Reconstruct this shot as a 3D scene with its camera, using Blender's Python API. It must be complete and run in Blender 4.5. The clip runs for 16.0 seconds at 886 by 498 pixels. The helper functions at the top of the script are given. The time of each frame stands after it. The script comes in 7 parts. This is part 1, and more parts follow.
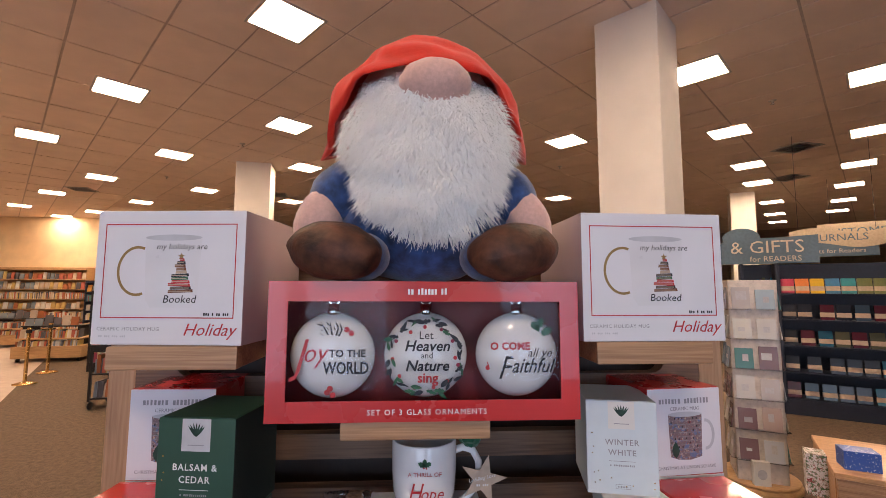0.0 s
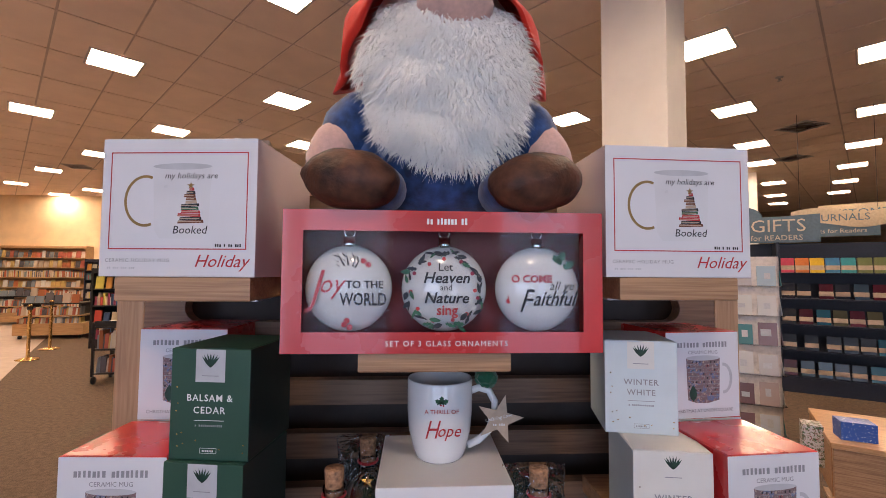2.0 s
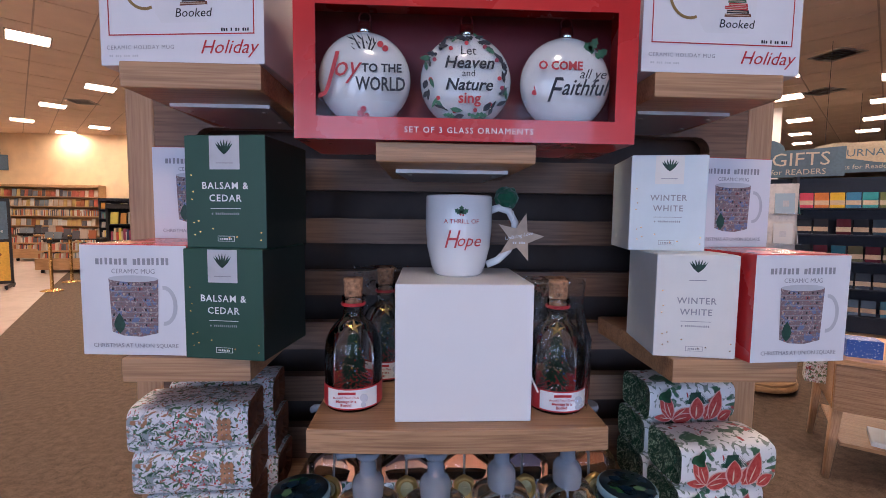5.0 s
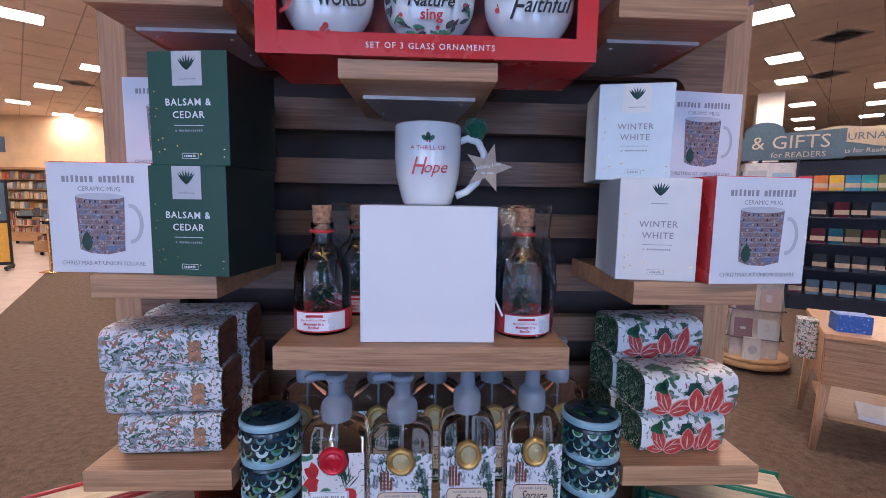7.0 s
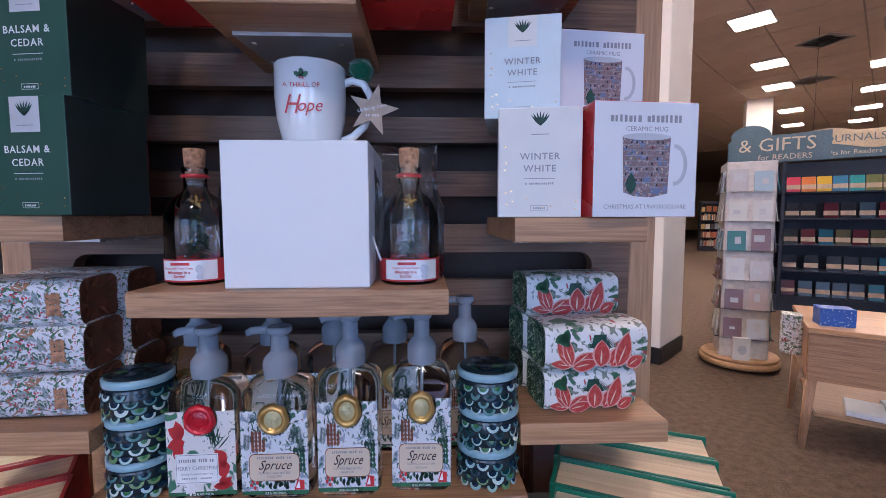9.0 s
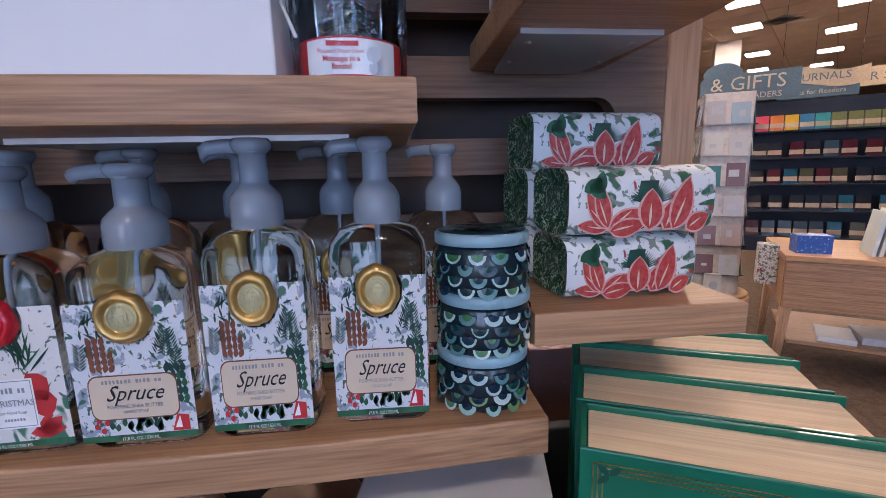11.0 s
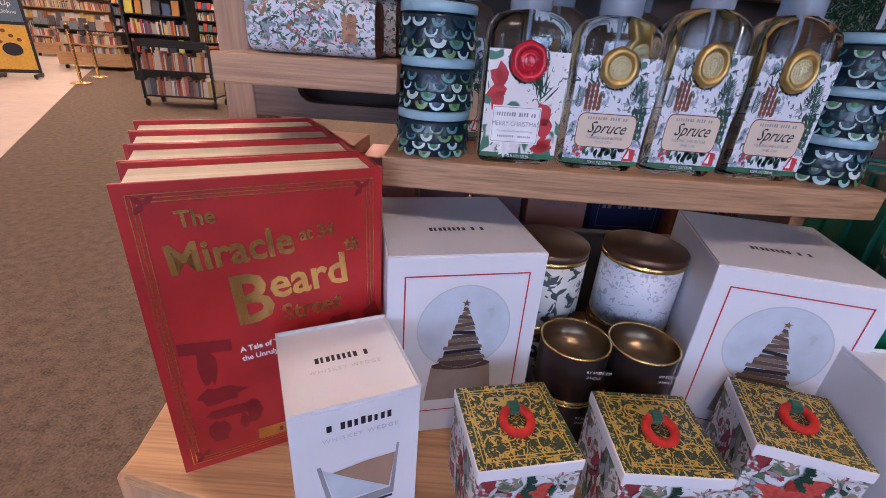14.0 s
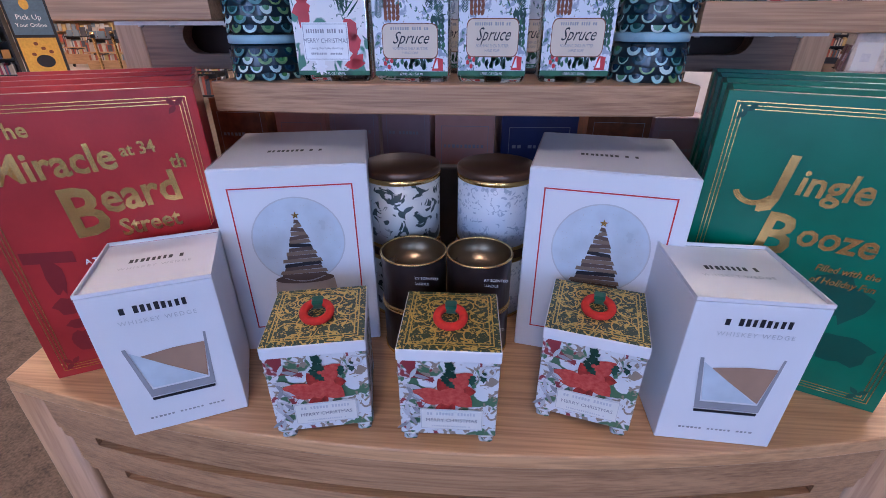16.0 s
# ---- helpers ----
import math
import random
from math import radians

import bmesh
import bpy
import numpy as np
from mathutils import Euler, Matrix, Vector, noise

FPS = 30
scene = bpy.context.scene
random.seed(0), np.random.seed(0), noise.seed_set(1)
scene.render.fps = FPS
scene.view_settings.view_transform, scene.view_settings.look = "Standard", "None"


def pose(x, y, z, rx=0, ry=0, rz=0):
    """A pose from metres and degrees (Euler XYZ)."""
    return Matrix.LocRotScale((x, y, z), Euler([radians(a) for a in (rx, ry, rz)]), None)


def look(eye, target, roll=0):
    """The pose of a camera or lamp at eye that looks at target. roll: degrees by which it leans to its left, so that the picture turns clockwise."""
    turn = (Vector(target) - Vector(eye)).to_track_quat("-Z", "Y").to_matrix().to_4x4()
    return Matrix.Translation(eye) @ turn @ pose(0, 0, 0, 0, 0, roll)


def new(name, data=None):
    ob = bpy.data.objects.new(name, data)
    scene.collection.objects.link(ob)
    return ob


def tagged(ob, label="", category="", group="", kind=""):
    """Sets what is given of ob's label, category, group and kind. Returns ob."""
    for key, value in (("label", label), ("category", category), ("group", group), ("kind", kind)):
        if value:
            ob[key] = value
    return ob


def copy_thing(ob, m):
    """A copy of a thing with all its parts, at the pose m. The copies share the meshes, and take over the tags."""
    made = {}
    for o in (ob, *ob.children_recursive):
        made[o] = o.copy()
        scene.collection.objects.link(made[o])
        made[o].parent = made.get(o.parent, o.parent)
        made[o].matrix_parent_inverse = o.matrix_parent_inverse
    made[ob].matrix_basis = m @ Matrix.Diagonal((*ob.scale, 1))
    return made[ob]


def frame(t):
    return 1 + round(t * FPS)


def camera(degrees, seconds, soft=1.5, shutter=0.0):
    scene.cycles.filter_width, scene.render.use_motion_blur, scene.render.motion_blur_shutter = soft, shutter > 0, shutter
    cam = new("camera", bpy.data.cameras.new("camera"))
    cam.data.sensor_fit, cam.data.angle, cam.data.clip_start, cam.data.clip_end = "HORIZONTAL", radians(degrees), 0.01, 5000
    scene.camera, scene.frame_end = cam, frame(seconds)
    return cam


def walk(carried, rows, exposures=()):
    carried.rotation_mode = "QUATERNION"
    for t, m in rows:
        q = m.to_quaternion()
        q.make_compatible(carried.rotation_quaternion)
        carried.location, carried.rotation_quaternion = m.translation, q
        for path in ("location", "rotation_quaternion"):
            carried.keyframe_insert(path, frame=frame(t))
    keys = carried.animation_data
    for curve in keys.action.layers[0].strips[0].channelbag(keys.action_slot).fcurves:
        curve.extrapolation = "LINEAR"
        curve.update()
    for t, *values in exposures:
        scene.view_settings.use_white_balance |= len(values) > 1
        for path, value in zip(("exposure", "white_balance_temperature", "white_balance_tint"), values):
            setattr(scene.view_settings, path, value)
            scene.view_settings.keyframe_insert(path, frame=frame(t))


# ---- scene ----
# ---- camera and walk ----
cam = camera(91.0, 16.0, soft=0.75)
PATH = [
    (0, (-0.008, -0.496, 1.713), (0.109, 1.492, 1.897), 0.18),
    (0.5, (-0.017, -0.488, 1.701), (0.103, 1.502, 1.870), 0.32),
    (1, (-0.022, -0.481, 1.689), (0.103, 1.509, 1.841), 0.44),
    (1.5, (-0.028, -0.477, 1.673), (0.093, 1.515, 1.799), 0.40),
    (2, (-0.029, -0.474, 1.658), (0.093, 1.520, 1.758), 0.42),
    (2.5, (-0.032, -0.477, 1.642), (0.084, 1.519, 1.713), 0.44),
    (3, (-0.034, -0.484, 1.623), (0.076, 1.512, 1.673), 0.64),
    (3.5, (-0.032, -0.478, 1.588), (0.073, 1.519, 1.601), 0.81),
    (4, (-0.039, -0.470, 1.553), (0.037, 1.529, 1.513), 0.52),
    (6.5, (-0.037, -0.440, 1.441), (0.058, 1.543, 1.196), 1.01),
    (7, (0.001, -0.467, 1.428), (0.083, 1.520, 1.214), 0.93),
    (7.5, (0.040, -0.493, 1.418), (0.129, 1.496, 1.237), 0.50),
    (8, (0.080, -0.508, 1.403), (0.109, 1.486, 1.258), 0.10),
    (8.5, (0.130, -0.492, 1.381), (0.177, 1.503, 1.243), 0.10),
    (11, (0.147, -0.273, 1.214), (0.361, 1.685, 0.866), -1.30),
    (11.5, (0.090, -0.281, 1.224), (0.261, 1.663, 0.789), -1.00),
    (12, (0.023, -0.294, 1.231), (0.074, 1.609, 0.617), -0.60),
    (12.5, (-0.050, -0.297, 1.220), (-0.005, 1.568, 0.499), -0.34),
    (13, (-0.112, -0.321, 1.203), (-0.088, 1.507, 0.394), 1.24),
    (13.5, (-0.148, -0.361, 1.176), (-0.153, 1.447, 0.321), 2.97),
    (14, (-0.165, -0.404, 1.141), (-0.166, 1.401, 0.280), 4.14),
    (14.5, (-0.179, -0.434, 1.105), (-0.161, 1.370, 0.242), 5.59),
    (15, (-0.160, -0.455, 1.090), (-0.197, 1.360, 0.252), 4.93),
    (15.5, (-0.076, -0.463, 1.093), (-0.145, 1.348, 0.247), 3.24),
    (16, (0.041, -0.448, 1.089), (-0.092, 1.327, 0.177), -0.06),
]
walk(cam, [(t, look(eye, target, roll)) for t, eye, target, roll in PATH], exposures=[(0, -0.18, 6800, 11), (2, -0.18, 6500, 11), (4, -0.22, 6200, 13), (6.5, -0.06, 5250, 12), (8.5, -0.02, 5200, 12), (11, -0.03, 5500, 11), (12.5, 0.14, 6300, 17), (14, 0.08, 5700, 17), (15.2, 0.0, 5200, 15), (16, -0.05, 4950, 14)])

# ---- light ----
CEIL = 4.5
world = bpy.data.worlds.new("sky")
scene.world = world
world.use_nodes = True
wn = world.node_tree
sky = wn.nodes.new("ShaderNodeTexSky")
sky.sky_type = "NISHITA"
sky.sun_disc = False
sky.sun_elevation, sky.sun_rotation = radians(35), radians(200)
wn.nodes["Background"].inputs[1].default_value = 0.12
wn.links.new(sky.outputs[0], wn.nodes["Background"].inputs[0])


def window_light(x, w, h, z, power):
    """Daylight that comes through one pane of the shop front."""
    data = bpy.data.lights.new("window_light", "AREA")
    data.shape, data.size, data.size_y, data.energy = "RECTANGLE", w, h, power
    data.color = (0.50, 0.66, 1.0)
    ob = new("window_light", data)
    ob.matrix_world = pose(x, -4.86, z, 90, 0, 0)


for wx, power in ((-4.5, 26), (-2.05, 40), (-0.85, 40), (1.5, 42), (4.5, 26)):
    window_light(wx, 0.95, 2.25, 1.75, power)

# ---- materials ----


def mat(name, color, rough=0.5, metal=0.0, vary=0.06, scale=30.0, bump=0.0, bscale=200.0, emit=0.0, coat=0.0, color2=None, grain=None, trans=0.0, random_value=0.0, ior=1.45, sheen=0.0, stain=3.0):
    m = bpy.data.materials.new(name)
    m.use_nodes = True
    nt = m.node_tree
    n, l = nt.nodes, nt.links
    b = n["Principled BSDF"]
    b.inputs["Roughness"].default_value = rough
    b.inputs["Metallic"].default_value = metal
    b.inputs["Coat Weight"].default_value = coat
    b.inputs["Transmission Weight"].default_value = trans
    b.inputs["IOR"].default_value = ior
    b.inputs["Sheen Weight"].default_value = sheen
    c1 = (*color, 1)
    if emit:
        b.inputs["Base Color"].default_value = c1
        b.inputs["Emission Color"].default_value = c1
        b.inputs["Emission Strength"].default_value = emit
        return m
    co = n.new("ShaderNodeTexCoord")
    mp = n.new("ShaderNodeMapping")
    if grain:
        mp.inputs["Scale"].default_value = grain
    l.new(co.outputs["Object"], mp.inputs[0])
    fine = n.new("ShaderNodeTexNoise")
    fine.inputs["Scale"].default_value = scale
    fine.inputs["Detail"].default_value = 5
    l.new(mp.outputs[0], fine.inputs["Vector"])
    wide = n.new("ShaderNodeTexNoise")
    wide.inputs["Scale"].default_value = stain
    wide.inputs["Detail"].default_value = 2
    l.new(mp.outputs[0], wide.inputs["Vector"])
    add = n.new("ShaderNodeMath")
    add.operation = "MULTIPLY_ADD"
    l.new(wide.outputs[0], add.inputs[0])
    add.inputs[1].default_value = 0.6
    l.new(fine.outputs[0], add.inputs[2])
    ramp = n.new("ShaderNodeValToRGB")
    dark = color2 or tuple(max(0, c * (1 - 3 * vary)) for c in color)
    light = color if color2 else tuple(min(1, c * (1 + 1.5 * vary)) for c in color)
    ramp.color_ramp.elements[0].position = 0.55
    ramp.color_ramp.elements[0].color = (*dark, 1)
    ramp.color_ramp.elements[1].position = 1.05 if not color2 else 0.95
    ramp.color_ramp.elements[1].color = (*light, 1)
    l.new(add.outputs[0], ramp.inputs[0])
    out = ramp.outputs[0]
    if random_value:
        info = n.new("ShaderNodeObjectInfo")
        hsv = n.new("ShaderNodeHueSaturation")
        mr = n.new("ShaderNodeMapRange")
        mr.inputs["To Min"].default_value = 1 - random_value
        mr.inputs["To Max"].default_value = 1 + random_value
        l.new(info.outputs["Random"], mr.inputs[0])
        l.new(mr.outputs[0], hsv.inputs["Value"])
        l.new(out, hsv.inputs["Color"])
        out = hsv.outputs[0]
    l.new(out, b.inputs["Base Color"])
    if bump:
        bn = n.new("ShaderNodeTexNoise")
        bn.inputs["Scale"].default_value = bscale
        bn.inputs["Detail"].default_value = 4
        l.new(mp.outputs[0], bn.inputs["Vector"])
        bp = n.new("ShaderNodeBump")
        bp.inputs["Strength"].default_value = bump
        bp.inputs["Distance"].default_value = 0.002
        l.new(bn.outputs[0], bp.inputs["Height"])
        l.new(bp.outputs[0], b.inputs["Normal"])
    rr = n.new("ShaderNodeMapRange")
    rr.inputs["To Min"].default_value = max(0.02, rough - 0.08)
    rr.inputs["To Max"].default_value = min(1, rough + 0.08)
    l.new(fine.outputs[0], rr.inputs[0])
    l.new(rr.outputs[0], b.inputs["Roughness"])
    return m


def islands(name, colors, rough=0.55, by_object=False):
    """Each loose piece takes one of the colours."""
    m = mat(name, colors[0], rough)
    nt = m.node_tree
    n, l = nt.nodes, nt.links
    if by_object:
        src = n.new("ShaderNodeObjectInfo").outputs["Random"]
    else:
        src = n.new("ShaderNodeNewGeometry").outputs["Random Per Island"]
    ramp = n.new("ShaderNodeValToRGB")
    ramp.color_ramp.interpolation = "CONSTANT"
    e = ramp.color_ramp.elements
    e[0].color = (*colors[0], 1)
    e[1].position, e[1].color = 1 / len(colors), (*colors[1], 1)
    for i, c in enumerate(colors[2:], 2):
        q = e.new(i / len(colors))
        q.color = (*c, 1)
    l.new(src, ramp.inputs[0])
    l.new(ramp.outputs[0], n["Principled BSDF"].inputs["Base Color"])
    return m


def thin_glass(name, tint, rough, ior, crinkle=0.0, size=45):
    """A thin clear wall: light goes straight through, gloss by the angle."""
    m = bpy.data.materials.new(name)
    m.use_nodes = True
    n, l = m.node_tree.nodes, m.node_tree.links
    n.remove(n["Principled BSDF"])
    clear, gloss, fr, mix = n.new("ShaderNodeBsdfTransparent"), n.new("ShaderNodeBsdfGlossy"), n.new("ShaderNodeFresnel"), n.new("ShaderNodeMixShader")
    clear.inputs[0].default_value = (*tint, 1)
    gloss.inputs["Roughness"].default_value = rough
    fr.inputs["IOR"].default_value = ior
    if crinkle:
        tex, bp = n.new("ShaderNodeTexNoise"), n.new("ShaderNodeBump")
        tex.inputs["Scale"].default_value = size
        tex.inputs["Distortion"].default_value = 1.5
        bp.inputs["Strength"].default_value = crinkle
        bp.inputs["Distance"].default_value = 0.006
        co = n.new("ShaderNodeTexCoord")
        l.new(co.outputs["Object"], tex.inputs["Vector"])
        l.new(tex.outputs[0], bp.inputs["Height"])
        l.new(bp.outputs[0], gloss.inputs["Normal"]), l.new(bp.outputs[0], fr.inputs["Normal"])
    l.new(fr.outputs[0], mix.inputs[0]), l.new(clear.outputs[0], mix.inputs[1]), l.new(gloss.outputs[0], mix.inputs[2])
    l.new(mix.outputs[0], n["Material Output"].inputs[0])
    return m


def printed(name, base, inks, scale=60.0, rough=0.4, line=0.5, warp=0.6):
    """Paper with a dense botanical print: each ink fills curling shapes of its own size."""
    m = bpy.data.materials.new(name)
    m.use_nodes = True
    n, l = m.node_tree.nodes, m.node_tree.links
    b = n["Principled BSDF"]
    b.inputs["Roughness"].default_value = rough
    co = n.new("ShaderNodeTexCoord")
    last = None
    for i, (ink, sc, low) in enumerate(inks):
        tex = n.new("ShaderNodeTexNoise")
        tex.inputs["Scale"].default_value = scale * sc
        tex.inputs["Detail"].default_value = 2.5
        tex.inputs["Distortion"].default_value = warp + 0.7 * i
        off = n.new("ShaderNodeMapping")
        off.inputs["Location"].default_value = (3.1 * i, 1.7 * i, 2.3 * i)
        l.new(co.outputs["Object"], off.inputs[0])
        l.new(off.outputs[0], tex.inputs["Vector"])
        r = n.new("ShaderNodeValToRGB")
        r.color_ramp.elements[0].position, r.color_ramp.elements[1].position = low, low + 0.035
        l.new(tex.outputs[0], r.inputs[0])
        mix = n.new("ShaderNodeMix")
        mix.data_type = "RGBA"
        if last is None:
            mix.inputs[6].default_value = (*base, 1)
        else:
            l.new(last, mix.inputs[6])
        mix.inputs[7].default_value = (*ink, 1)
        l.new(r.outputs[0], mix.inputs[0])
        last = mix.outputs[2]
    l.new(last, b.inputs["Base Color"])
    return m


OAK = mat("oak", (0.47, 0.275, 0.145), 0.40, color2=(0.25, 0.13, 0.065), grain=(1.0, 40, 40), scale=10, stain=1.6, bump=0.2, bscale=26)
OAK_UP = mat("oak_upright", (0.45, 0.27, 0.15), 0.45, color2=(0.29, 0.165, 0.09), grain=(26, 26, 1.2), scale=9, stain=1.4, bump=0.12, bscale=22)
OAK_TOP = mat("oak_top", (0.60, 0.35, 0.175), 0.32, color2=(0.36, 0.195, 0.09), grain=(1.0, 38, 38), scale=9, stain=1.2, bump=0.1, bscale=22)
WALNUT = mat("dark_oak", (0.20, 0.115, 0.07), 0.5, color2=(0.10, 0.055, 0.035), grain=(1.2, 30, 30), scale=9, stain=1.5, bump=0.15, bscale=20)
# near-black that stands in for the shade inside hollow slots
SLOT_SHADE = mat("slot_shade", (0.060, 0.046, 0.042), 0.7)
STEEL = mat("plate_steel", (0.62, 0.61, 0.62), 0.42, 0.75, vary=0.03)
SCREW = mat("screw_steel", (0.5, 0.5, 0.5), 0.3, 1.0)
WHITE = mat("white_carton", (0.72, 0.72, 0.76), 0.42, vary=0.015, scale=12, bump=0.02)
# white card again, with the shade of the side faces put into a mauve tint
WHITE_SHADED = mat("mauve_carton", (0.50, 0.40, 0.42), 0.45, vary=0.03, scale=8)
PLAIN = mat("white_block", (0.78, 0.78, 0.80), 0.5, vary=0.012, scale=9)
RED = mat("red_carton", (0.55, 0.022, 0.022), 0.28, vary=0.05, scale=10, coat=0.3)
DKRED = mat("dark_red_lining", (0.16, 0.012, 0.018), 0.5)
GREEN = mat("green_carton", (0.022, 0.075, 0.05), 0.42, vary=0.06, scale=10)
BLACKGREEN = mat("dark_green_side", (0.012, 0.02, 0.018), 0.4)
PALE = mat("pale_blue_carton", (0.62, 0.70, 0.74), 0.4, vary=0.02)
CREAM = mat("cream_carton", (0.72, 0.71, 0.68), 0.4, vary=0.015)
INK = mat("black_ink", (0.015, 0.015, 0.02), 0.4)
GREY = mat("grey_ink", (0.30, 0.30, 0.33), 0.5)
LGREY = mat("light_grey_ink", (0.52, 0.53, 0.57), 0.4)
REDINK = mat("red_ink", (0.50, 0.03, 0.035), 0.4)
WINE = mat("wine_ink", (0.28, 0.02, 0.05), 0.4)
WHITEINK = mat("white_ink", (0.85, 0.85, 0.85), 0.4)
LEAF = mat("leaf_ink", (0.03, 0.12, 0.055), 0.45, vary=0.2, scale=120)
DLEAF = mat("dark_leaf_ink", (0.015, 0.06, 0.04), 0.45, vary=0.2, scale=120)
GOLD = mat("gold_foil", (0.83, 0.56, 0.20), 0.24, 1.0, vary=0.05)
GOLDSEAL = mat("gold_wax", (0.60, 0.40, 0.14), 0.38, 0.85, vary=0.08, bump=0.2, bscale=300)
REDSEAL = mat("red_wax", (0.55, 0.012, 0.03), 0.25, 0.1, bump=0.2, bscale=300, coat=0.4)
GLASSY = mat("ornament_glass", (0.70, 0.70, 0.69), 0.18, coat=0.7, vary=0.01)
SILVER = mat("silver_cap", (0.75, 0.75, 0.75), 0.2, 1.0)
CERAMIC = mat("white_ceramic", (0.78, 0.79, 0.80), 0.12, coat=0.6, vary=0.01)
KRAFT = mat("kraft_card", (0.52, 0.40, 0.30), 0.7, vary=0.06, scale=90)
POM = mat("green_pompom", (0.004, 0.075, 0.035), 0.9, sheen=0.4)
CORK = mat("cork", (0.42, 0.22, 0.12), 0.8, vary=0.2, scale=220)
PAGES = mat("book_pages", (0.74, 0.62, 0.46), 0.75, color2=(0.56, 0.44, 0.30), grain=(1, 60, 60), scale=10, stain=2)
COVER_R = mat("red_cover", (0.40, 0.022, 0.022), 0.33, vary=0.1, scale=14, coat=0.25, bump=0.05, bscale=400)
COVER_G = mat("green_cover", (0.008, 0.15, 0.085), 0.33, vary=0.1, scale=14, coat=0.25, bump=0.05, bscale=400)
DKCOVER = mat("dark_red_print", (0.20, 0.012, 0.014), 0.4)
DKGREENC = mat("dark_green_print", (0.006, 0.075, 0.05), 0.4)
PUMP = mat("frosted_plastic", (0.44, 0.50, 0.59), 0.14, coat=0.6, vary=0.02, trans=0.55, ior=1.12)
SOAPG = mat("soap_glass", (0.93, 0.90, 0.82), 0.03, trans=1.0, vary=0.0, ior=1.33)
CLEAR = mat("clear_glass", (0.95, 0.97, 1.0), 0.02, trans=1.0, vary=0.0, ior=1.45)
PALEGOLD = mat("pale_gold_wax", (0.66, 0.60, 0.36), 0.32, 0.7, vary=0.08, bump=0.5, bscale=900)
THIN = thin_glass("thin_bottle_glass", (0.93, 0.95, 0.97), 0.02, 1.5)
BAGF = thin_glass("crinkled_bag_film", (0.95, 0.96, 0.97), 0.12, 1.5, 0.6)
PINK = mat("petal_edge_ink", (0.64, 0.36, 0.32), 0.4, vary=0.1, scale=200)
PETAL = mat("petal_ink", (0.40, 0.03, 0.03), 0.4, scale=260, color2=(0.54, 0.11, 0.08))
PLAQUE = mat("label_cream", (0.66, 0.55, 0.42), 0.4, vary=0.02)
BRONZE = mat("bronze_ink", (0.30, 0.19, 0.07), 0.4, 0.4)
FILM = thin_glass("clear_film", (0.97, 0.98, 0.99), 0.03, 1.17, 0.05, 14)
TREE = mat("tinsel_tree", (0.008, 0.05, 0.03), 0.5, vary=0.3, scale=300)
SPARK = islands("sparkle", [(0.7, 0.5, 0.1), (0.1, 0.25, 0.6), (0.5, 0.5, 0.55), (0.5, 0.05, 0.05)], 0.25)
LBL_SPRUCE = printed("spruce_print", (0.66, 0.68, 0.72), [((0.30, 0.34, 0.42), 1.6, 0.56), ((0.05, 0.13, 0.09), 2.3, 0.60), ((0.28, 0.16, 0.10), 1.3, 0.66)], 70, 0.35)
LBL_XMAS = printed("poinsettia_print", (0.72, 0.70, 0.68), [((0.05, 0.17, 0.10), 1.0, 0.60), ((0.10, 0.16, 0.13), 2.6, 0.62)], 45, 0.35)
ROLL_W = printed("woodland_print", (0.64, 0.66, 0.70), [((0.26, 0.31, 0.33), 1.7, 0.55), ((0.06, 0.14, 0.07), 2.4, 0.56), ((0.40, 0.04, 0.04), 2.6, 0.62), ((0.32, 0.15, 0.07), 0.8, 0.62)], 75, 0.5)
ROLL_X = printed("lily_print", (0.72, 0.72, 0.72), [((0.04, 0.12, 0.06), 1.3, 0.55), ((0.20, 0.24, 0.20), 2.4, 0.57), ((0.40, 0.04, 0.04), 0.8, 0.64)], 45, 0.4)
SCROLL = printed("green_scroll_print", (0.012, 0.06, 0.025), [((0.45, 0.52, 0.36), 2.2, 0.55)], 110, 0.45, warp=2.2)
GOLDLID = printed("gold_scroll_print", (0.025, 0.05, 0.025), [((0.62, 0.43, 0.10), 1.4, 0.54)], 110, 0.35, warp=2.4)
GIFTP = printed("gift_print", (0.66, 0.67, 0.70), [((0.07, 0.15, 0.08), 1.0, 0.53), ((0.28, 0.22, 0.17), 1.9, 0.56), ((0.24, 0.03, 0.04), 0.8, 0.61)], 55, 0.4)
MUGART = printed("street_print", (0.19, 0.13, 0.14), [((0.13, 0.17, 0.30), 0.8, 0.55), ((0.40, 0.32, 0.30), 2.6, 0.58), ((0.30, 0.07, 0.07), 2.0, 0.62), ((0.05, 0.10, 0.06), 1.6, 0.66)], 120, 0.4)
RUST = mat("rust_paper", (0.19, 0.065, 0.03), 0.65, vary=0.15, scale=70, bump=0.2, bscale=120)
TINBROWN = mat("dark_bronze_tin", (0.055, 0.038, 0.036), 0.32, 0.55)
LIDBROWN = mat("bronze_lid", (0.13, 0.075, 0.05), 0.32, 0.7, vary=0.05)
TININ = mat("pale_tin_inside", (0.24, 0.18, 0.11), 0.3, 0.9)
TINW = printed("white_tin_print", (0.60, 0.64, 0.72), [((0.34, 0.40, 0.50), 2.0, 0.56)], 60, 0.35, warp=1.6)
TINB = printed("leaf_tin_print", (0.60, 0.60, 0.58), [((0.03, 0.05, 0.05), 1.0, 0.54)], 60, 0.35, warp=1.2)
SCALES = islands("cone_scales", [(0.008, 0.022, 0.045), (0.012, 0.05, 0.05), (0.05, 0.16, 0.06), (0.008, 0.03, 0.035), (0.010, 0.03, 0.06), (0.10, 0.22, 0.12), (0.010, 0.026, 0.05)], 0.25)
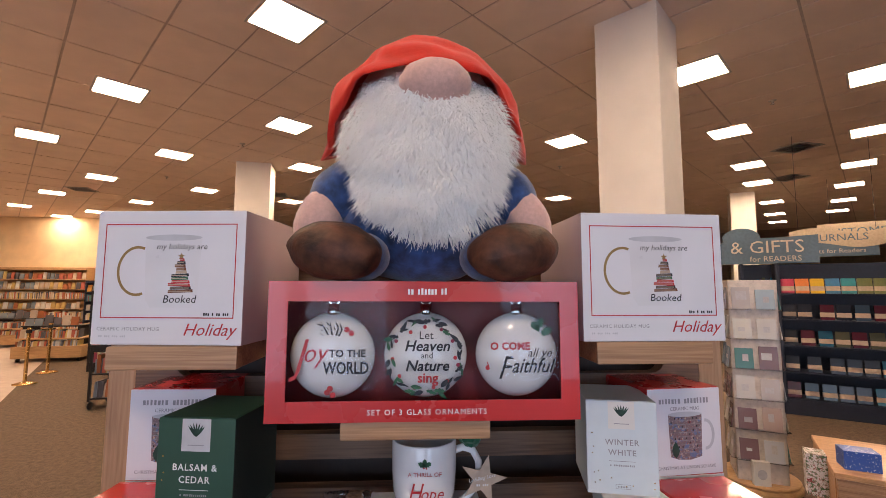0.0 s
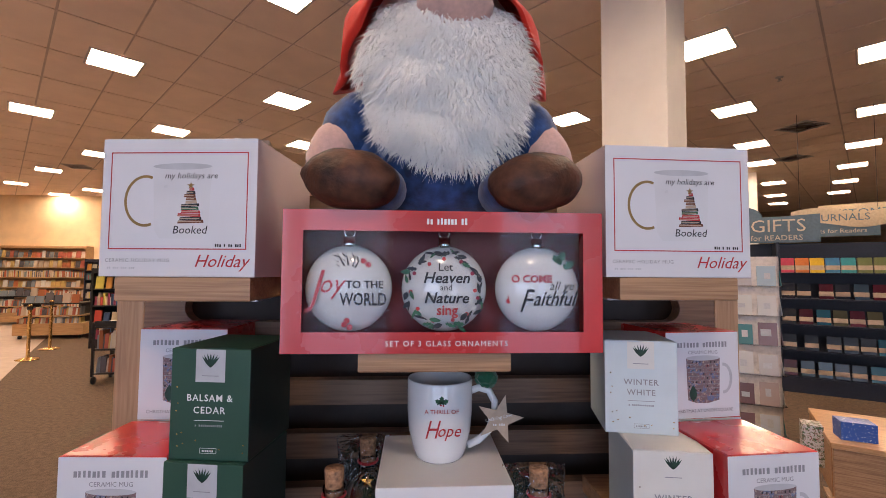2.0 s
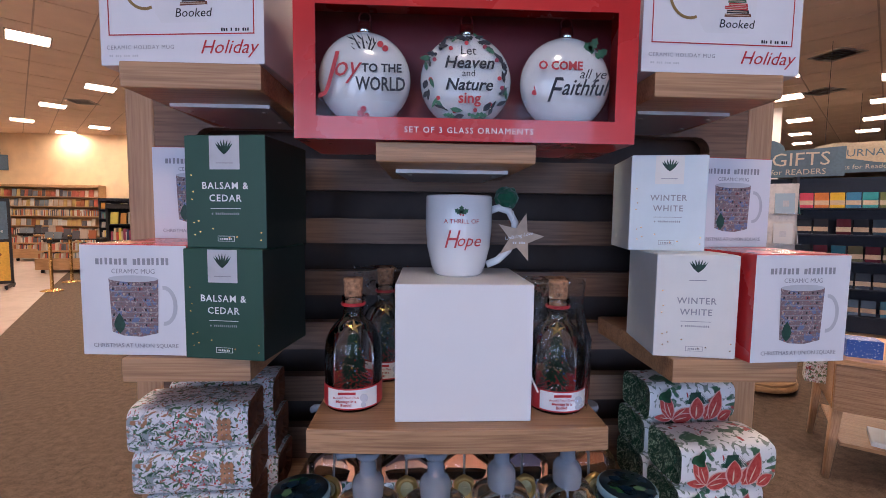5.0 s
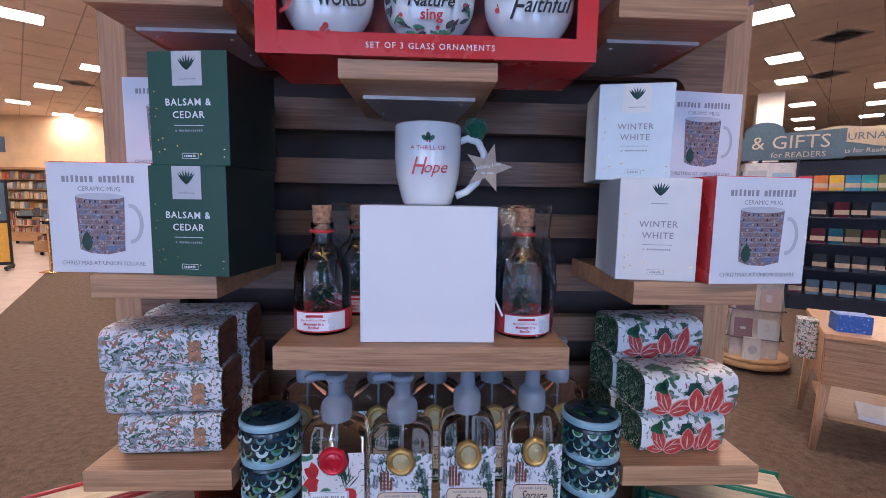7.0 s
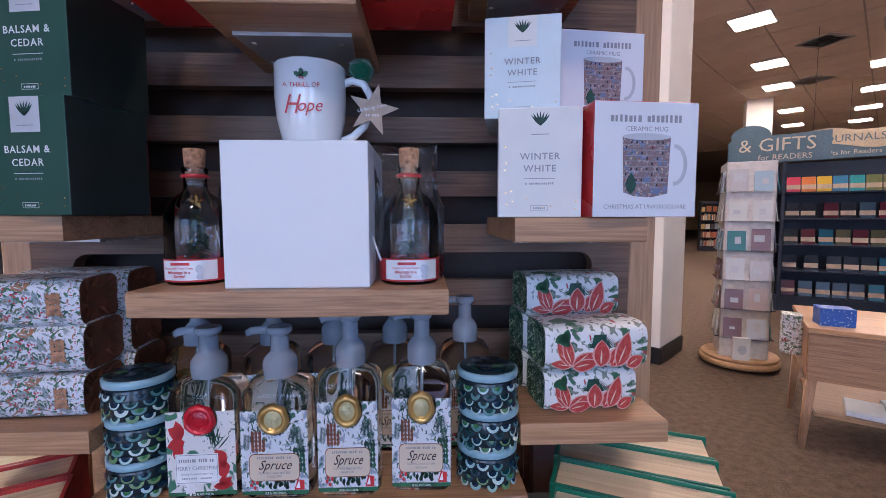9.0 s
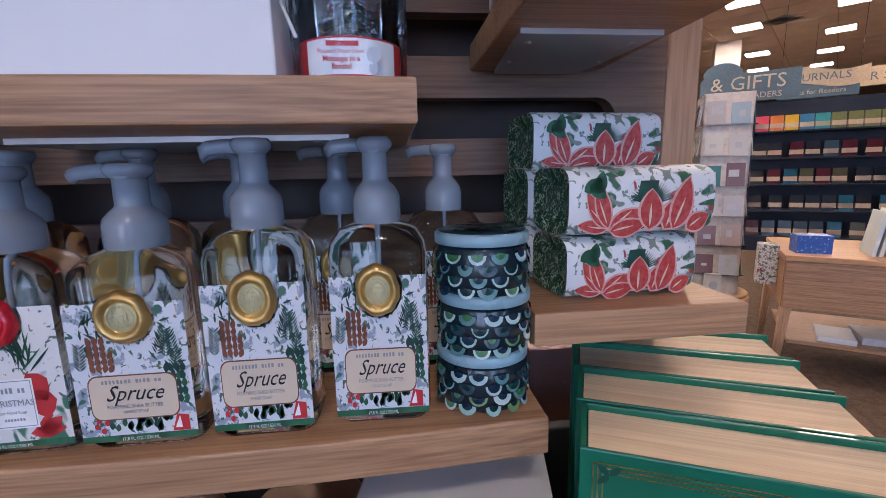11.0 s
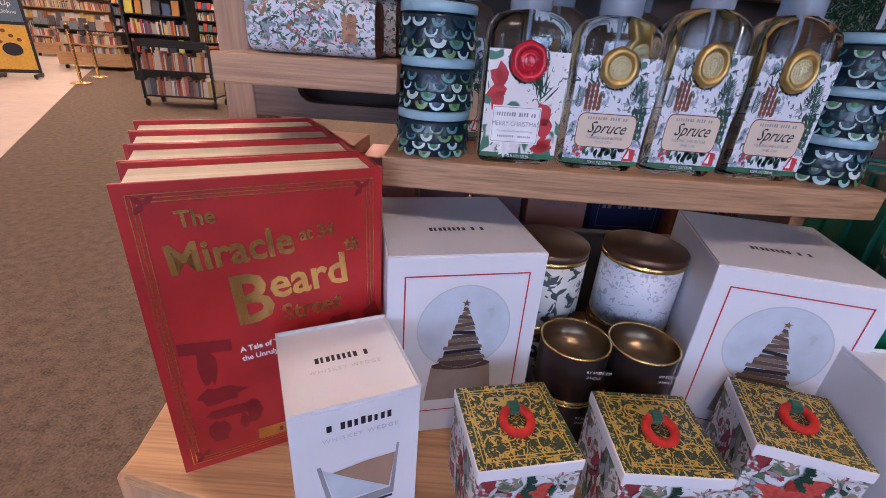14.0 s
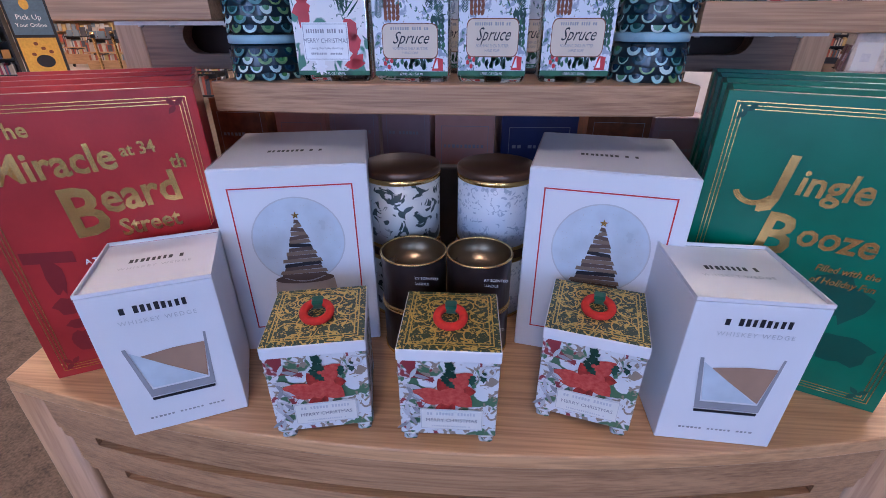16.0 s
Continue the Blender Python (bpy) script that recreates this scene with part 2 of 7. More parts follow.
SCALEP = islands("scale_rims", [(0.40, 0.54, 0.54), (0.10, 0.22, 0.22), (0.50, 0.60, 0.56), (0.02, 0.05, 0.07), (0.30, 0.46, 0.42), (0.14, 0.24, 0.10)], 0.25)
CONEDARK = mat("cone_tin_dark", (0.008, 0.02, 0.03), 0.3, coat=0.4)
CONELID = mat("cone_lid_blue", (0.30, 0.47, 0.55), 0.3, coat=0.3)
HAT = mat("red_felt", (0.68, 0.026, 0.010), 0.85, vary=0.04, scale=60, bump=0.2, bscale=400, sheen=0.15)
SKIN = mat("peach_plush", (0.70, 0.44, 0.37), 0.85, vary=0.04, scale=200, bump=0.1, bscale=500, sheen=0.4)
DENIM = mat("blue_velour", (0.030, 0.085, 0.24), 0.8, vary=0.25, scale=60, bump=0.2, bscale=400, sheen=0.5)
BROWNFUR = mat("brown_plush", (0.10, 0.036, 0.019), 0.6, vary=0.3, scale=45, bump=0.4, bscale=220)
BEARD = mat("white_plush", (0.96, 0.94, 0.90), 0.9, vary=0.01, scale=60, sheen=0.3)
WREATHR = mat("red_cord", (0.50, 0.02, 0.01), 0.8, vary=0.1, scale=200)
CARPET = mat("brown_carpet", (0.150, 0.101, 0.068), 0.95, color2=(0.050, 0.033, 0.023), scale=125, stain=22, bump=1.0, bscale=110)
PLANKS = mat("pale_floor", (0.52, 0.42, 0.36), 0.5, color2=(0.42, 0.33, 0.28), scale=6, stain=1)
CEILM = mat("ceiling_tile", (0.86, 0.70, 0.58), 0.9, vary=0.02, scale=2, bump=0.3, bscale=60)
CEILG = mat("ceiling_grid", (0.56, 0.44, 0.36), 0.7)
LAMP = mat("lamp_diffuser", (1.0, 0.73, 0.51), emit=72.0)
LAMPF = mat("lamp_frame", (0.55, 0.5, 0.45), 0.5)
WALLM = mat("cream_wall", (0.86, 0.66, 0.42), 0.8, vary=0.03, scale=2)
COLM = mat("white_column", (0.88, 0.83, 0.77), 0.6, vary=0.02, scale=2)
GREYWALL = mat("grey_wall", (0.40, 0.36, 0.34), 0.8, vary=0.03, scale=2)
BLACKM = mat("black_metal", (0.016, 0.016, 0.018), 0.45)
NAVY = mat("navy_shelf", (0.018, 0.024, 0.045), 0.5)
PINE = mat("pine_shelf", (0.55, 0.34, 0.17), 0.5, color2=(0.42, 0.25, 0.12), grain=(1, 12, 12), scale=6)
BRASS = mat("brass", (0.75, 0.52, 0.22), 0.25, 1.0)
BOOKC = islands("book_covers", [(0.5, 0.07, 0.05), (0.06, 0.1, 0.2), (0.55, 0.45, 0.3), (0.6, 0.58, 0.55), (0.05, 0.05, 0.06), (0.5, 0.25, 0.06), (0.1, 0.22, 0.2), (0.35, 0.33, 0.3), (0.55, 0.5, 0.1), (0.3, 0.05, 0.1)])
BRIGHTB = islands("bright_books", [(0.62, 0.55, 0.46), (0.5, 0.42, 0.35), (0.45, 0.12, 0.08), (0.6, 0.6, 0.58), (0.2, 0.25, 0.3), (0.55, 0.4, 0.15), (0.35, 0.12, 0.05), (0.1, 0.1, 0.12)])
ACRYL = mat("rack_panel", (0.68, 0.62, 0.57), 0.3)
SIGNB = mat("sign_blue", (0.10, 0.16, 0.22), 0.5)
SIGNT = mat("sign_tan", (0.52, 0.42, 0.30), 0.5)
SIGNTXT = mat("sign_letters", (0.60, 0.52, 0.42), 0.5)
YELLOW = mat("poster_yellow", (0.65, 0.38, 0.05), 0.5)
BLUEBOX = printed("blue_box_print", (0.03, 0.10, 0.42), [((0.45, 0.55, 0.70), 2.5, 0.62)], 40, 0.4)

# ---- builders ----


def bm_mesh(bm, name, mats):
    me = bpy.data.meshes.new(name)
    bm.to_mesh(me)
    bm.free()
    for m in mats if isinstance(mats, (list, tuple)) else [mats]:
        me.materials.append(m)
    return me


def part(name, bm, material, parent, label="", at=None):
    ob = new(name, bm_mesh(bm, name, material))
    ob.parent = parent
    if at is not None:
        ob.matrix_basis = at
    if label:
        ob["label"] = label
    return ob


def thing(name, label, category, at, group="", kind=""):
    ob = new(name)
    ob.empty_display_size = 0.05
    ob.matrix_basis = at
    return tagged(ob, label, category, group, kind)


def solid(name, bm, material, at, label, category, group="", kind=""):
    ob = new(name, bm_mesh(bm, name, material))
    ob.matrix_basis = at
    return tagged(ob, label, category, group, kind)


def add_box(bm, x0, x1, y0, y1, z0, z1, bevel=0.0, mi=0):
    r = bmesh.ops.create_cube(bm, size=1)
    vs = r["verts"]
    bmesh.ops.scale(bm, vec=(x1 - x0, y1 - y0, z1 - z0), verts=vs)
    bmesh.ops.translate(bm, vec=((x0 + x1) / 2, (y0 + y1) / 2, (z0 + z1) / 2), verts=vs)
    fs = {f for v in vs for f in v.link_faces}
    for f in fs:
        f.material_index = mi
    if bevel:
        es = {e for v in vs for e in v.link_edges}
        bmesh.ops.bevel(bm, geom=list(es), offset=bevel, segments=2, profile=0.5, affect="EDGES")
    return bm


def box(x0, x1, y0, y1, z0, z1, bevel=0.0):
    return add_box(bmesh.new(), x0, x1, y0, y1, z0, z1, bevel)


def lathe(profile, seg=32, smooth=True, sx=1.0, sy=1.0):
    """A turned form from (radius, height) rows."""
    bm = bmesh.new()
    rings = []
    for r, z in profile:
        if r <= 1e-6:
            rings.append([bm.verts.new((0, 0, z))])
        else:
            rings.append([bm.verts.new((sx * r * math.cos(2 * math.pi * i / seg), sy * r * math.sin(2 * math.pi * i / seg), z)) for i in range(seg)])
    for a, b in zip(rings, rings[1:]):
        for i in range(seg):
            j = (i + 1) % seg
            if len(a) == 1 and len(b) == 1:
                continue
            if len(a) == 1:
                f = bm.faces.new((a[0], b[j], b[i]))
            elif len(b) == 1:
                f = bm.faces.new((a[i], a[j], b[0]))
            else:
                f = bm.faces.new((a[i], a[j], b[j], b[i]))
            f.smooth = smooth
    bmesh.ops.recalc_face_normals(bm, faces=bm.faces[:])
    return bm


def rounded(w, d, r, n=5):
    """Outline of a rounded rectangle, w by d, about the origin."""
    pts = []
    for cx, cy, a0 in ((w / 2 - r, d / 2 - r, 0), (-w / 2 + r, d / 2 - r, 90), (-w / 2 + r, -d / 2 + r, 180), (w / 2 - r, -d / 2 + r, 270)):
        for i in range(n + 1):
            a = radians(a0 + 90 * i / n)
            pts.append((cx + r * math.cos(a), cy + r * math.sin(a)))
    return pts


def loft(rows, smooth=True):
    """A closed skin over outlines: rows of (points, z)."""
    bm = bmesh.new()
    rings = [[bm.verts.new((x, y, z)) for x, y in pts] for pts, z in rows]
    n = len(rings[0])
    for a, b in zip(rings, rings[1:]):
        for i in range(n):
            bm.faces.new((a[i], a[(i + 1) % n], b[(i + 1) % n], b[i])).smooth = smooth
    bm.faces.new(rings[0][::-1])
    bm.faces.new(rings[-1])
    return bm


def flat(bm, pts, y=-0.0004, mi=0, thick=0.0004):
    """A thin print on a front face: points in x and z."""
    a = [bm.verts.new((u, y, v)) for u, v in pts]
    try:
        f = bm.faces.new(a)
        f.normal_update()
        if f.normal.y > 0:
            f.normal_flip()
        f.material_index = mi
    except ValueError:
        pass
    return bm


def rect(bm, u0, u1, v0, v1, y=-0.0004, mi=0):
    return flat(bm, [(u0, v0), (u1, v0), (u1, v1), (u0, v1)], y, mi)


def outline(bm, u0, u1, v0, v1, t, y=-0.0004, mi=0):
    rect(bm, u0, u1, v0, v0 + t, y, mi)
    rect(bm, u0, u1, v1 - t, v1, y, mi)
    rect(bm, u0, u0 + t, v0 + t, v1 - t, y, mi)
    return rect(bm, u1 - t, u1, v0 + t, v1 - t, y, mi)


def oval(bm, u, v, ru, rv, y=-0.0004, mi=0, n=20):
    return flat(bm, [(u + ru * math.cos(2 * math.pi * i / n), v + rv * math.sin(2 * math.pi * i / n)) for i in range(n)], y, mi)


def ring(bm, u, v, ru, rv, t, y=-0.0004, mi=0, n=28, a0=0.0, a1=360.0):
    for i in range(n):
        a, b = radians(a0 + (a1 - a0) * i / n), radians(a0 + (a1 - a0) * (i + 1) / n)
        flat(bm, [(u + ru * math.cos(a), v + rv * math.sin(a)), (u + ru * math.cos(b), v + rv * math.sin(b)),
                  (u + (ru - t) * math.cos(b), v + (rv - t) * math.sin(b)), (u + (ru - t) * math.cos(a), v + (rv - t) * math.sin(a))], y, mi)
    return bm


def leaf(bm, u, v, length, width, ang, y=-0.0005, mi=0, spiky=False):
    c, s = math.cos(radians(ang)), math.sin(radians(ang))
    prof = [(0, 0), (0.2, 0.35), (0.45, 0.5), (0.75, 0.32), (1, 0)]
    if spiky:
        prof = [(0, 0), (0.12, 0.4), (0.28, 0.25), (0.42, 0.55), (0.58, 0.28), (0.72, 0.42), (0.84, 0.15), (1, 0)]
    up = [(a * length, b * width) for a, b in prof]
    pts = up + [(a, -b) for a, b in up[-2:0:-1]]
    return flat(bm, [(u + c * a - s * b, v + s * a + c * b) for a, b in pts], y, mi)


def petal(bm, u, v, length, width, ang, y=-0.0005, mi=0, bend=0.0):
    """A broad rounded petal that narrows to a point, bent sideways."""
    c, s = math.cos(radians(ang)), math.sin(radians(ang))
    up = []
    for i in range(9):
        q = i / 8
        up.append((q * length, width / 2 * math.sin(math.pi * q ** 0.85) ** 0.8 if 0 < i < 8 else 0, bend * q * q * length))
    pts = [(a, b + k) for a, b, k in up] + [(a, -b + k) for a, b, k in up[-2:0:-1]]
    return flat(bm, [(u + c * a - s * b, v + s * a + c * b) for a, b in pts], y, mi)


def bars(bm, u, v, width, height, n, y=-0.0004, mi=0, seed=1):
    """A line of writing too small to read: n upright bars."""
    rnd = random.Random(seed)
    step = width / n
    for i in range(n):
        if rnd.random() < 0.12:
            continue
        x = u - width / 2 + i * step
        rect(bm, x, x + step * rnd.uniform(0.5, 0.75), v, v + height * rnd.uniform(0.8, 1), y, mi)
    return bm


def text(words, size, u, v, material, parent, y=-0.0006, shear=0.0, at=None, bold=0.0, spacing=1.0, name="lettering", stretch=1.0, turn=0.0):
    cu = bpy.data.curves.new("words", "FONT")
    cu.body, cu.size, cu.align_x, cu.align_y = words, size, "CENTER", "BOTTOM_BASELINE"
    cu.shear, cu.offset, cu.space_character, cu.resolution_u, cu.extrude = shear, bold, spacing, 2, 0.00005
    tmp = bpy.data.objects.new("words", cu)
    me = bpy.data.meshes.new_from_object(tmp)
    bpy.data.objects.remove(tmp)
    bpy.data.curves.remove(cu)
    me.materials.append(material)
    ob = new(name, me)
    ob.parent = parent
    ob.matrix_basis = (at or Matrix()) @ pose(u, y, v, 90, 0, 0) @ Matrix.Rotation(radians(turn), 4, "Z") @ Matrix.Diagonal((stretch, 1, 1, 1))
    ob["label"] = "printed words"
    return ob


def carton(parent, w, d, h, front, side, top, name="body", bevel=0.0009):
    """A folded carton: its front lies in y = 0, its base at z = 0."""
    bm = box(-w / 2, w / 2, 0, d, 0, h, bevel)
    for f in bm.faces:
        n = f.normal
        f.material_index = 0 if abs(n.y) > 0.7 else (2 if abs(n.z) > 0.7 else 1)
    bm2 = bm
    # lid seam: a shallow flap edge round the top
    add_box(bm2, -w / 2 + 0.002, w / 2 - 0.002, 0.002, d - 0.002, h, h + 0.0006, 0, 2)
    return part(name, bm2, [front, side, top], parent)


def shelf_board(w, d, t, bow=0.0, n=14):
    """A thick oak shelf: front edge at y = 0, bowed forward in the middle; top at z = 0."""
    bm = bmesh.new()
    front = [(-w / 2 + w * i / n, -bow * (1 - (2 * i / n - 1) ** 2)) for i in range(n + 1)]
    pts = front + [(w / 2, d), (-w / 2, d)]
    lo = [bm.verts.new((x, y, -t)) for x, y in pts]
    hi = [bm.verts.new((x, y, 0)) for x, y in pts]
    bm.faces.new(lo[::-1])
    top = bm.faces.new(hi)
    for i in range(len(pts)):
        j = (i + 1) % len(pts)
        bm.faces.new((lo[i], lo[j], hi[j], hi[i]))
    bmesh.ops.recalc_face_normals(bm, faces=bm.faces[:])
    bmesh.ops.bevel(bm, geom=[e for e in bm.edges if abs(e.verts[0].co.z - e.verts[1].co.z) < 1e-6], offset=0.0018, segments=2, profile=0.5, affect="EDGES")
    return bm


def display_shelf(x, y, z, w, d, t=0.033, bow=0.0, plate=0.10, label="thick oak display shelf with a steel bracket plate below"):
    th = thing("display_shelf", label, "shelf", pose(x, y, z), "shelves of the display")
    part("board", shelf_board(w, d, t, bow), OAK, th)
    bm = bmesh.new()
    p0, p1 = d - 0.005, d * 0.32
    plate = min(plate * 1.35, w * 0.52)
    pts = [(-plate * 0.62, p0), (plate * 0.62, p0), (plate * 0.78, p1), (-plate * 0.78, p1)]
    lo = [bm.verts.new((a, b, -t - 0.004)) for a, b in pts]
    hi = [bm.verts.new((a, b, -t + 0.0005)) for a, b in pts]
    bm.faces.new(lo), bm.faces.new(hi)
    for i in range(4):
        bm.faces.new((lo[i], lo[(i + 1) % 4], hi[(i + 1) % 4], hi[i]))
    bmesh.ops.recalc_face_normals(bm, faces=bm.faces[:])
    pl = part("bracket_plate", bm, STEEL, th, "brushed steel bracket plate")
    for sx in (-1, 1):
        for q in (0.35, 0.85):
            s = lathe([(0, -0.0015), (0.003, -0.001), (0.003, 0.001)], 10)
            part("screw", s, SCREW, pl, at=pose(sx * plate * 0.6, p1 + (p0 - p1) * (1 - q) * 0.9 + 0.004, -t - 0.0045))
    return th

# ---- setting ----
TABLE = 0.754
BACK = 0.205

fl = solid("floor", box(-30, 30, -5, 40, -0.1, 0), CARPET, Matrix(), "brown looped carpet of the shop", "floor", kind="structure")
bm = bmesh.new()
quad = [(-2.1, 0.3), (-6.9, 7.6), (-12.9, 16.9), (-24, 16.9), (-24, -4.8), (-3.3, -4.8)]
lo = [bm.verts.new((x, y, 0.0)) for x, y in quad]
hi = [bm.verts.new((x, y, 0.006)) for x, y in quad]
bm.faces.new(hi)
for i in range(len(quad)):
    bm.faces.new((lo[i], lo[(i + 1) % 6], hi[(i + 1) % 6], hi[i]))
bmesh.ops.recalc_face_normals(bm, faces=bm.faces[:])
solid("aisle_floor", bm, PLANKS, Matrix(), "pale pinkish plank aisle beside the carpet", "floor", kind="structure")


def ceiling():
    """Tiles of 0.6 by 1.2 m proud of a recessed grid, one mesh."""
    vs, fs, ms = [], [], []

    def quad_down(x0, x1, y0, y1, z, m):
        i = len(vs)
        vs.extend([(x0, y0, z), (x0, y1, z), (x1, y1, z), (x1, y0, z)])
        fs.append((i, i + 1, i + 2, i + 3))
        ms.append(m)

    def lip(x0, x1, y0, y1, z0, z1):
        i = len(vs)
        for z in (z0, z1):
            vs.extend([(x0, y0, z), (x0, y1, z), (x1, y1, z), (x1, y0, z)])
        for a in range(4):
            b = (a + 1) % 4
            fs.append((i + a, i + 4 + a, i + 4 + b, i + b))
            ms.append(0)

    quad_down(-30, 30, -5, 40, CEIL + 0.012, 1)
    first = len(vs)
    ca, sa = math.cos(radians(42)), math.sin(radians(42))
    for a in range(-28, 34):
        for b in range(-16, 20):
            x0, y0 = a * 0.72, b * 1.2
            mx, my = (x0 + 0.36) * ca - (y0 + 0.6) * sa, (x0 + 0.36) * sa + (y0 + 0.6) * ca
            if my < -4.3 or my > 24 or abs(mx) > 24:
                continue
            x1, y1 = x0 + 0.72 - 0.026, y0 + 1.2 - 0.026
            quad_down(x0, x1, y0, y1, CEIL, 0)
            lip(x0, x1, y0, y1, CEIL, CEIL + 0.012)
    vs[first:] = [(x * ca - y * sa, x * sa + y * ca, z) for x, y, z in vs[first:]]
    me = bpy.data.meshes.new("ceiling")
    me.from_pydata(vs, [], fs)
    me.materials.append(CEILM), me.materials.append(CEILG)
    me.polygons.foreach_set("material_index", ms)
    ob = new("ceiling", me)
    ob.matrix_basis = pose(0, 0, 0, 0, 0, 0)
    tagged(ob, "beige suspended ceiling of grid tiles", "ceiling", kind="structure")
    slab = box(-30, 30, -5, 40, CEIL + 0.02, CEIL + 0.2)
    solid("ceiling_slab", slab, CEILG, Matrix(), "slab above the hung ceiling tiles", "ceiling", kind="structure")


ceiling()
# walls that close the shop
solid("wall_west", box(-30.2, -30, -5, 40, 0, CEIL + 0.2), WALLM, Matrix(), "cream painted side wall of the shop", "wall", kind="structure")
solid("wall_east", box(30, 30.2, -5, 40, 0, CEIL + 0.2), WALLM, Matrix(), "cream painted side wall of the shop", "wall", kind="structure")
solid("wall_north", box(-30, 30, 40, 40.2, 0, CEIL + 0.2), WALLM, Matrix(), "cream painted far wall of the shop", "wall", kind="structure")
solid("wall_book", box(-30, -7.6, 17.45, 17.65, 0, CEIL), WALLM, Matrix(), "cream lit wall behind the book shelves", "wall", kind="structure")
# shop front behind the camera, with four panes
bm = bmesh.new()
add_box(bm, -30, 30, -5.2, -5.0, 2.95, CEIL + 0.2)
add_box(bm, -30, 30, -5.2, -5.0, 0, 0.55)
for a, b in ((-30, -5.75), (-3.25, -2.75), (-0.25, 0.25), (2.75, 3.25), (5.75, 30)):
    add_box(bm, a, b, -5.2, -5.0, 0.55, 2.95)
solid("wall_south", bm, GREYWALL, Matrix(), "grey shop front wall with window openings", "wall", kind="structure")
for i, wx in enumerate((-4.5, -1.5, 1.5, 4.5)):
    w = thing("window_%d" % (i + 1), "tall clear shop window in a dark metal frame", "window", pose(wx, -5.1, 0.55), kind="structure")
    f = bmesh.new()
    for a, b, c, d in ((-1.25, -1.19, 0, 2.4), (1.19, 1.25, 0, 2.4), (-1.19, 1.19, 0, 0.06), (-1.19, 1.19, 2.34, 2.4), (-0.03, 0.03, 0.06, 2.34)):
        add_box(f, a, b, -0.03, 0.03, c, d)
    part("window_frame", f, BLACKM, w)
    g = part("pane", box(-1.19, 1.19, -0.004, 0.004, 0.06, 2.34), CLEAR, w)
    g.visible_shadow = False


def column(x, y, s, turn):
    th = thing("column", "white square painted structural column", "column", pose(x, y, 0, 0, 0, turn), "shop columns", "structure")
    part("shaft", box(-s / 2, s / 2, -s / 2, s / 2, 0.15, CEIL, 0.01), COLM, th)
    part("plinth", box(-s / 2 - 0.012, s / 2 + 0.012, -s / 2 - 0.012, s / 2 + 0.012, 0, 0.15, 0.006), BLACKM, th, "black plinth")


column(2.27, 3.75, 0.62, 43)
column(-3.7, 9.5, 0.72, 10)
column(9.4, 11.5, 0.6, -30)


def ceiling_lights():
    # the five from (-6.8, 3.2) to (-18.5, 14.8) are unseen, added to brighten the left
    spots = [(-1.4, 3.9), (-4.22, 5.68), (-6.99, 7.69), (-2.23, 6.89), (-5.1, 8.7), (-2.61, 9.51), (-7.98, 10.76), (-6.08, 12.07), (-10.7, 12.7), (-8.97, 13.98), (-13.5, 14.9), (3.55, 4.64), (5.48, 6.67), (2.78, 7.36), (7.37, 8.62), (8.82, 10.13), (5.9, 4.53), (7.91, 6.42), (9.69, 8.33), (11.36, 10.14), (13.09, 11.98), (14.65, 13.71), (4.28, 12.38), (-4.07, 13.52), (-13.84, 17.11), (-11.76, 15.96), (11.18, 12.47), (13.03, 14.52), (14.67, 16.28), (-6.8, 3.2), (-9.5, 5.5), (-12.5, 8.5), (-15.5, 11.8), (-18.5, 14.8), (-1.8, 0.6), (2.0, 1.4), (0.0, -2.6)]
    first = None
    for x, y in spots:
        at = pose(x, y, CEIL, 0, 0, 42)
        if first is None:
            first = thing("ceiling_light", "square recessed fluorescent panel glowing warm white", "ceiling light", at, "ceiling light panels")
            f = bmesh.new()
            for a, b, c, d in ((-0.31, -0.28, -0.31, 0.31), (0.28, 0.31, -0.31, 0.31), (-0.28, 0.28, -0.31, -0.28), (-0.28, 0.28, 0.28, 0.31)):
                add_box(f, a, b, c, d, -0.012, 0.004, 0.002)
            part("frame", f, LAMPF, first)
            part("diffuser", box(-0.28, 0.28, -0.28, 0.28, -0.008, -0.002), LAMP, first)
        else:
            copy_thing(first, at)


ceiling_lights()


def ceiling_vent(x, y):
    th = thing("ceiling_vent", "square metal air vent in the ceiling", "vent", pose(x, y, CEIL, 0, 0, 10), "ceiling vents")
    f = bmesh.new()
    for a, b, c, d in ((-0.3, -0.26, -0.3, 0.3), (0.26, 0.3, -0.3, 0.3), (-0.26, 0.26, -0.3, -0.26), (-0.26, 0.26, 0.26, 0.3)):
        add_box(f, a, b, c, d, -0.012, 0.004)
    part("frame", f, LAMPF, th)
    part("backing", box(-0.26, 0.26, -0.26, 0.26, 0.0, 0.004), CEILG, th)
    for i in range(6):
        part("slat", box(-0.26, 0.26, -0.02, 0.02, -0.002, 0.002), LAMPF, th, at=pose(0, -0.22 + i * 0.088, -0.006, 35, 0, 0))


for vx, vy in ((7.4, 7.4), (9.2, 9.6), (2.2, 10.4), (-9.5, 12.2), (-4.2, 12.5)):
    ceiling_vent(vx, vy)
for sx, sy in ((-3.4, 7.9), (-6.3, 10.6), (3.2, 9.0), (5.2, 5.4), (1.6, 6.9)):
    s = lathe([(0.05, 0), (0.05, -0.006), (0.018, -0.01), (0.014, -0.05), (0.03, -0.055), (0, -0.058)], 12)
    solid("sprinkler_head", s, LAMPF, pose(sx, sy, CEIL), "small metal sprinkler head on the ceiling", "sprinkler", "sprinkler heads")

# ---- display stand ----


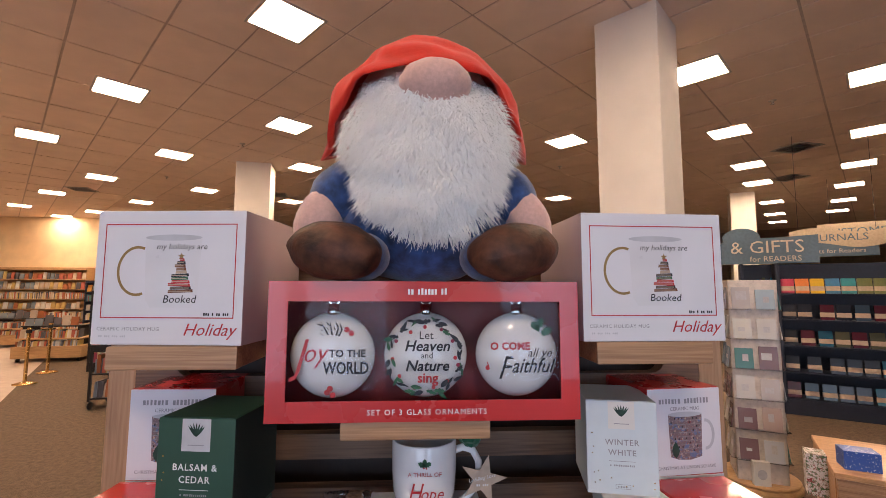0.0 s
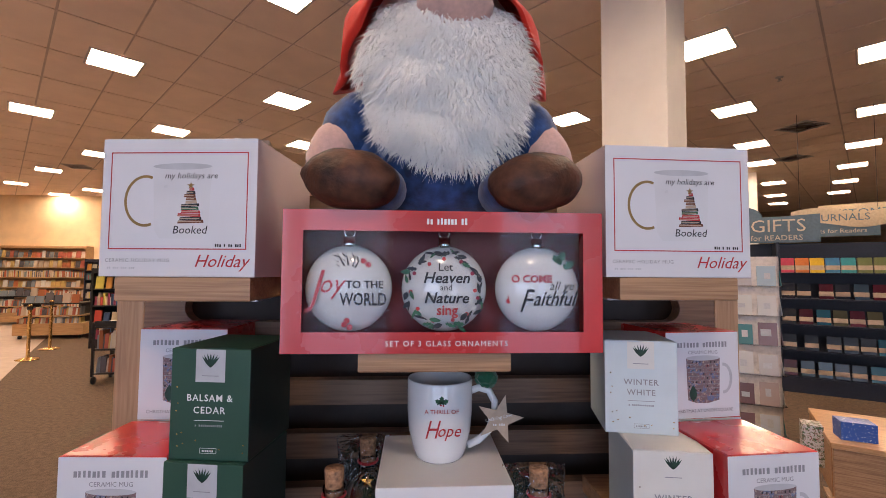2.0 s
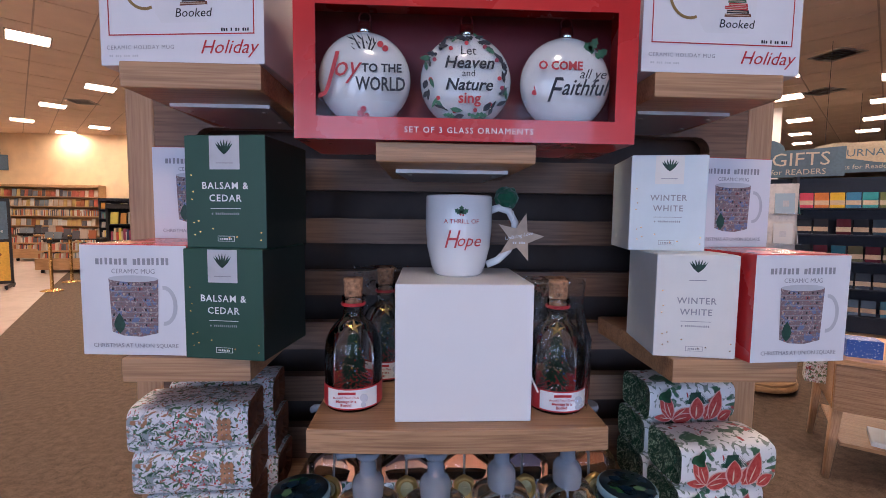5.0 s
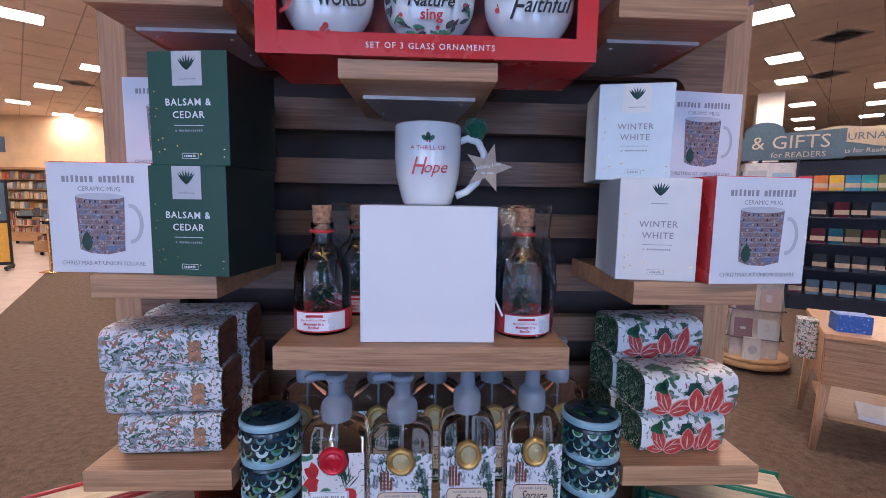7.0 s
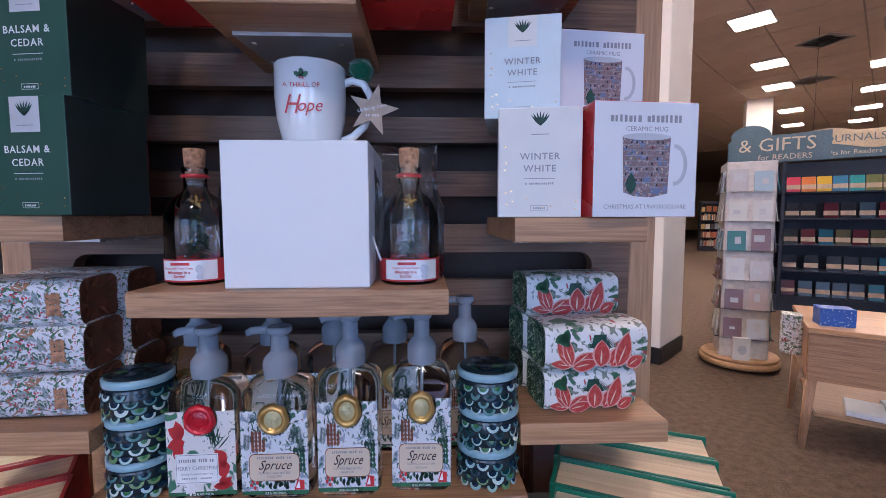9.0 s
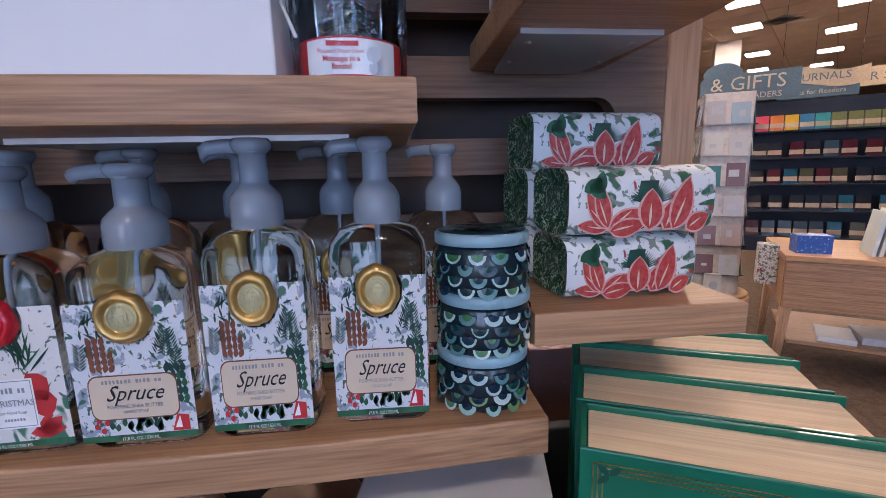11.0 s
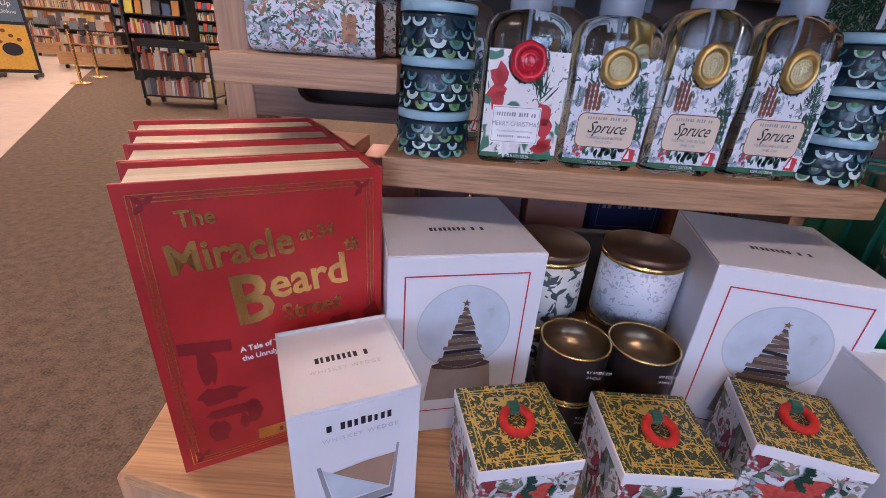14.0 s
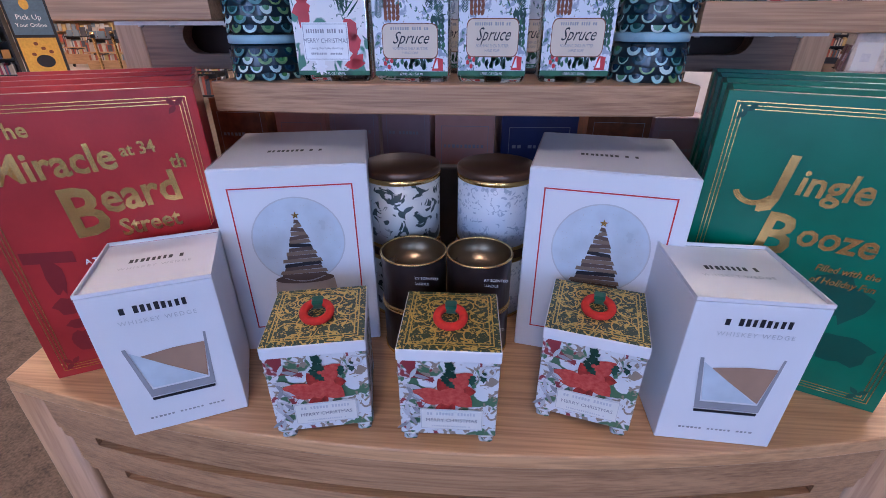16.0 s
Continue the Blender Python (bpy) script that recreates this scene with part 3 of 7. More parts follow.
def rounded_slot_board(w, z0, z1, slots, t):
    """An upright board with round-ended slots cut through it, built as strips and end fills."""
    bm = bmesh.new()
    edge, hw = slots[0][2], w / 2
    prev = z0
    for zc, hh, half in sorted(slots):
        add_box(bm, -hw, hw, 0, t, prev, zc - hh)
        for s in (-1, 1):
            n = 8
            arc = [(s * (half - hh + hh * math.cos(a)), zc + hh * math.sin(a)) for a in [math.pi / 2 - math.pi * i / n for i in range(n + 1)]]
            loop = [(s * hw, zc + hh)] + arc + [(s * hw, zc - hh)]
            fr = [bm.verts.new((x, 0, z)) for x, z in loop]
            bk = [bm.verts.new((x, t, z)) for x, z in loop]
            bm.faces.new(fr), bm.faces.new(bk[::-1])
            for i in range(len(loop)):
                j = (i + 1) % len(loop)
                bm.faces.new((fr[i], bk[i], bk[j], fr[j]))
        prev = zc + hh
    add_box(bm, -hw, hw, 0, t, prev, z1)
    bmesh.ops.recalc_face_normals(bm, faces=bm.faces[:])
    return bm


def display_stand():
    th = thing("display_stand", "oak shop display table with bowed front and slotted back board", "display table", pose(0.01, 0, 0))
    slots = [(z, 0.021, 0.385) for z in (1.075, 1.11 + 0.079, 1.27, 1.354, 1.433, 1.512, 1.600, 1.690)]
    part("back_board", rounded_slot_board(0.89, 1.034, 1.772, slots, 0.022), WALNUT, th, "dark oak board with round-ended slots", at=pose(0, BACK, 0))
    for s in (-1, 1):
        part("side_post", box(-0.02, 0.02, 0, 0.09, TABLE, 1.772, 0.003), OAK_UP, th, at=pose(s * 0.462, BACK - 0.002, 0))
    # added sheet: its dark colour paints the shade seen through the slots
    part("inner_shade_board", box(-0.43, 0.43, 0.0, 0.018, 1.036, 1.765), SLOT_SHADE, th, "added board coloured as the shade inside the hollow slots", at=pose(0, BACK + 0.075, 0))
    part("low_back", box(-0.45, 0.45, 0, 0.02, TABLE, 0.895, 0.003), mat("dark_grey_board", (0.055, 0.055, 0.062), 0.5, vary=0.1), th, "dark grey low divider", at=pose(0, BACK, 0))
    # table top with a bowed front
    n = 20
    front = [(-0.462 + 0.924 * i / n, -0.133 - 0.056 * (1 - (2 * i / n - 1) ** 2)) for i in range(n + 1)]
    pts = front + [(0.51, 0.2), (0.51, 0.60), (-0.51, 0.60), (-0.51, 0.2)]

    def slab(z0, z1, inset=0.0):
        bm = bmesh.new()
        q = [(x * (1 - inset * 2), y + (inset if y < 0 else -inset)) for x, y in pts]
        lo = [bm.verts.new((x, y, z0)) for x, y in q]
        hi = [bm.verts.new((x, y, z1)) for x, y in q]
        bm.faces.new(lo[::-1]), bm.faces.new(hi)
        for i in range(len(q)):
            j = (i + 1) % len(q)
            bm.faces.new((lo[i], lo[j], hi[j], hi[i]))
        bmesh.ops.recalc_face_normals(bm, faces=bm.faces[:])
        es = [e for e in bm.edges if abs(e.verts[0].co.z - e.verts[1].co.z) < 1e-6]
        bmesh.ops.bevel(bm, geom=es, offset=0.002, segments=2, profile=0.5, affect="EDGES")
        return bm

    part("table_top", slab(TABLE - 0.018, TABLE), OAK_TOP, th, "pale oak top with a bowed front edge")

    def apron(z0, z1, xa, xb):
        """A bowed piece of the front board."""
        bm = bmesh.new()
        rows = []
        for i in range(n + 1):
            x = xa + (xb - xa) * i / n
            y = -0.129 - 0.056 * (1 - (x / 0.462) ** 2)
            rows.append([bm.verts.new(p) for p in ((x, y, z0), (x, y, z1), (x, y + 0.02, z1), (x, y + 0.02, z0))])
        for a, b in zip(rows, rows[1:]):
            for k in range(4):
                bm.faces.new((a[k], b[k], b[(k + 1) % 4], a[(k + 1) % 4]))
        bm.faces.new(rows[0]), bm.faces.new(rows[-1][::-1])
        bmesh.ops.recalc_face_normals(bm, faces=bm.faces[:])
        return bm

    # front board with two long handle slots
    part("front_rail", apron(TABLE - 0.064, TABLE - 0.0185, -0.425, 0.425), OAK, th)
    part("front_rail", apron(TABLE - 0.112, TABLE - 0.076, -0.410, 0.410), OAK, th)
    part("front_rail", apron(TABLE - 0.200, TABLE - 0.124, -0.395, 0.395), OAK, th)
    for sx in (-1, 1):
        part("slot_end", apron(TABLE - 0.076, TABLE - 0.064, min(sx * 0.372, sx * 0.420), max(sx * 0.372, sx * 0.420)), OAK, th)
        part("slot_end", apron(TABLE - 0.124, TABLE - 0.112, min(sx * 0.352, sx * 0.405), max(sx * 0.352, sx * 0.405)), OAK, th)
    # added block: its dark colour paints the hollow's shade behind the handle slots
    part("slot_shadow_board", slab(TABLE - 0.2, TABLE - 0.0195, 0.04), SLOT_SHADE, th, "added block coloured as the shade inside the handle slots")
    part("lower_shelf", slab(0.30, 0.325), OAK, th)
    for s in (-1, 1):
        for y in (-0.10, 0.55):
            bm = loft([(rounded(0.035, 0.045, 0.006, 2), 0.0), (rounded(0.055, 0.065, 0.006, 2), TABLE - 0.031)])
            q = part("leg", bm, OAK_UP, th, at=pose(s * 0.44, y, 0))
            q.matrix_basis = pose(s * 0.485, y + 0.0, 0) @ Matrix(((1, 0, -s * 0.075, 0), (0, 1, 0.03, 0), (0, 0, 1, 0), (0, 0, 0, 1)))
    return th


display_stand()
D_BACK = BACK - 0.001
display_shelf(-0.008, -0.008, 1.5705, 0.162, D_BACK + 0.008, 0.020, 0.0, 0.11, "short oak shelf block below the ornament set")
display_shelf(-0.278, 0.010, 1.649, 0.140, D_BACK - 0.010, 0.026, 0.0, 0.11)
display_shelf(0.273, 0.010, 1.652, 0.140, D_BACK - 0.010, 0.026, 0.0, 0.11)
display_shelf(-0.285, -0.002, 1.347, 0.130, D_BACK + 0.002, 0.026, 0.0, 0.10)
display_shelf(0.302, -0.002, 1.344, 0.140, D_BACK + 0.002, 0.026, 0.0, 0.10)
display_shelf(0.000, -0.003, 1.270, 0.326, D_BACK + 0.003, 0.027, 0.006, 0.11)
display_shelf(0.011, 0.004, 1.039, 0.480, D_BACK - 0.004, 0.029, 0.010, 0.16)
display_shelf(-0.300, 0.010, 1.120, 0.165, D_BACK - 0.010, 0.026, 0.0, 0.10)
display_shelf(0.333, 0.026, 1.109, 0.172, D_BACK - 0.026, 0.026, 0.0, 0.10)

# ---- gift cartons ----


def mug_print(bm, u, v, s, mug, handle, art, art_mi):
    """A printed mug: body, rim and handle; s is its height."""
    ring(bm, u - 0.52 * s, v + 0.52 * s, 0.30 * s, 0.36 * s, 0.038 * s, -0.0004, handle, 24, 70, 290)
    flat(bm, [(u - 0.42 * s, v + s), (u + 0.42 * s, v + s), (u + 0.38 * s, v + 0.12 * s), (u + 0.30 * s, v), (u - 0.30 * s, v), (u - 0.38 * s, v + 0.12 * s)], -0.0005, mug)
    oval(bm, u, v + s, 0.42 * s, 0.045 * s, -0.0006, art_mi)


def holiday_mug_carton(at):
    th = thing("mug_carton", "white holiday mug carton with red line border on the shelf", "gift box", at, "holiday mug cartons")
    w, d, h = 0.176, 0.165, 0.153
    # front and top plain white; sides take the white with shade painted in
    carton(th, w, d, h, WHITE, WHITE_SHADED, WHITE)
    bm = bmesh.new()
    outline(bm, -0.078, 0.078, 0.030, 0.138, 0.0012, mi=0)
    mug_print(bm, 0.004, 0.042, 0.080, 1, 2, None, 3)
    # tree of books
    cols = [4, 6, 0, 7, 4, 5, 6, 0]
    rnd = random.Random(17)
    for i in range(11):
        hw = (0.0150 - 0.00115 * i) * rnd.uniform(0.80, 1.15)
        z = 0.059 + i * 0.0036
        c, tl = 0.014 + rnd.uniform(-0.0014, 0.0014), rnd.uniform(-0.0005, 0.0005)
        flat(bm, [(c - hw, z - tl), (c + hw, z + tl), (c + hw - 0.0006, z + 0.0034 + tl), (c - hw + 0.0004, z + 0.0033 - tl)], -0.0007, cols[(3 * i + 1) % 8])
        rect(bm, c - hw + 0.0006, c + hw - 0.0024, z + 0.0012, z + 0.0021, -0.0009, 7)
    star = [(0.014 + (0.0045 if k % 2 == 0 else 0.0018) * math.sin(k * math.pi / 5), 0.1005 + (0.0045 if k % 2 == 0 else 0.0018) * math.cos(k * math.pi / 5)) for k in range(10)]
    flat(bm, star, -0.0007, 2)
    bars(bm, 0.058, 0.033, 0.030, 0.0035, 12, mi=4)
    bars(bm, -0.062, 0.0085, 0.032, 0.0022, 14, mi=3, seed=5)
    part("front_print", bm, [REDINK, mat("mug_print", (0.70, 0.70, 0.73), 0.3, vary=0.03, scale=14), BRONZE, LGREY, INK, LEAF, RUST, KRAFT], th, "printed white mug with a tree of stacked books")
    text("my holidays are", 0.0095, 0.014, 0.1085, INK, th, shear=0.2, y=-0.0008)
    text("Booked", 0.0125, 0.014, 0.0475, INK, th, shear=0.15, y=-0.0008)
    text("Holiday", 0.0195, 0.050, 0.011, REDINK, th, shear=0.35)
    text("CERAMIC HOLIDAY MUG", 0.0058, -0.044, 0.016, GREY, th, spacing=1.15)
    return th


holiday_mug_carton(pose(-0.2915, 0.020, 1.6492, 0, 0, -6))
holiday_mug_carton(pose(0.2755, 0.013, 1.6522, 0, 0, 1))


def ornament_set(at):
    th = thing("ornament_set", "red window box holding three round white glass ornaments", "ornament set", at)
    w, d, h = 0.340, 0.115, 0.150
    m, mb = 0.021, 0.022
    bm = bmesh.new()
    for a, b, c, e in ((-w / 2, -w / 2 + m, 0, h), (w / 2 - m, w / 2, 0, h), (-w / 2 + m, w / 2 - m, 0, mb), (-w / 2 + m, w / 2 - m, h - mb, h)):
        add_box(bm, a, b, 0, 0.0015, c, e)
    add_box(bm, -w / 2, -w / 2 + 0.0015, 0.0015, d, 0, h)
    add_box(bm, w / 2 - 0.0015, w / 2, 0.0015, d, 0, h)
    add_box(bm, -w / 2 + 0.0015, w / 2 - 0.0015, 0.0015, d, 0, 0.0015)
    add_box(bm, -w / 2 + 0.0015, w / 2 - 0.0015, 0.0015, d, h - 0.0015, h)
    part("carton", bm, RED, th, "red carton with a cut-out window")
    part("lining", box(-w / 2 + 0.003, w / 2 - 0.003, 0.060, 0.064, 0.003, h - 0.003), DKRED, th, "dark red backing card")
    win = part("window_film", box(-w / 2 + m - 0.003, w / 2 - m + 0.003, 0.0022, 0.0026, mb - 0.003, h - mb + 0.003), FILM, th, "clear creased plastic film")
    win.visible_shadow = False
    bb = bmesh.new()
    bars(bb, 0.002, h - 0.0145, 0.044, 0.007, 12, mi=0, seed=3)
    part("brand_mark", bb, WHITEINK, th)
    text("SET OF 3 GLASS ORNAMENTS", 0.0083, 0.002, 0.0075, WHITEINK, th, spacing=1.2)
    for k, x in enumerate((-0.1055, 0.0005, 0.1065)):
        o = part("ornament", lathe([(0, -0.048)] + [(0.048 * math.cos(a), 0.048 * math.sin(a)) for a in [math.pi * (-0.5 + i / 20) for i in range(1, 20)]] + [(0, 0.048)], 40, sy=0.50), GLASSY, th, "white glass ball with painted words", at=pose(x, 0.032, 0.0665))
        part("cap", lathe([(0, 0.058), (0.007, 0.0575), (0.0075, 0.050), (0.0085, 0.046), (0.006, 0.0445)], 16), SILVER, o, "silver cap")
        rg = bmesh.new()
        ring(rg, 0, 0.0625, 0.0065, 0.0065, 0.0012, 0, 0)
        part("hook", rg, SILVER, o)
        a = bmesh.new()
        yy = -0.0245
        if k == 0:
            for ang, ln in ((120, 0.030), (100, 0.026), (75, 0.024), (140, 0.020), (60, 0.022)):
                leaf(a, 0.004, 0.014, ln, 0.002, ang, yy + 0.004, 0)
                for q in (0.5, 0.75):
                    leaf(a, 0.004 + ln * q * math.cos(radians(ang)), 0.014 + ln * q * math.sin(radians(ang)), 0.009, 0.0016, ang + 40, yy + 0.006, 0)
            for u, v in ((0.018, 0.030), (0.023, 0.026), (-0.002, -0.038), (0.004, -0.041), (0.001, -0.034)):
                oval(a, u, v, 0.0032, 0.0032, yy + 0.006, 1, 12)
            text("J", 0.050, -0.033, -0.014, REDINK, o, y=yy + 0.0005, shear=0.35, stretch=0.8)
            text("oy", 0.030, -0.016, -0.004, REDINK, o, y=yy - 0.0004, shear=0.35, stretch=0.85)
            text("TO THE", 0.0112, 0.020, 0.001, INK, o, y=yy, bold=0.0003)
            text("WORLD", 0.0185, 0.019, -0.017, INK, o, y=yy - 0.0003, bold=0.0004, stretch=0.72)
        elif k == 1:
            rnd = random.Random(4)
            for i in range(46):
                ang = i * 360 / 46 + rnd.uniform(-4, 4)
                r = rnd.uniform(0.036, 0.042)
                yw = -0.0245 * math.sqrt(max(0.05, 1 - (r / 0.048) ** 2)) - 0.0035
                leaf(a, r * math.cos(radians(ang)), r * math.sin(radians(ang)), rnd.uniform(0.009, 0.014), rnd.uniform(0.002, 0.006), ang + rnd.choice((70, -70, 110, 30)), yw, rnd.choice((0, 0, 2)), rnd.random() < 0.4)
                if i % 4 == 0:
                    oval(a, (r - 0.004) * math.cos(radians(ang)), (r - 0.004) * math.sin(radians(ang)), 0.0022, 0.0022, yw - 0.001, rnd.choice((1, 1, 3)), 10)
            text("Let", 0.0125, 0.0, 0.020, INK, o, y=yy)
            text("Heaven", 0.0165, 0.001, 0.007, INK, o, y=yy, shear=0.25, bold=0.0003)
            text("and", 0.0095, 0.001, -0.001, INK, o, y=yy)
            text("Nature", 0.0165, 0.001, -0.0145, INK, o, y=yy, shear=0.25, bold=0.0003)
            text("sing", 0.0150, 0.002, -0.027, REDINK, o, y=yy, bold=0.0003)
        else:
            for u, v, ang in ((0.022, 0.026, 120), (0.026, 0.024, 30), (0.020, 0.030, 60), (-0.028, -0.010, 60)):
                leaf(a, u, v, 0.015, 0.010, ang, yy + 0.008, 2, True)
            for u, v in ((0.020, 0.022), (-0.034, -0.008), (-0.036, -0.013)):
                oval(a, u, v, 0.0028, 0.0028, yy + 0.009, 1, 12)
            text("O COME", 0.0115, -0.012, 0.008, REDINK, o, y=yy, bold=0.0004)
            text("all ye", 0.0135, 0.021, 0.000, INK, o, y=yy + 0.001, shear=0.35)
            text("F", 0.036, -0.020, -0.024, INK, o, y=yy + 0.001, shear=0.4, stretch=0.8)
            text("aithful", 0.0230, 0.012, -0.017, INK, o, y=yy - 0.0004, shear=0.4, stretch=0.82, bold=0.0002)
        part("painting", a, [INK, REDINK, LEAF, WINE], o, "painted sprigs and berries")
    return th


ornament_set(pose(0.002, -0.014, 1.5715))


def square_mug_carton(at, label):
    th = thing("mug_carton", label, "gift box", at, "printed mug cartons")
    w, d, h = 0.112, 0.108, 0.116
    carton(th, w, d, h, WHITE, RED, RED)
    bm = bmesh.new()
    bars(bm, 0.0, 0.0955, 0.078, 0.0075, 16, mi=2, seed=8)
    z0 = 0.023
    ring(bm, 0.031, z0 + 0.030, 0.014, 0.021, 0.0042, -0.0004, 1, 24, -95, 95)
    flat(bm, [(-0.024, z0 + 0.002), (-0.012, z0 - 0.002), (0.006, z0 - 0.003), (0.024, z0 + 0.001), (0.026, z0 + 0.058), (0.0, z0 + 0.055), (-0.026, z0 + 0.058)], -0.0005, 0)
    oval(bm, 0.0, z0 + 0.058, 0.026, 0.0035, -0.0006, 1)
    # rows of windows on the printed street
    for i in range(9):
        for j in range(8):
            c = 5 if (3 * i + 5 * j) % 4 else 3
            if (7 * i + 3 * j * j) % 5 < 3:
                continue
            rect(bm, -0.0225 + 0.0056 * j, -0.0209 + 0.0056 * j, z0 + 0.008 + 0.0054 * i, z0 + 0.0106 + 0.0054 * i, -0.0006, c)
        rect(bm, -0.0235, 0.0235, z0 + 0.0064 + 0.0054 * i, z0 + 0.0069 + 0.0054 * i, -0.0006, 2)
    leaf(bm, -0.016, z0 + 0.0, 0.022, 0.012, 90, -0.0007, 4)
    part("front_print", bm, [MUGART, LGREY, GREY, KRAFT, DLEAF, INK], th, "printed mug with a row of brick houses")
    text("CERAMIC MUG", 0.0068, 0.0, 0.0865, GREY, th)
    text("CHRISTMAS AT UNION SQUARE", 0.0062, 0.0, 0.0085, GREY, th)
    return th


S_LBL = "white and red carton of a printed ceramic mug"
square_mug_carton(pose(-0.340, 0.006, 1.3472, 0, 0, -3), S_LBL)
square_mug_carton(pose(-0.330, 0.118, 1.4634, 0, 0, -2), S_LBL + " on another carton")
square_mug_carton(pose(-0.330, 0.118, 1.3472, 0, 0, -2), S_LBL)
square_mug_carton(pose(0.364, -0.010, 1.3442, 0, 0, 4), S_LBL)
square_mug_carton(pose(0.364, 0.106, 1.4604, 0, 0, 6), S_LBL + " on another carton")
square_mug_carton(pose(0.364, 0.106, 1.3442, 0, 0, 4), S_LBL)


def candle_carton(at, words, front, side, inkm, speck, label):
    th = thing("candle_carton", label, "gift box", at, "candle cartons")
    w, d, h = 0.086, 0.098, 0.1135
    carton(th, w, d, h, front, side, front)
    bm = bmesh.new()
    rect(bm, -0.016, 0.016, h - 0.034, h - 0.0005, mi=0)
    for ang in (60, 75, 90, 105, 120, 50, 130):
        leaf(bm, 0.0, h - 0.019, 0.015, 0.0024, ang, -0.0006, 1)
    rect(bm, -0.009, 0.009, h - 0.028, h - 0.0272, -0.0006, 3)
    rect(bm, -0.016, 0.016, 0.040, 0.0406, mi=2)
    bars(bm, 0, 0.034, 0.030, 0.0022, 14, mi=3, seed=2)
    outline(bm, -0.009, 0.009, 0.007, 0.0125, 0.0004, mi=2)
    bars(bm, 0, 0.0085, 0.013, 0.0022, 7, mi=2, seed=4)
    rnd = random.Random(7)
    for i in range(30):
        u, v = rnd.uniform(-0.039, 0.039), rnd.uniform(0.004, h - 0.005)
        if abs(u) > 0.028 or v < 0.02:
            oval(bm, u, v, 0.0010, 0.0007, -0.0004, 4, 6)
    part("front_print", bm, [LGREY if front is GREEN else CREAM, DLEAF, inkm, GREY, speck], th, "printed label with a fir sprig and gold specks")
    for i, wd in enumerate(words):
        text(wd, 0.0098, 0, 0.0600 - i * 0.0125, inkm, th, spacing=1.15, bold=0.00012)
    return th


GL = "dark green candle carton with white capitals and gold specks"
WL = "pale speckled candle carton with grey capitals"
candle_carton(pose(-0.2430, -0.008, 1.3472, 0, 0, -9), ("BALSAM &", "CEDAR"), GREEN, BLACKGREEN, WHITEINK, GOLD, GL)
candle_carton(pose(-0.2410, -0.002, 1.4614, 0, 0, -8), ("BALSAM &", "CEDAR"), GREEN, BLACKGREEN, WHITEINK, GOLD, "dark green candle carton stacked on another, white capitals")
candle_carton(pose(0.2590, 0.006, 1.3442, 0, 0, -9), ("WINTER", "WHITE"), CREAM, PALE, GREY, GOLD, WL)
candle_carton(pose(0.2510, 0.058, 1.4584, 0, 0, -12), ("WINTER", "WHITE"), PALE, PALE, GREY, GOLD, "pale speckled candle carton stacked on another")

# ---- doll ----


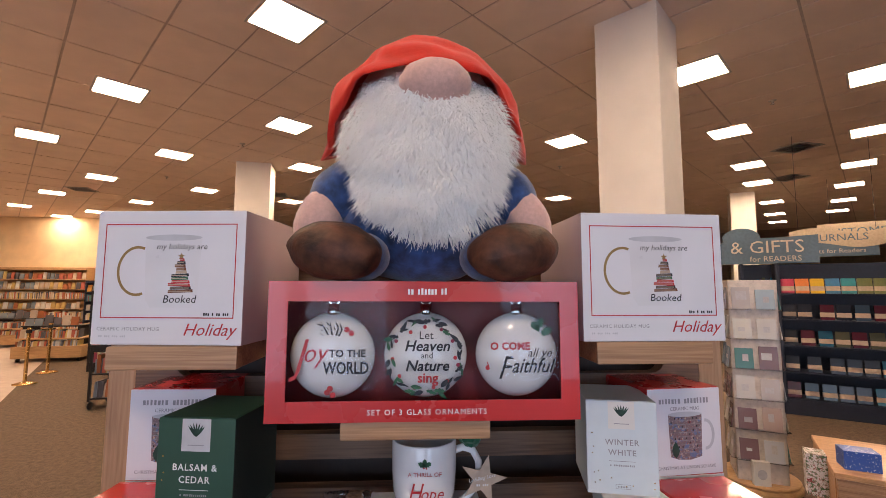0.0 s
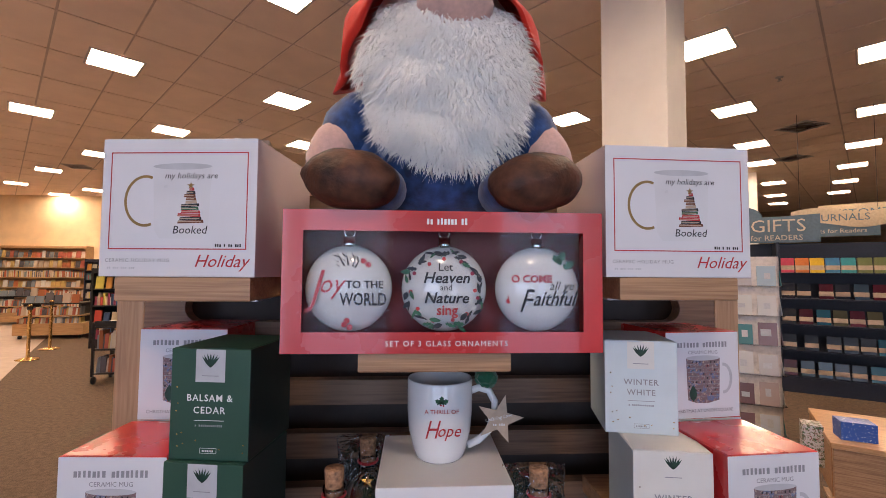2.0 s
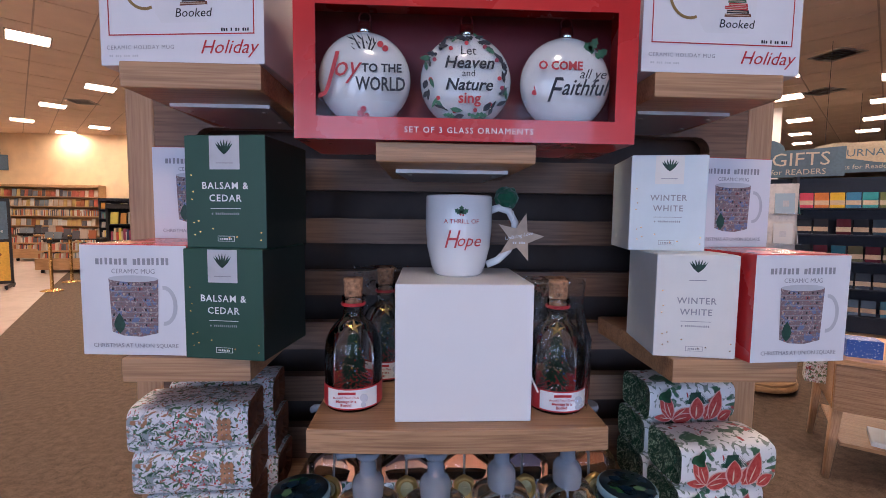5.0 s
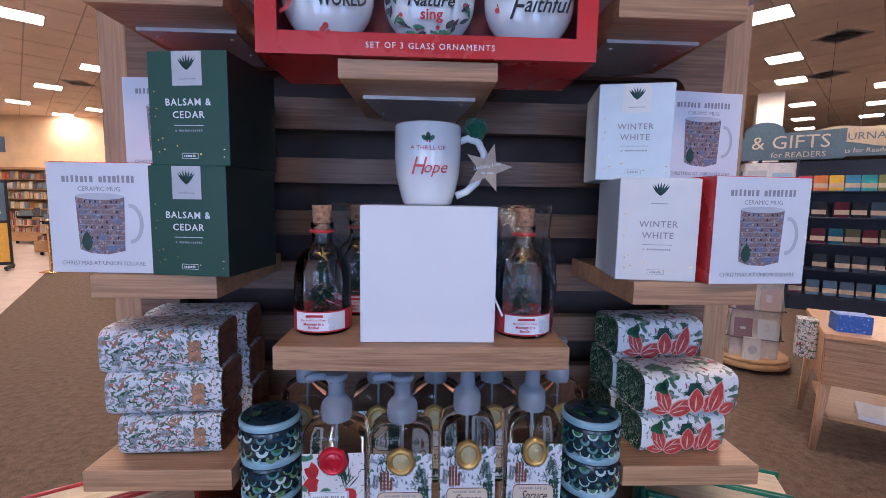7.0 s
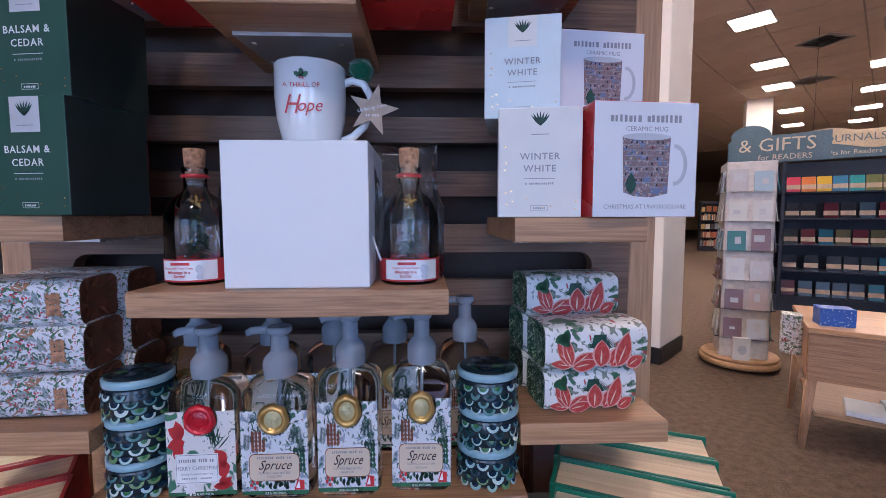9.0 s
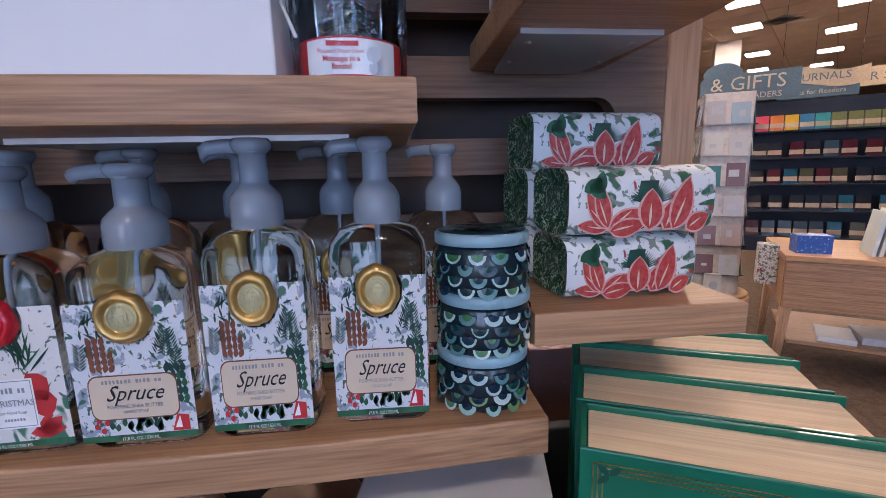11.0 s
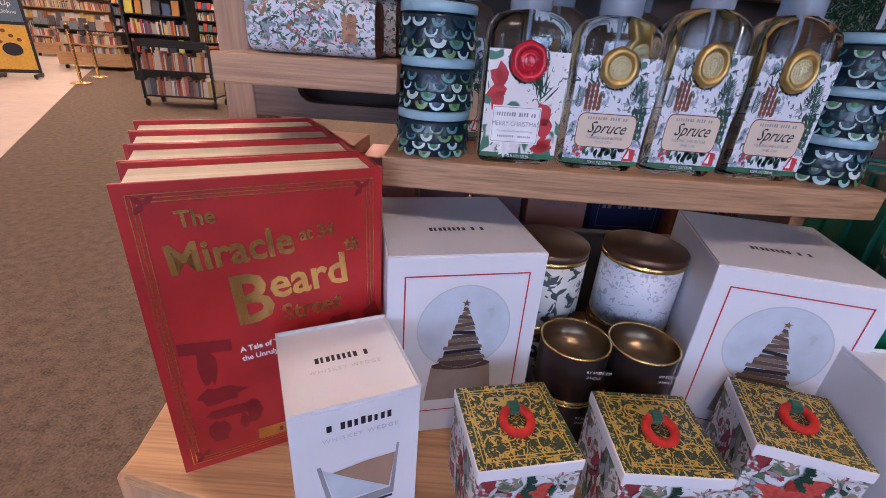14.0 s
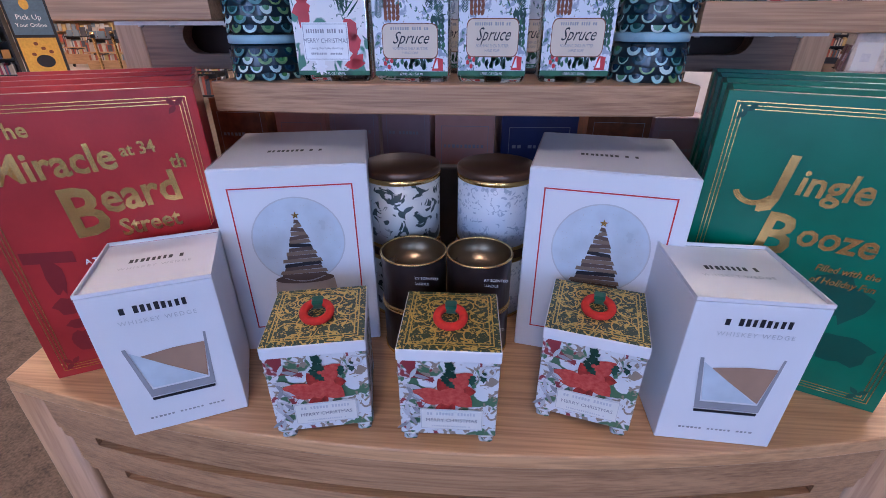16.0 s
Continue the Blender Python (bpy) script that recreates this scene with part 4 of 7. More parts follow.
def gnome_doll():
    """A seated plush doll, all one mesh."""
    bm = bmesh.new()
    rnd = random.Random(11)

    def blob(c, r, mi, rot=(0, 0, 0), wob=0.0, sub=3, seed=0.0):
        made = bmesh.ops.create_icosphere(bm, subdivisions=sub, radius=1)
        m = pose(*c, *rot)
        for v in made["verts"]:
            p = v.co.copy()
            k = 1 + wob * noise.noise(p * 2.3 + Vector((seed, seed, seed)))
            v.co = m @ Vector((p.x * r[0] * k, p.y * r[1] * k, p.z * r[2] * k))
        for f in {f for v in made["verts"] for f in v.link_faces}:
            f.material_index, f.smooth = mi, True

    blob((0, 0.075, 0.085), (0.112, 0.075, 0.088), 2, wob=0.08)
    blob((0, 0.07, 0.17), (0.092, 0.065, 0.075), 2, wob=0.05)
    for s in (-1, 1):
        blob((s * 0.108, 0.060, 0.118), (0.036, 0.036, 0.050), 2, (0, s * -42, 0), 0.06)
        blob((s * 0.135, 0.052, 0.078), (0.029, 0.033, 0.046), 1, (0, s * -18, 0), 0.05)
        blob((s * 0.078, 0.02, 0.03), (0.036, 0.05, 0.03), 2)
        blob((s * 0.101, -0.016, 0.034), (0.054, 0.038, 0.033), 3, (10, s * -8, s * 14), 0.07, 4, s)
    # head under the hat, nose
    blob((0, 0.06, 0.245), (0.088, 0.065, 0.060), 4)
    blob((0.010, -0.016, 0.232), (0.043, 0.034, 0.028), 1, wob=0.05, sub=4)
    # hat: a soft cap with a brim that droops at the sides
    seg, rings = 56, []
    for i in range(15):
        q = i / 14
        row = []
        for k in range(seg):
            a = 2 * math.pi * k / seg
            side = abs(math.cos(a))
            frontness = max(0, -math.sin(a))
            r = (0.122 - 0.004 * math.sin(a) + 0.010 * (1 - q) ** 2 * side) * (1 - q ** 1.42) ** 0.74 + 0.004
            z = 0.220 + 0.116 * q ** 0.86
            droop = (1 - q) ** 3
            z += droop * (-0.058 * side ** 3 + 0.032 * frontness)
            wr = 0.006 * math.sin(5 * a + 9 * q) * (1 - q) + 0.004 * math.sin(11 * a) * (1 - q) + 0.004 * math.sin(3 * a + 14 * q) * q * (1 - q) * 4
            row.append(bm.verts.new(((r + wr) * math.cos(a) * 0.99, 0.062 + (r + wr) * math.sin(a) * (0.66), z + 0.004 * noise.noise(Vector((3 * math.cos(a), 3 * math.sin(a), 3 * q))))))
        rings.append(row)
    for a, b in zip(rings, rings[1:]):
        for k in range(seg):
            f = bm.faces.new((a[k], a[(k + 1) % seg], b[(k + 1) % seg], b[k]))
            f.material_index, f.smooth = 0, True
    f = bm.faces.new(rings[-1])
    f.material_index, f.smooth = 0, True
    inner = [bm.verts.new((v.co.x * 0.93, 0.062 + (v.co.y - 0.062) * 0.93, v.co.z + 0.006)) for v in rings[0]]
    for k in range(seg):
        f = bm.faces.new((rings[0][k], inner[k], inner[(k + 1) % seg], rings[0][(k + 1) % seg]))
        f.material_index, f.smooth = 0, True
    # beard: a soft cushion with tufts all over
    blob((0.004, 0.020, 0.160), (0.100, 0.047, 0.106), 4, wob=0.05, sub=4)
    verts, tufts = [], []
    for i in range(19000):
        u, w = rnd.uniform(-1, 1), rnd.uniform(-1, 1)
        if u * u + w * w > 1:
            continue
        d = math.sqrt(1 - u * u - w * w)
        wide = 1.0 if w > -0.1 else 1.0 - 0.10 * (-w)
        p = Vector((0.004 + u * 0.103 * wide, 0.020 - d * 0.050, 0.160 + w * 0.108))
        if p.z > 0.222 and abs(p.x - 0.012) < 0.038:
            continue
        nrm = Vector((u / 0.10, -d / 0.045, w / 0.105)).normalized()
        fall = Vector((u * 0.5 + rnd.uniform(-0.5, 0.5), rnd.uniform(-0.35, 0.1), -0.9 + rnd.uniform(-0.3, 0.35)))
        way = (nrm * rnd.uniform(0.25, 0.7) + fall).normalized()
        p += nrm * 0.010 * noise.noise(p * 26)
        ln = rnd.uniform(0.007, 0.018)
        side = way.cross(nrm)
        if side.length < 0.01:
            continue
        side.normalize()
        wd = rnd.uniform(0.0005, 0.0011)
        mid = p + way * ln * 0.55 + nrm * 0.002
        tip = p + way * ln + fall.normalized() * ln * 0.25
        a, b = bm.verts.new(p - side * wd), bm.verts.new(p + side * wd)
        c, e = bm.verts.new(mid + side * wd * 0.9), bm.verts.new(mid - side * wd * 0.9)
        t = bm.verts.new(tip)
        o = bm.verts.new(p + nrm * 0.0022 + way * ln * 0.3)
        for tri in ((a, b, o), (b, c, o), (c, e, o), (e, a, o), (e, c, t)):
            f = bm.faces.new(tri)
            f.material_index = 4
    ob = new("gnome_doll", bm_mesh(bm, "gnome_doll", [HAT, SKIN, DENIM, BROWNFUR, BEARD]))
    ob.matrix_basis = pose(0.001, 0.012, 1.7215)
    tagged(ob, "plush seated gnome with red hat and fluffy white beard", "plush toy")


gnome_doll()

# ---- centre: mug on a block, bottles ----
solid("display_block", box(-0.0755, 0.0755, 0, 0.151, 0, 0.1535, 0.0012), PLAIN, pose(0.0050, 0.010, 1.2702), "plain white square display block on the oak shelf", "block")


def tube(pts, r, seg=10):
    bm = bmesh.new()
    rows = []
    for i, p in enumerate(pts):
        p = Vector(p)
        d = (Vector(pts[min(i + 1, len(pts) - 1)]) - Vector(pts[max(i - 1, 0)])).normalized()
        s = d.cross(Vector((0, 1, 0.01))).normalized()
        q = d.cross(s)
        rows.append([bm.verts.new(p + (s * math.cos(2 * math.pi * k / seg) + q * math.sin(2 * math.pi * k / seg)) * r) for k in range(seg)])
    for a, b in zip(rows, rows[1:]):
        for k in range(seg):
            bm.faces.new((a[k], a[(k + 1) % seg], b[(k + 1) % seg], b[k])).smooth = True
    bm.faces.new(rows[0][::-1]), bm.faces.new(rows[-1])
    bmesh.ops.recalc_face_normals(bm, faces=bm.faces[:])
    return bm


def hope_mug(at):
    th = thing("mug", "white glossy ceramic mug with red script on the block", "mug", at)
    h = 0.098
    prof = [(0, 0.001), (0.028, 0.0), (0.031, 0.003), (0.034, 0.012), (0.0395, 0.035), (0.0415, 0.06), (0.0415, h - 0.002), (0.0405, h), (0.0390, h - 0.001), (0.0385, 0.06), (0.034, 0.014), (0, 0.008)]
    part("body", lathe(prof, 48), CERAMIC, th)
    pts = [(0.039, 0.0, 0.080), (0.050, 0, 0.084), (0.063, 0, 0.080), (0.071, 0, 0.066), (0.071, 0, 0.048), (0.063, 0, 0.030), (0.050, 0, 0.018), (0.036, 0, 0.012)]
    part("handle", tube(pts, 0.0048), CERAMIC, th)
    bm = bmesh.new()
    for ang in (30, 90, 150):
        leaf(bm, 0, 0.076, 0.0095, 0.007, ang, -0.0422, 0, True)
    for u, v in ((-0.001, 0.0745), (0.002, 0.0740)):
        oval(bm, u, v, 0.0011, 0.0011, -0.0424, 1, 8)
    part("holly_print", bm, [LEAF, REDINK], th)
    text("A THRILL OF", 0.0072, 0.0, 0.0645, REDINK, th, y=-0.0424)
    text("H", 0.0300, -0.0125, 0.036, REDINK, th, y=-0.0415, shear=0.35, stretch=0.75)
    text("ope", 0.0205, 0.0080, 0.038, REDINK, th, y=-0.0424, shear=0.35, stretch=0.9)
    tag = bmesh.new()
    star = [(0.075 + (0.031 if k % 2 == 0 else 0.0125) * math.sin(k * math.pi / 5 + 0.25), 0.047 + (0.031 if k % 2 == 0 else 0.0125) * math.cos(k * math.pi / 5 + 0.25)) for k in range(10)]
    fr = [tag.verts.new((u, -0.012, v)) for u, v in star]
    bk = [tag.verts.new((u, -0.011, v)) for u, v in star]
    tag.faces.new(fr), tag.faces.new(bk[::-1])
    for i in range(10):
        tag.faces.new((fr[i], bk[i], bk[(i + 1) % 10], fr[(i + 1) % 10]))
    bmesh.ops.recalc_face_normals(tag, faces=tag.faces[:])
    tg = part("tag", tag, KRAFT, th, "brown kraft star tag with white script")
    b2 = bmesh.new()
    bars(b2, 0.0745, 0.0395, 0.016, 0.003, 6, -0.0126, 0, 3)
    part("small_print", b2, WHITEINK, tg)
    text("Unfailing Love", 0.0062, 0.0740, 0.0475, WHITEINK, tg, y=-0.0126, shear=0.3, turn=12)
    part("string", tube([(0.068, -0.003, 0.080), (0.068, -0.008, 0.074), (0.0655, -0.0118, 0.068)], 0.0006, 6), WHITEINK, th)
    p = bmesh.new()
    bmesh.ops.create_icosphere(p, subdivisions=3, radius=0.0145)
    rnd = random.Random(2)
    for v in p.verts:
        v.co *= rnd.uniform(0.9, 1.1)
    part("pompom", p, POM, th, "dark green wool pompom", at=pose(0.060, 0.004, 0.0965))
    return th


hope_mug(pose(0.0030, 0.092, 1.4240))


def message_bottle(at, label, bagged=False):
    th = thing("message_bottle", label, "bottle", at, "message bottles")
    prof = [(0, 0.0), (0.032, 0.0), (0.034, 0.003), (0.034, 0.066), (0.0325, 0.078), (0.028, 0.089), (0.021, 0.098), (0.0140, 0.1035), (0.0122, 0.108), (0.0120, 0.124), (0.0135, 0.126), (0.0135, 0.131), (0.0105, 0.131), (0.0105, 0.126)]
    g = part("glass", lathe(prof, 36), THIN, th, "clear glass bottle body")
    g.visible_shadow = False
    part("stopper", lathe([(0, 0.118), (0.0098, 0.118), (0.0105, 0.130), (0.0118, 0.150), (0.011, 0.152), (0, 0.152)], 20), CORK, th, "brown cork stopper")
    part("neck_tie", lathe([(0.0138, 0.119), (0.0152, 0.121), (0.0138, 0.123)], 20), REDINK, th, "red twine tie")
    part("label_band", lathe([(0.0345, 0.004), (0.0347, 0.006), (0.0347, 0.027), (0.0345, 0.029)], 36), REDINK, th, "red label band")
    wl = bmesh.new()
    rows = []
    for i in range(13):
        a = radians(-52 + 104 * i / 12 - 90 + 6)
        rows.append((wl.verts.new((0.0351 * math.cos(a), 0.0351 * math.sin(a), 0.006)), wl.verts.new((0.0351 * math.cos(a), 0.0351 * math.sin(a), 0.0275))))
    for (a, b), (c, d) in zip(rows, rows[1:]):
        wl.faces.new((a, c, d, b)).smooth = True
    lab = part("label_panel", wl, WHITEINK, th, "white label panel with red words")
    bm = bmesh.new()
    flat(bm, [(-0.012, 0.0225), (0.008, 0.0225), (0.008, 0.0255), (-0.012, 0.0255)], -0.0358, 0)
    oval(bm, 0.017, 0.018, 0.0045, 0.0050, -0.0328, 1)
    oval(bm, 0.0165, 0.010, 0.0030, 0.0035, -0.0328, 1)
    part("picture", bm, [REDINK, LGREY], lab)
    text("Record Your Own", 0.0038, -0.003, 0.0182, REDINK, lab, y=-0.0360)
    text("Message in a", 0.0046, -0.003, 0.0135, REDINK, lab, y=-0.0360, bold=0.0001)
    text("Bottle!", 0.0046, -0.003, 0.0090, REDINK, lab, y=-0.0360, bold=0.0001)
    tr = bmesh.new()
    rnd = random.Random(5)
    for i in range(700):
        q = rnd.random() ** 0.8
        z = 0.012 + 0.072 * q
        r = 0.020 * (1 - q) + 0.002
        a = rnd.uniform(0, 6.28)
        c = Vector((r * math.cos(a) * rnd.uniform(0.3, 1), r * math.sin(a) * rnd.uniform(0.3, 1), z))
        d = Vector((math.cos(a), math.sin(a), -0.4)).normalized() * 0.007
        s = Vector((-math.sin(a), math.cos(a), 0)) * 0.0022
        f = tr.faces.new((tr.verts.new(c - s), tr.verts.new(c + s), tr.verts.new(c + d)))
    part("tinsel_tree", tr, TREE, th, "dark tinsel tree inside")
    sp = bmesh.new()
    for i in range(70):
        q = rnd.random()
        a = rnd.uniform(0, 6.28)
        r = 0.019 * (1 - q) + 0.004
        m = bmesh.ops.create_icosphere(sp, subdivisions=1, radius=rnd.uniform(0.0006, 0.0012))
        bmesh.ops.translate(sp, vec=(r * math.cos(a), r * math.sin(a), 0.030 + 0.050 * q), verts=m["verts"])
    part("bauble_trim", sp, SPARK, th)
    st = bmesh.new()
    pts = [((0.0105 if k % 2 == 0 else 0.0044) * math.sin(k * math.pi / 5), 0.092 + (0.0105 if k % 2 == 0 else 0.0036) * math.cos(k * math.pi / 5)) for k in range(10)]
    ctr, ctb = st.verts.new((0, -0.0035, 0.090)), st.verts.new((0, 0.0015, 0.090))
    vv = [st.verts.new((u, -0.0005, v)) for u, v in pts]
    for k in range(10):
        st.faces.new((ctr, vv[k], vv[(k + 1) % 10])), st.faces.new((ctb, vv[(k + 1) % 10], vv[k]))
    part("star", st, GOLD, th, "gold star on the tree")
    if bagged:
        bag = bmesh.new()
        n, rows = 22, []
        for z, rx, ry in ((0.002, 0.0370, 0.0365), (0.03, 0.039, 0.0385), (0.06, 0.040, 0.0385), (0.085, 0.040, 0.036), (0.105, 0.038, 0.028), (0.125, 0.037, 0.020), (0.146, 0.038, 0.010), (0.1475, 0.038, 0.011), (0.156, 0.039, 0.005)):
            rows.append([bag.verts.new((rx * math.cos(2 * math.pi * k / n) * (1 + 0.05 * rnd.uniform(-1, 1)) - 0.006 * (z > 0.1), ry * math.sin(2 * math.pi * k / n) * (1 + 0.08 * rnd.uniform(-1, 1)), z)) for k in range(n)])
        for a, b in zip(rows, rows[1:]):
            for k in range(n):
                bag.faces.new((a[k], a[(k + 1) % n], b[(k + 1) % n], b[k]))
        q = part("bag", bag, BAGF, th, "clear crinkled plastic bag")
        q.visible_shadow = False
        part("stick", tube([(-0.042, -0.02, 0.056), (-0.030, -0.034, 0.028)], 0.0012, 6), WHITEINK, th)
    return th


message_bottle(pose(-0.1240, 0.066, 1.2702), "corked glass bottle with tinsel tree and red label")
message_bottle(pose(0.1210, 0.056, 1.2702), "corked glass bottle inside a clear plastic bag", True)
# a second bagged bottle stands half hidden behind the block
message_bottle(pose(-0.094, 0.158, 1.2702), "bagged glass bottle standing behind the block", True)

# ---- soap shelf ----


def soap_bottle(at, kind_of, label):
    th = thing("soap_bottle", label, "soap dispenser", at, "foaming soap bottles")
    w, d = 0.082, 0.054
    rows = [(rounded(w - 0.006, d - 0.006, 0.012), 0.0), (rounded(w, d, 0.014), 0.004), (rounded(w, d, 0.014), 0.104), (rounded(w - 0.003, d - 0.003, 0.015), 0.110), (rounded(w - 0.016, d - 0.012, 0.018), 0.117), (rounded(0.040, 0.036, 0.0175), 0.121), (rounded(0.034, 0.034, 0.0168), 0.123)]
    part("bottle_body", loft(rows), SOAPG, th, "clear bottle of pale amber soap").visible_shadow = False
    lb = bmesh.new()
    yl = -d / 2 - 0.0006
    hw = w / 2 - 0.002
    # label with a round notch below the seal
    top = 0.0920
    arc = [(0.0200 * math.cos(a), 0.0840 + 0.0175 * math.sin(a)) for a in [radians(153 + 234 * i / 14) for i in range(15)]]
    flat(lb, [(-hw, 0.0095), (hw, 0.0095), (hw, top)] + arc[::-1] + [(-hw, top)], yl, 0)
    rect(lb, -hw, hw, 0.0055, 0.0095, yl, 1)
    rnd = random.Random(3)
    if kind_of == "spruce":
        flat(lb, [(u, v) for u, v in rounded2(-0.0005, 0.034, 0.059, 0.0285)], yl - 0.00045, 4)
        flat(lb, [(u, v) for u, v in rounded2(-0.0005, 0.034, 0.0575, 0.027)], yl - 0.0006, 2)
        # dark spruce boughs beside and below the seal
        for k in range(5):
            u0, v0, a0 = ((0.018, 0.060, 66), (0.024, 0.058, 85), (0.030, 0.056, 98), (0.028, 0.044, 80), (-0.033, 0.050, 85))[k]
            for j in range(9):
                for sd in (-1, 1):
                    cu, cv = u0 + 0.0019 * j * math.cos(radians(a0)), v0 + 0.0019 * j * math.sin(radians(a0))
                    if abs(cu) < 0.033 and cv < 0.088:
                        leaf(lb, cu, cv, 0.0058, 0.0011, a0 + sd * 48, yl - 0.0002 - 0.00002 * k, 3)
        for k in range(5):
            for j in range(4):
                leaf(lb, 0.023 + 0.0036 * j, 0.028 + 0.0050 * k, 0.0064, 0.0042, 90 + rnd.uniform(-12, 12), yl - 0.00025 - 0.00003 * k, rnd.choice((1, 3, 3))) if 0.023 + 0.0036 * j < 0.035 else None
        for i in range(26):
            side = rnd.choice((-1, 1))
            leaf(lb, side * rnd.uniform(0.014, 0.030), rnd.uniform(0.050, 0.080), rnd.uniform(0.006, 0.012), 0.0016, rnd.uniform(0, 180), yl - 0.0002, rnd.choice((1, 3, 3)))
        for k in range(5):
            for j in range(3 + (k < 3)):
                leaf(lb, -0.020 + (j - 1.2) * 0.0032, 0.050 + 0.0042 * k, 0.0062, 0.0040, 90 + (1.2 - j) * 20, yl - 0.0003 - 0.00003 * k, 4)
        for i in range(28):
            leaf(lb, rnd.uniform(-0.020, 0.022), rnd.uniform(0.010, 0.018), 0.0055, 0.0036, 90 + rnd.uniform(-15, 15), yl - 0.0003, rnd.choice((1, 3)))
        for u, v in ((-0.028, 0.016), (-0.024, 0.013), (-0.021, 0.018), (-0.026, 0.020)):
            oval(lb, u, v, 0.0019, 0.0019, yl - 0.0004, 5, 10)
        flat(lb, [(0.022, 0.010), (0.034, 0.010), (0.034, 0.020), (0.026, 0.021)], yl - 0.0004, 5)
        flat(lb, [(0.024, 0.012), (0.029, 0.012), (0.028, 0.020)], yl - 0.0005, 7)
    else:
        flat(lb, [(-0.030, 0.018), (0.019, 0.018), (0.019, 0.049), (-0.030, 0.049)], yl - 0.0003, 7)
        outline(lb, -0.029, 0.018, 0.019, 0.048, 0.0005, yl - 0.0005, 6)
        for u, v, ln, wd, ang in ((-0.020, 0.066, 0.019, 0.014, 150), (-0.018, 0.062, 0.021, 0.014, 195), (-0.022, 0.064, 0.020, 0.013, 105), (-0.022, 0.060, 0.018, 0.013, 240), (0.016, 0.052, 0.021, 0.018, -60), (0.022, 0.042, 0.020, 0.018, -80), (0.022, 0.024, 0.014, 0.014, -70), (0.012, 0.014, 0.024, 0.009, 5), (0.020, 0.012, 0.018, 0.010, 40)):
            leaf(lb, u, v, ln, wd, ang, yl - 0.0002, 5)
        for i in range(18):
            leaf(lb, 0.014 + rnd.uniform(-0.004, 0.006), 0.056 + rnd.uniform(-0.004, 0.006), rnd.uniform(0.014, 0.026), 0.0016, rnd.uniform(40, 150), yl - 0.0003, rnd.choice((1, 3)))
        for i in range(8):
            leaf(lb, -0.014, 0.013, 0.008, 0.004, 45 * i, yl - 0.0003, 7)
    lab = part("label", lb, [LBL_SPRUCE if kind_of == "spruce" else LBL_XMAS, LEAF, PLAQUE if kind_of == "spruce" else CREAM, DLEAF, RUST, REDINK, GREY, WHITEINK], th, "botanical paper label")
    if kind_of == "spruce":
        text("Spruce", 0.0138, -0.0005, 0.0322, INK, lab, y=yl - 0.0010, shear=0.5)
        text("FOAMING SHEA BUTTER", 0.0034, -0.0005, 0.0272, GREY, lab, y=yl - 0.0010)
        text("HAND SOAP", 0.0030, -0.0005, 0.0238, GREY, lab, y=yl - 0.0010)
        b3 = bmesh.new()
        bars(b3, -0.0005, 0.0430, 0.040, 0.0026, 16, yl - 0.0010, 0, 9)
    else:
        text("MERRY CHRISTMAS", 0.0056, -0.0055, 0.0325, GREY, lab, y=yl - 0.0008)
        text("Foaming Shea Butter Hand Soap", 0.0028, -0.0055, 0.0275, GREY, lab, y=yl - 0.0008)
        b3 = bmesh.new()
        bars(b3, -0.0055, 0.0405, 0.040, 0.0036, 16, yl - 0.0008, 0, 9)
        bars(b3, -0.0055, 0.0230, 0.034, 0.0018, 18, yl - 0.0008, 0, 10)
    part("brand_mark", b3, GREY, lab)
    text("17.8 FL OZ / 530 ML", 0.0030, 0, 0.0062, WHITEINK, lab, y=yl - 0.0008)
    # wax seal
    gold = kind_of == "spruce"
    sd = lathe([(0, 0.0022), (0.0118, 0.0022), (0.0128, 0.0036), (0.0150, 0.0056), (0.0175, 0.0052), (0.0198, 0.0030), (0.0206, 0.0)], 44)
    for v in sd.verts:
        r = math.hypot(v.co.x, v.co.y)
        if r > 0.0125:
            a = math.atan2(v.co.y, v.co.x)
            k = 1 + (0.030 * math.cos(7 * a + 0.6) + 0.07 * noise.noise(Vector((v.co.x * 130, v.co.y * 130, 1.3)))) * (r - 0.0125) / 0.008
            v.co.x *= k
            v.co.y *= k
    seal = part("seal", sd, GOLDSEAL if gold else REDSEAL, th, "moulded wax seal", at=pose(0, -d / 2 - 0.0008, 0.0838, 90, 0, 0) @ Matrix.Diagonal((0.88, 0.76, 1, 1)))
    em = lathe([(0, 0.0030), (0.0108, 0.0030), (0.0116, 0.0024), (0.0117, 0.0020)], 32)
    for r in (0.0100, 0.0068):
        tm = bmesh.ops.create_cone(em, segments=28, radius1=r, radius2=r - 0.0005, depth=0.0007, cap_ends=False)
        bmesh.ops.translate(em, vec=(0, 0, 0.0032), verts=tm["verts"])
    for a in range(16):
        if a % 8 not in (0, 7):
            t = bmesh.ops.create_cube(em, size=1, matrix=pose(0.0084 * math.cos(a * math.pi / 8), 0.0084 * math.sin(a * math.pi / 8), 0.0033, 0, 0, a * 22.5) @ Matrix.Diagonal((0.0020, 0.0008, 0.0008, 1)))
    for x, y, w2, h2 in ((0, 0.001, 0.0070, 0.0034), (-0.0022, -0.0022, 0.0014, 0.0036), (0.0020, -0.0022, 0.0014, 0.0036), (0.0042, 0.0002, 0.0018, 0.0046)):
        bmesh.ops.create_cube(em, size=1, matrix=pose(x, y, 0.0033) @ Matrix.Diagonal((w2, h2, 0.0010, 1)))
    part("crest", em, PALEGOLD if gold else REDSEAL, seal, "stamped medallion of the seal")
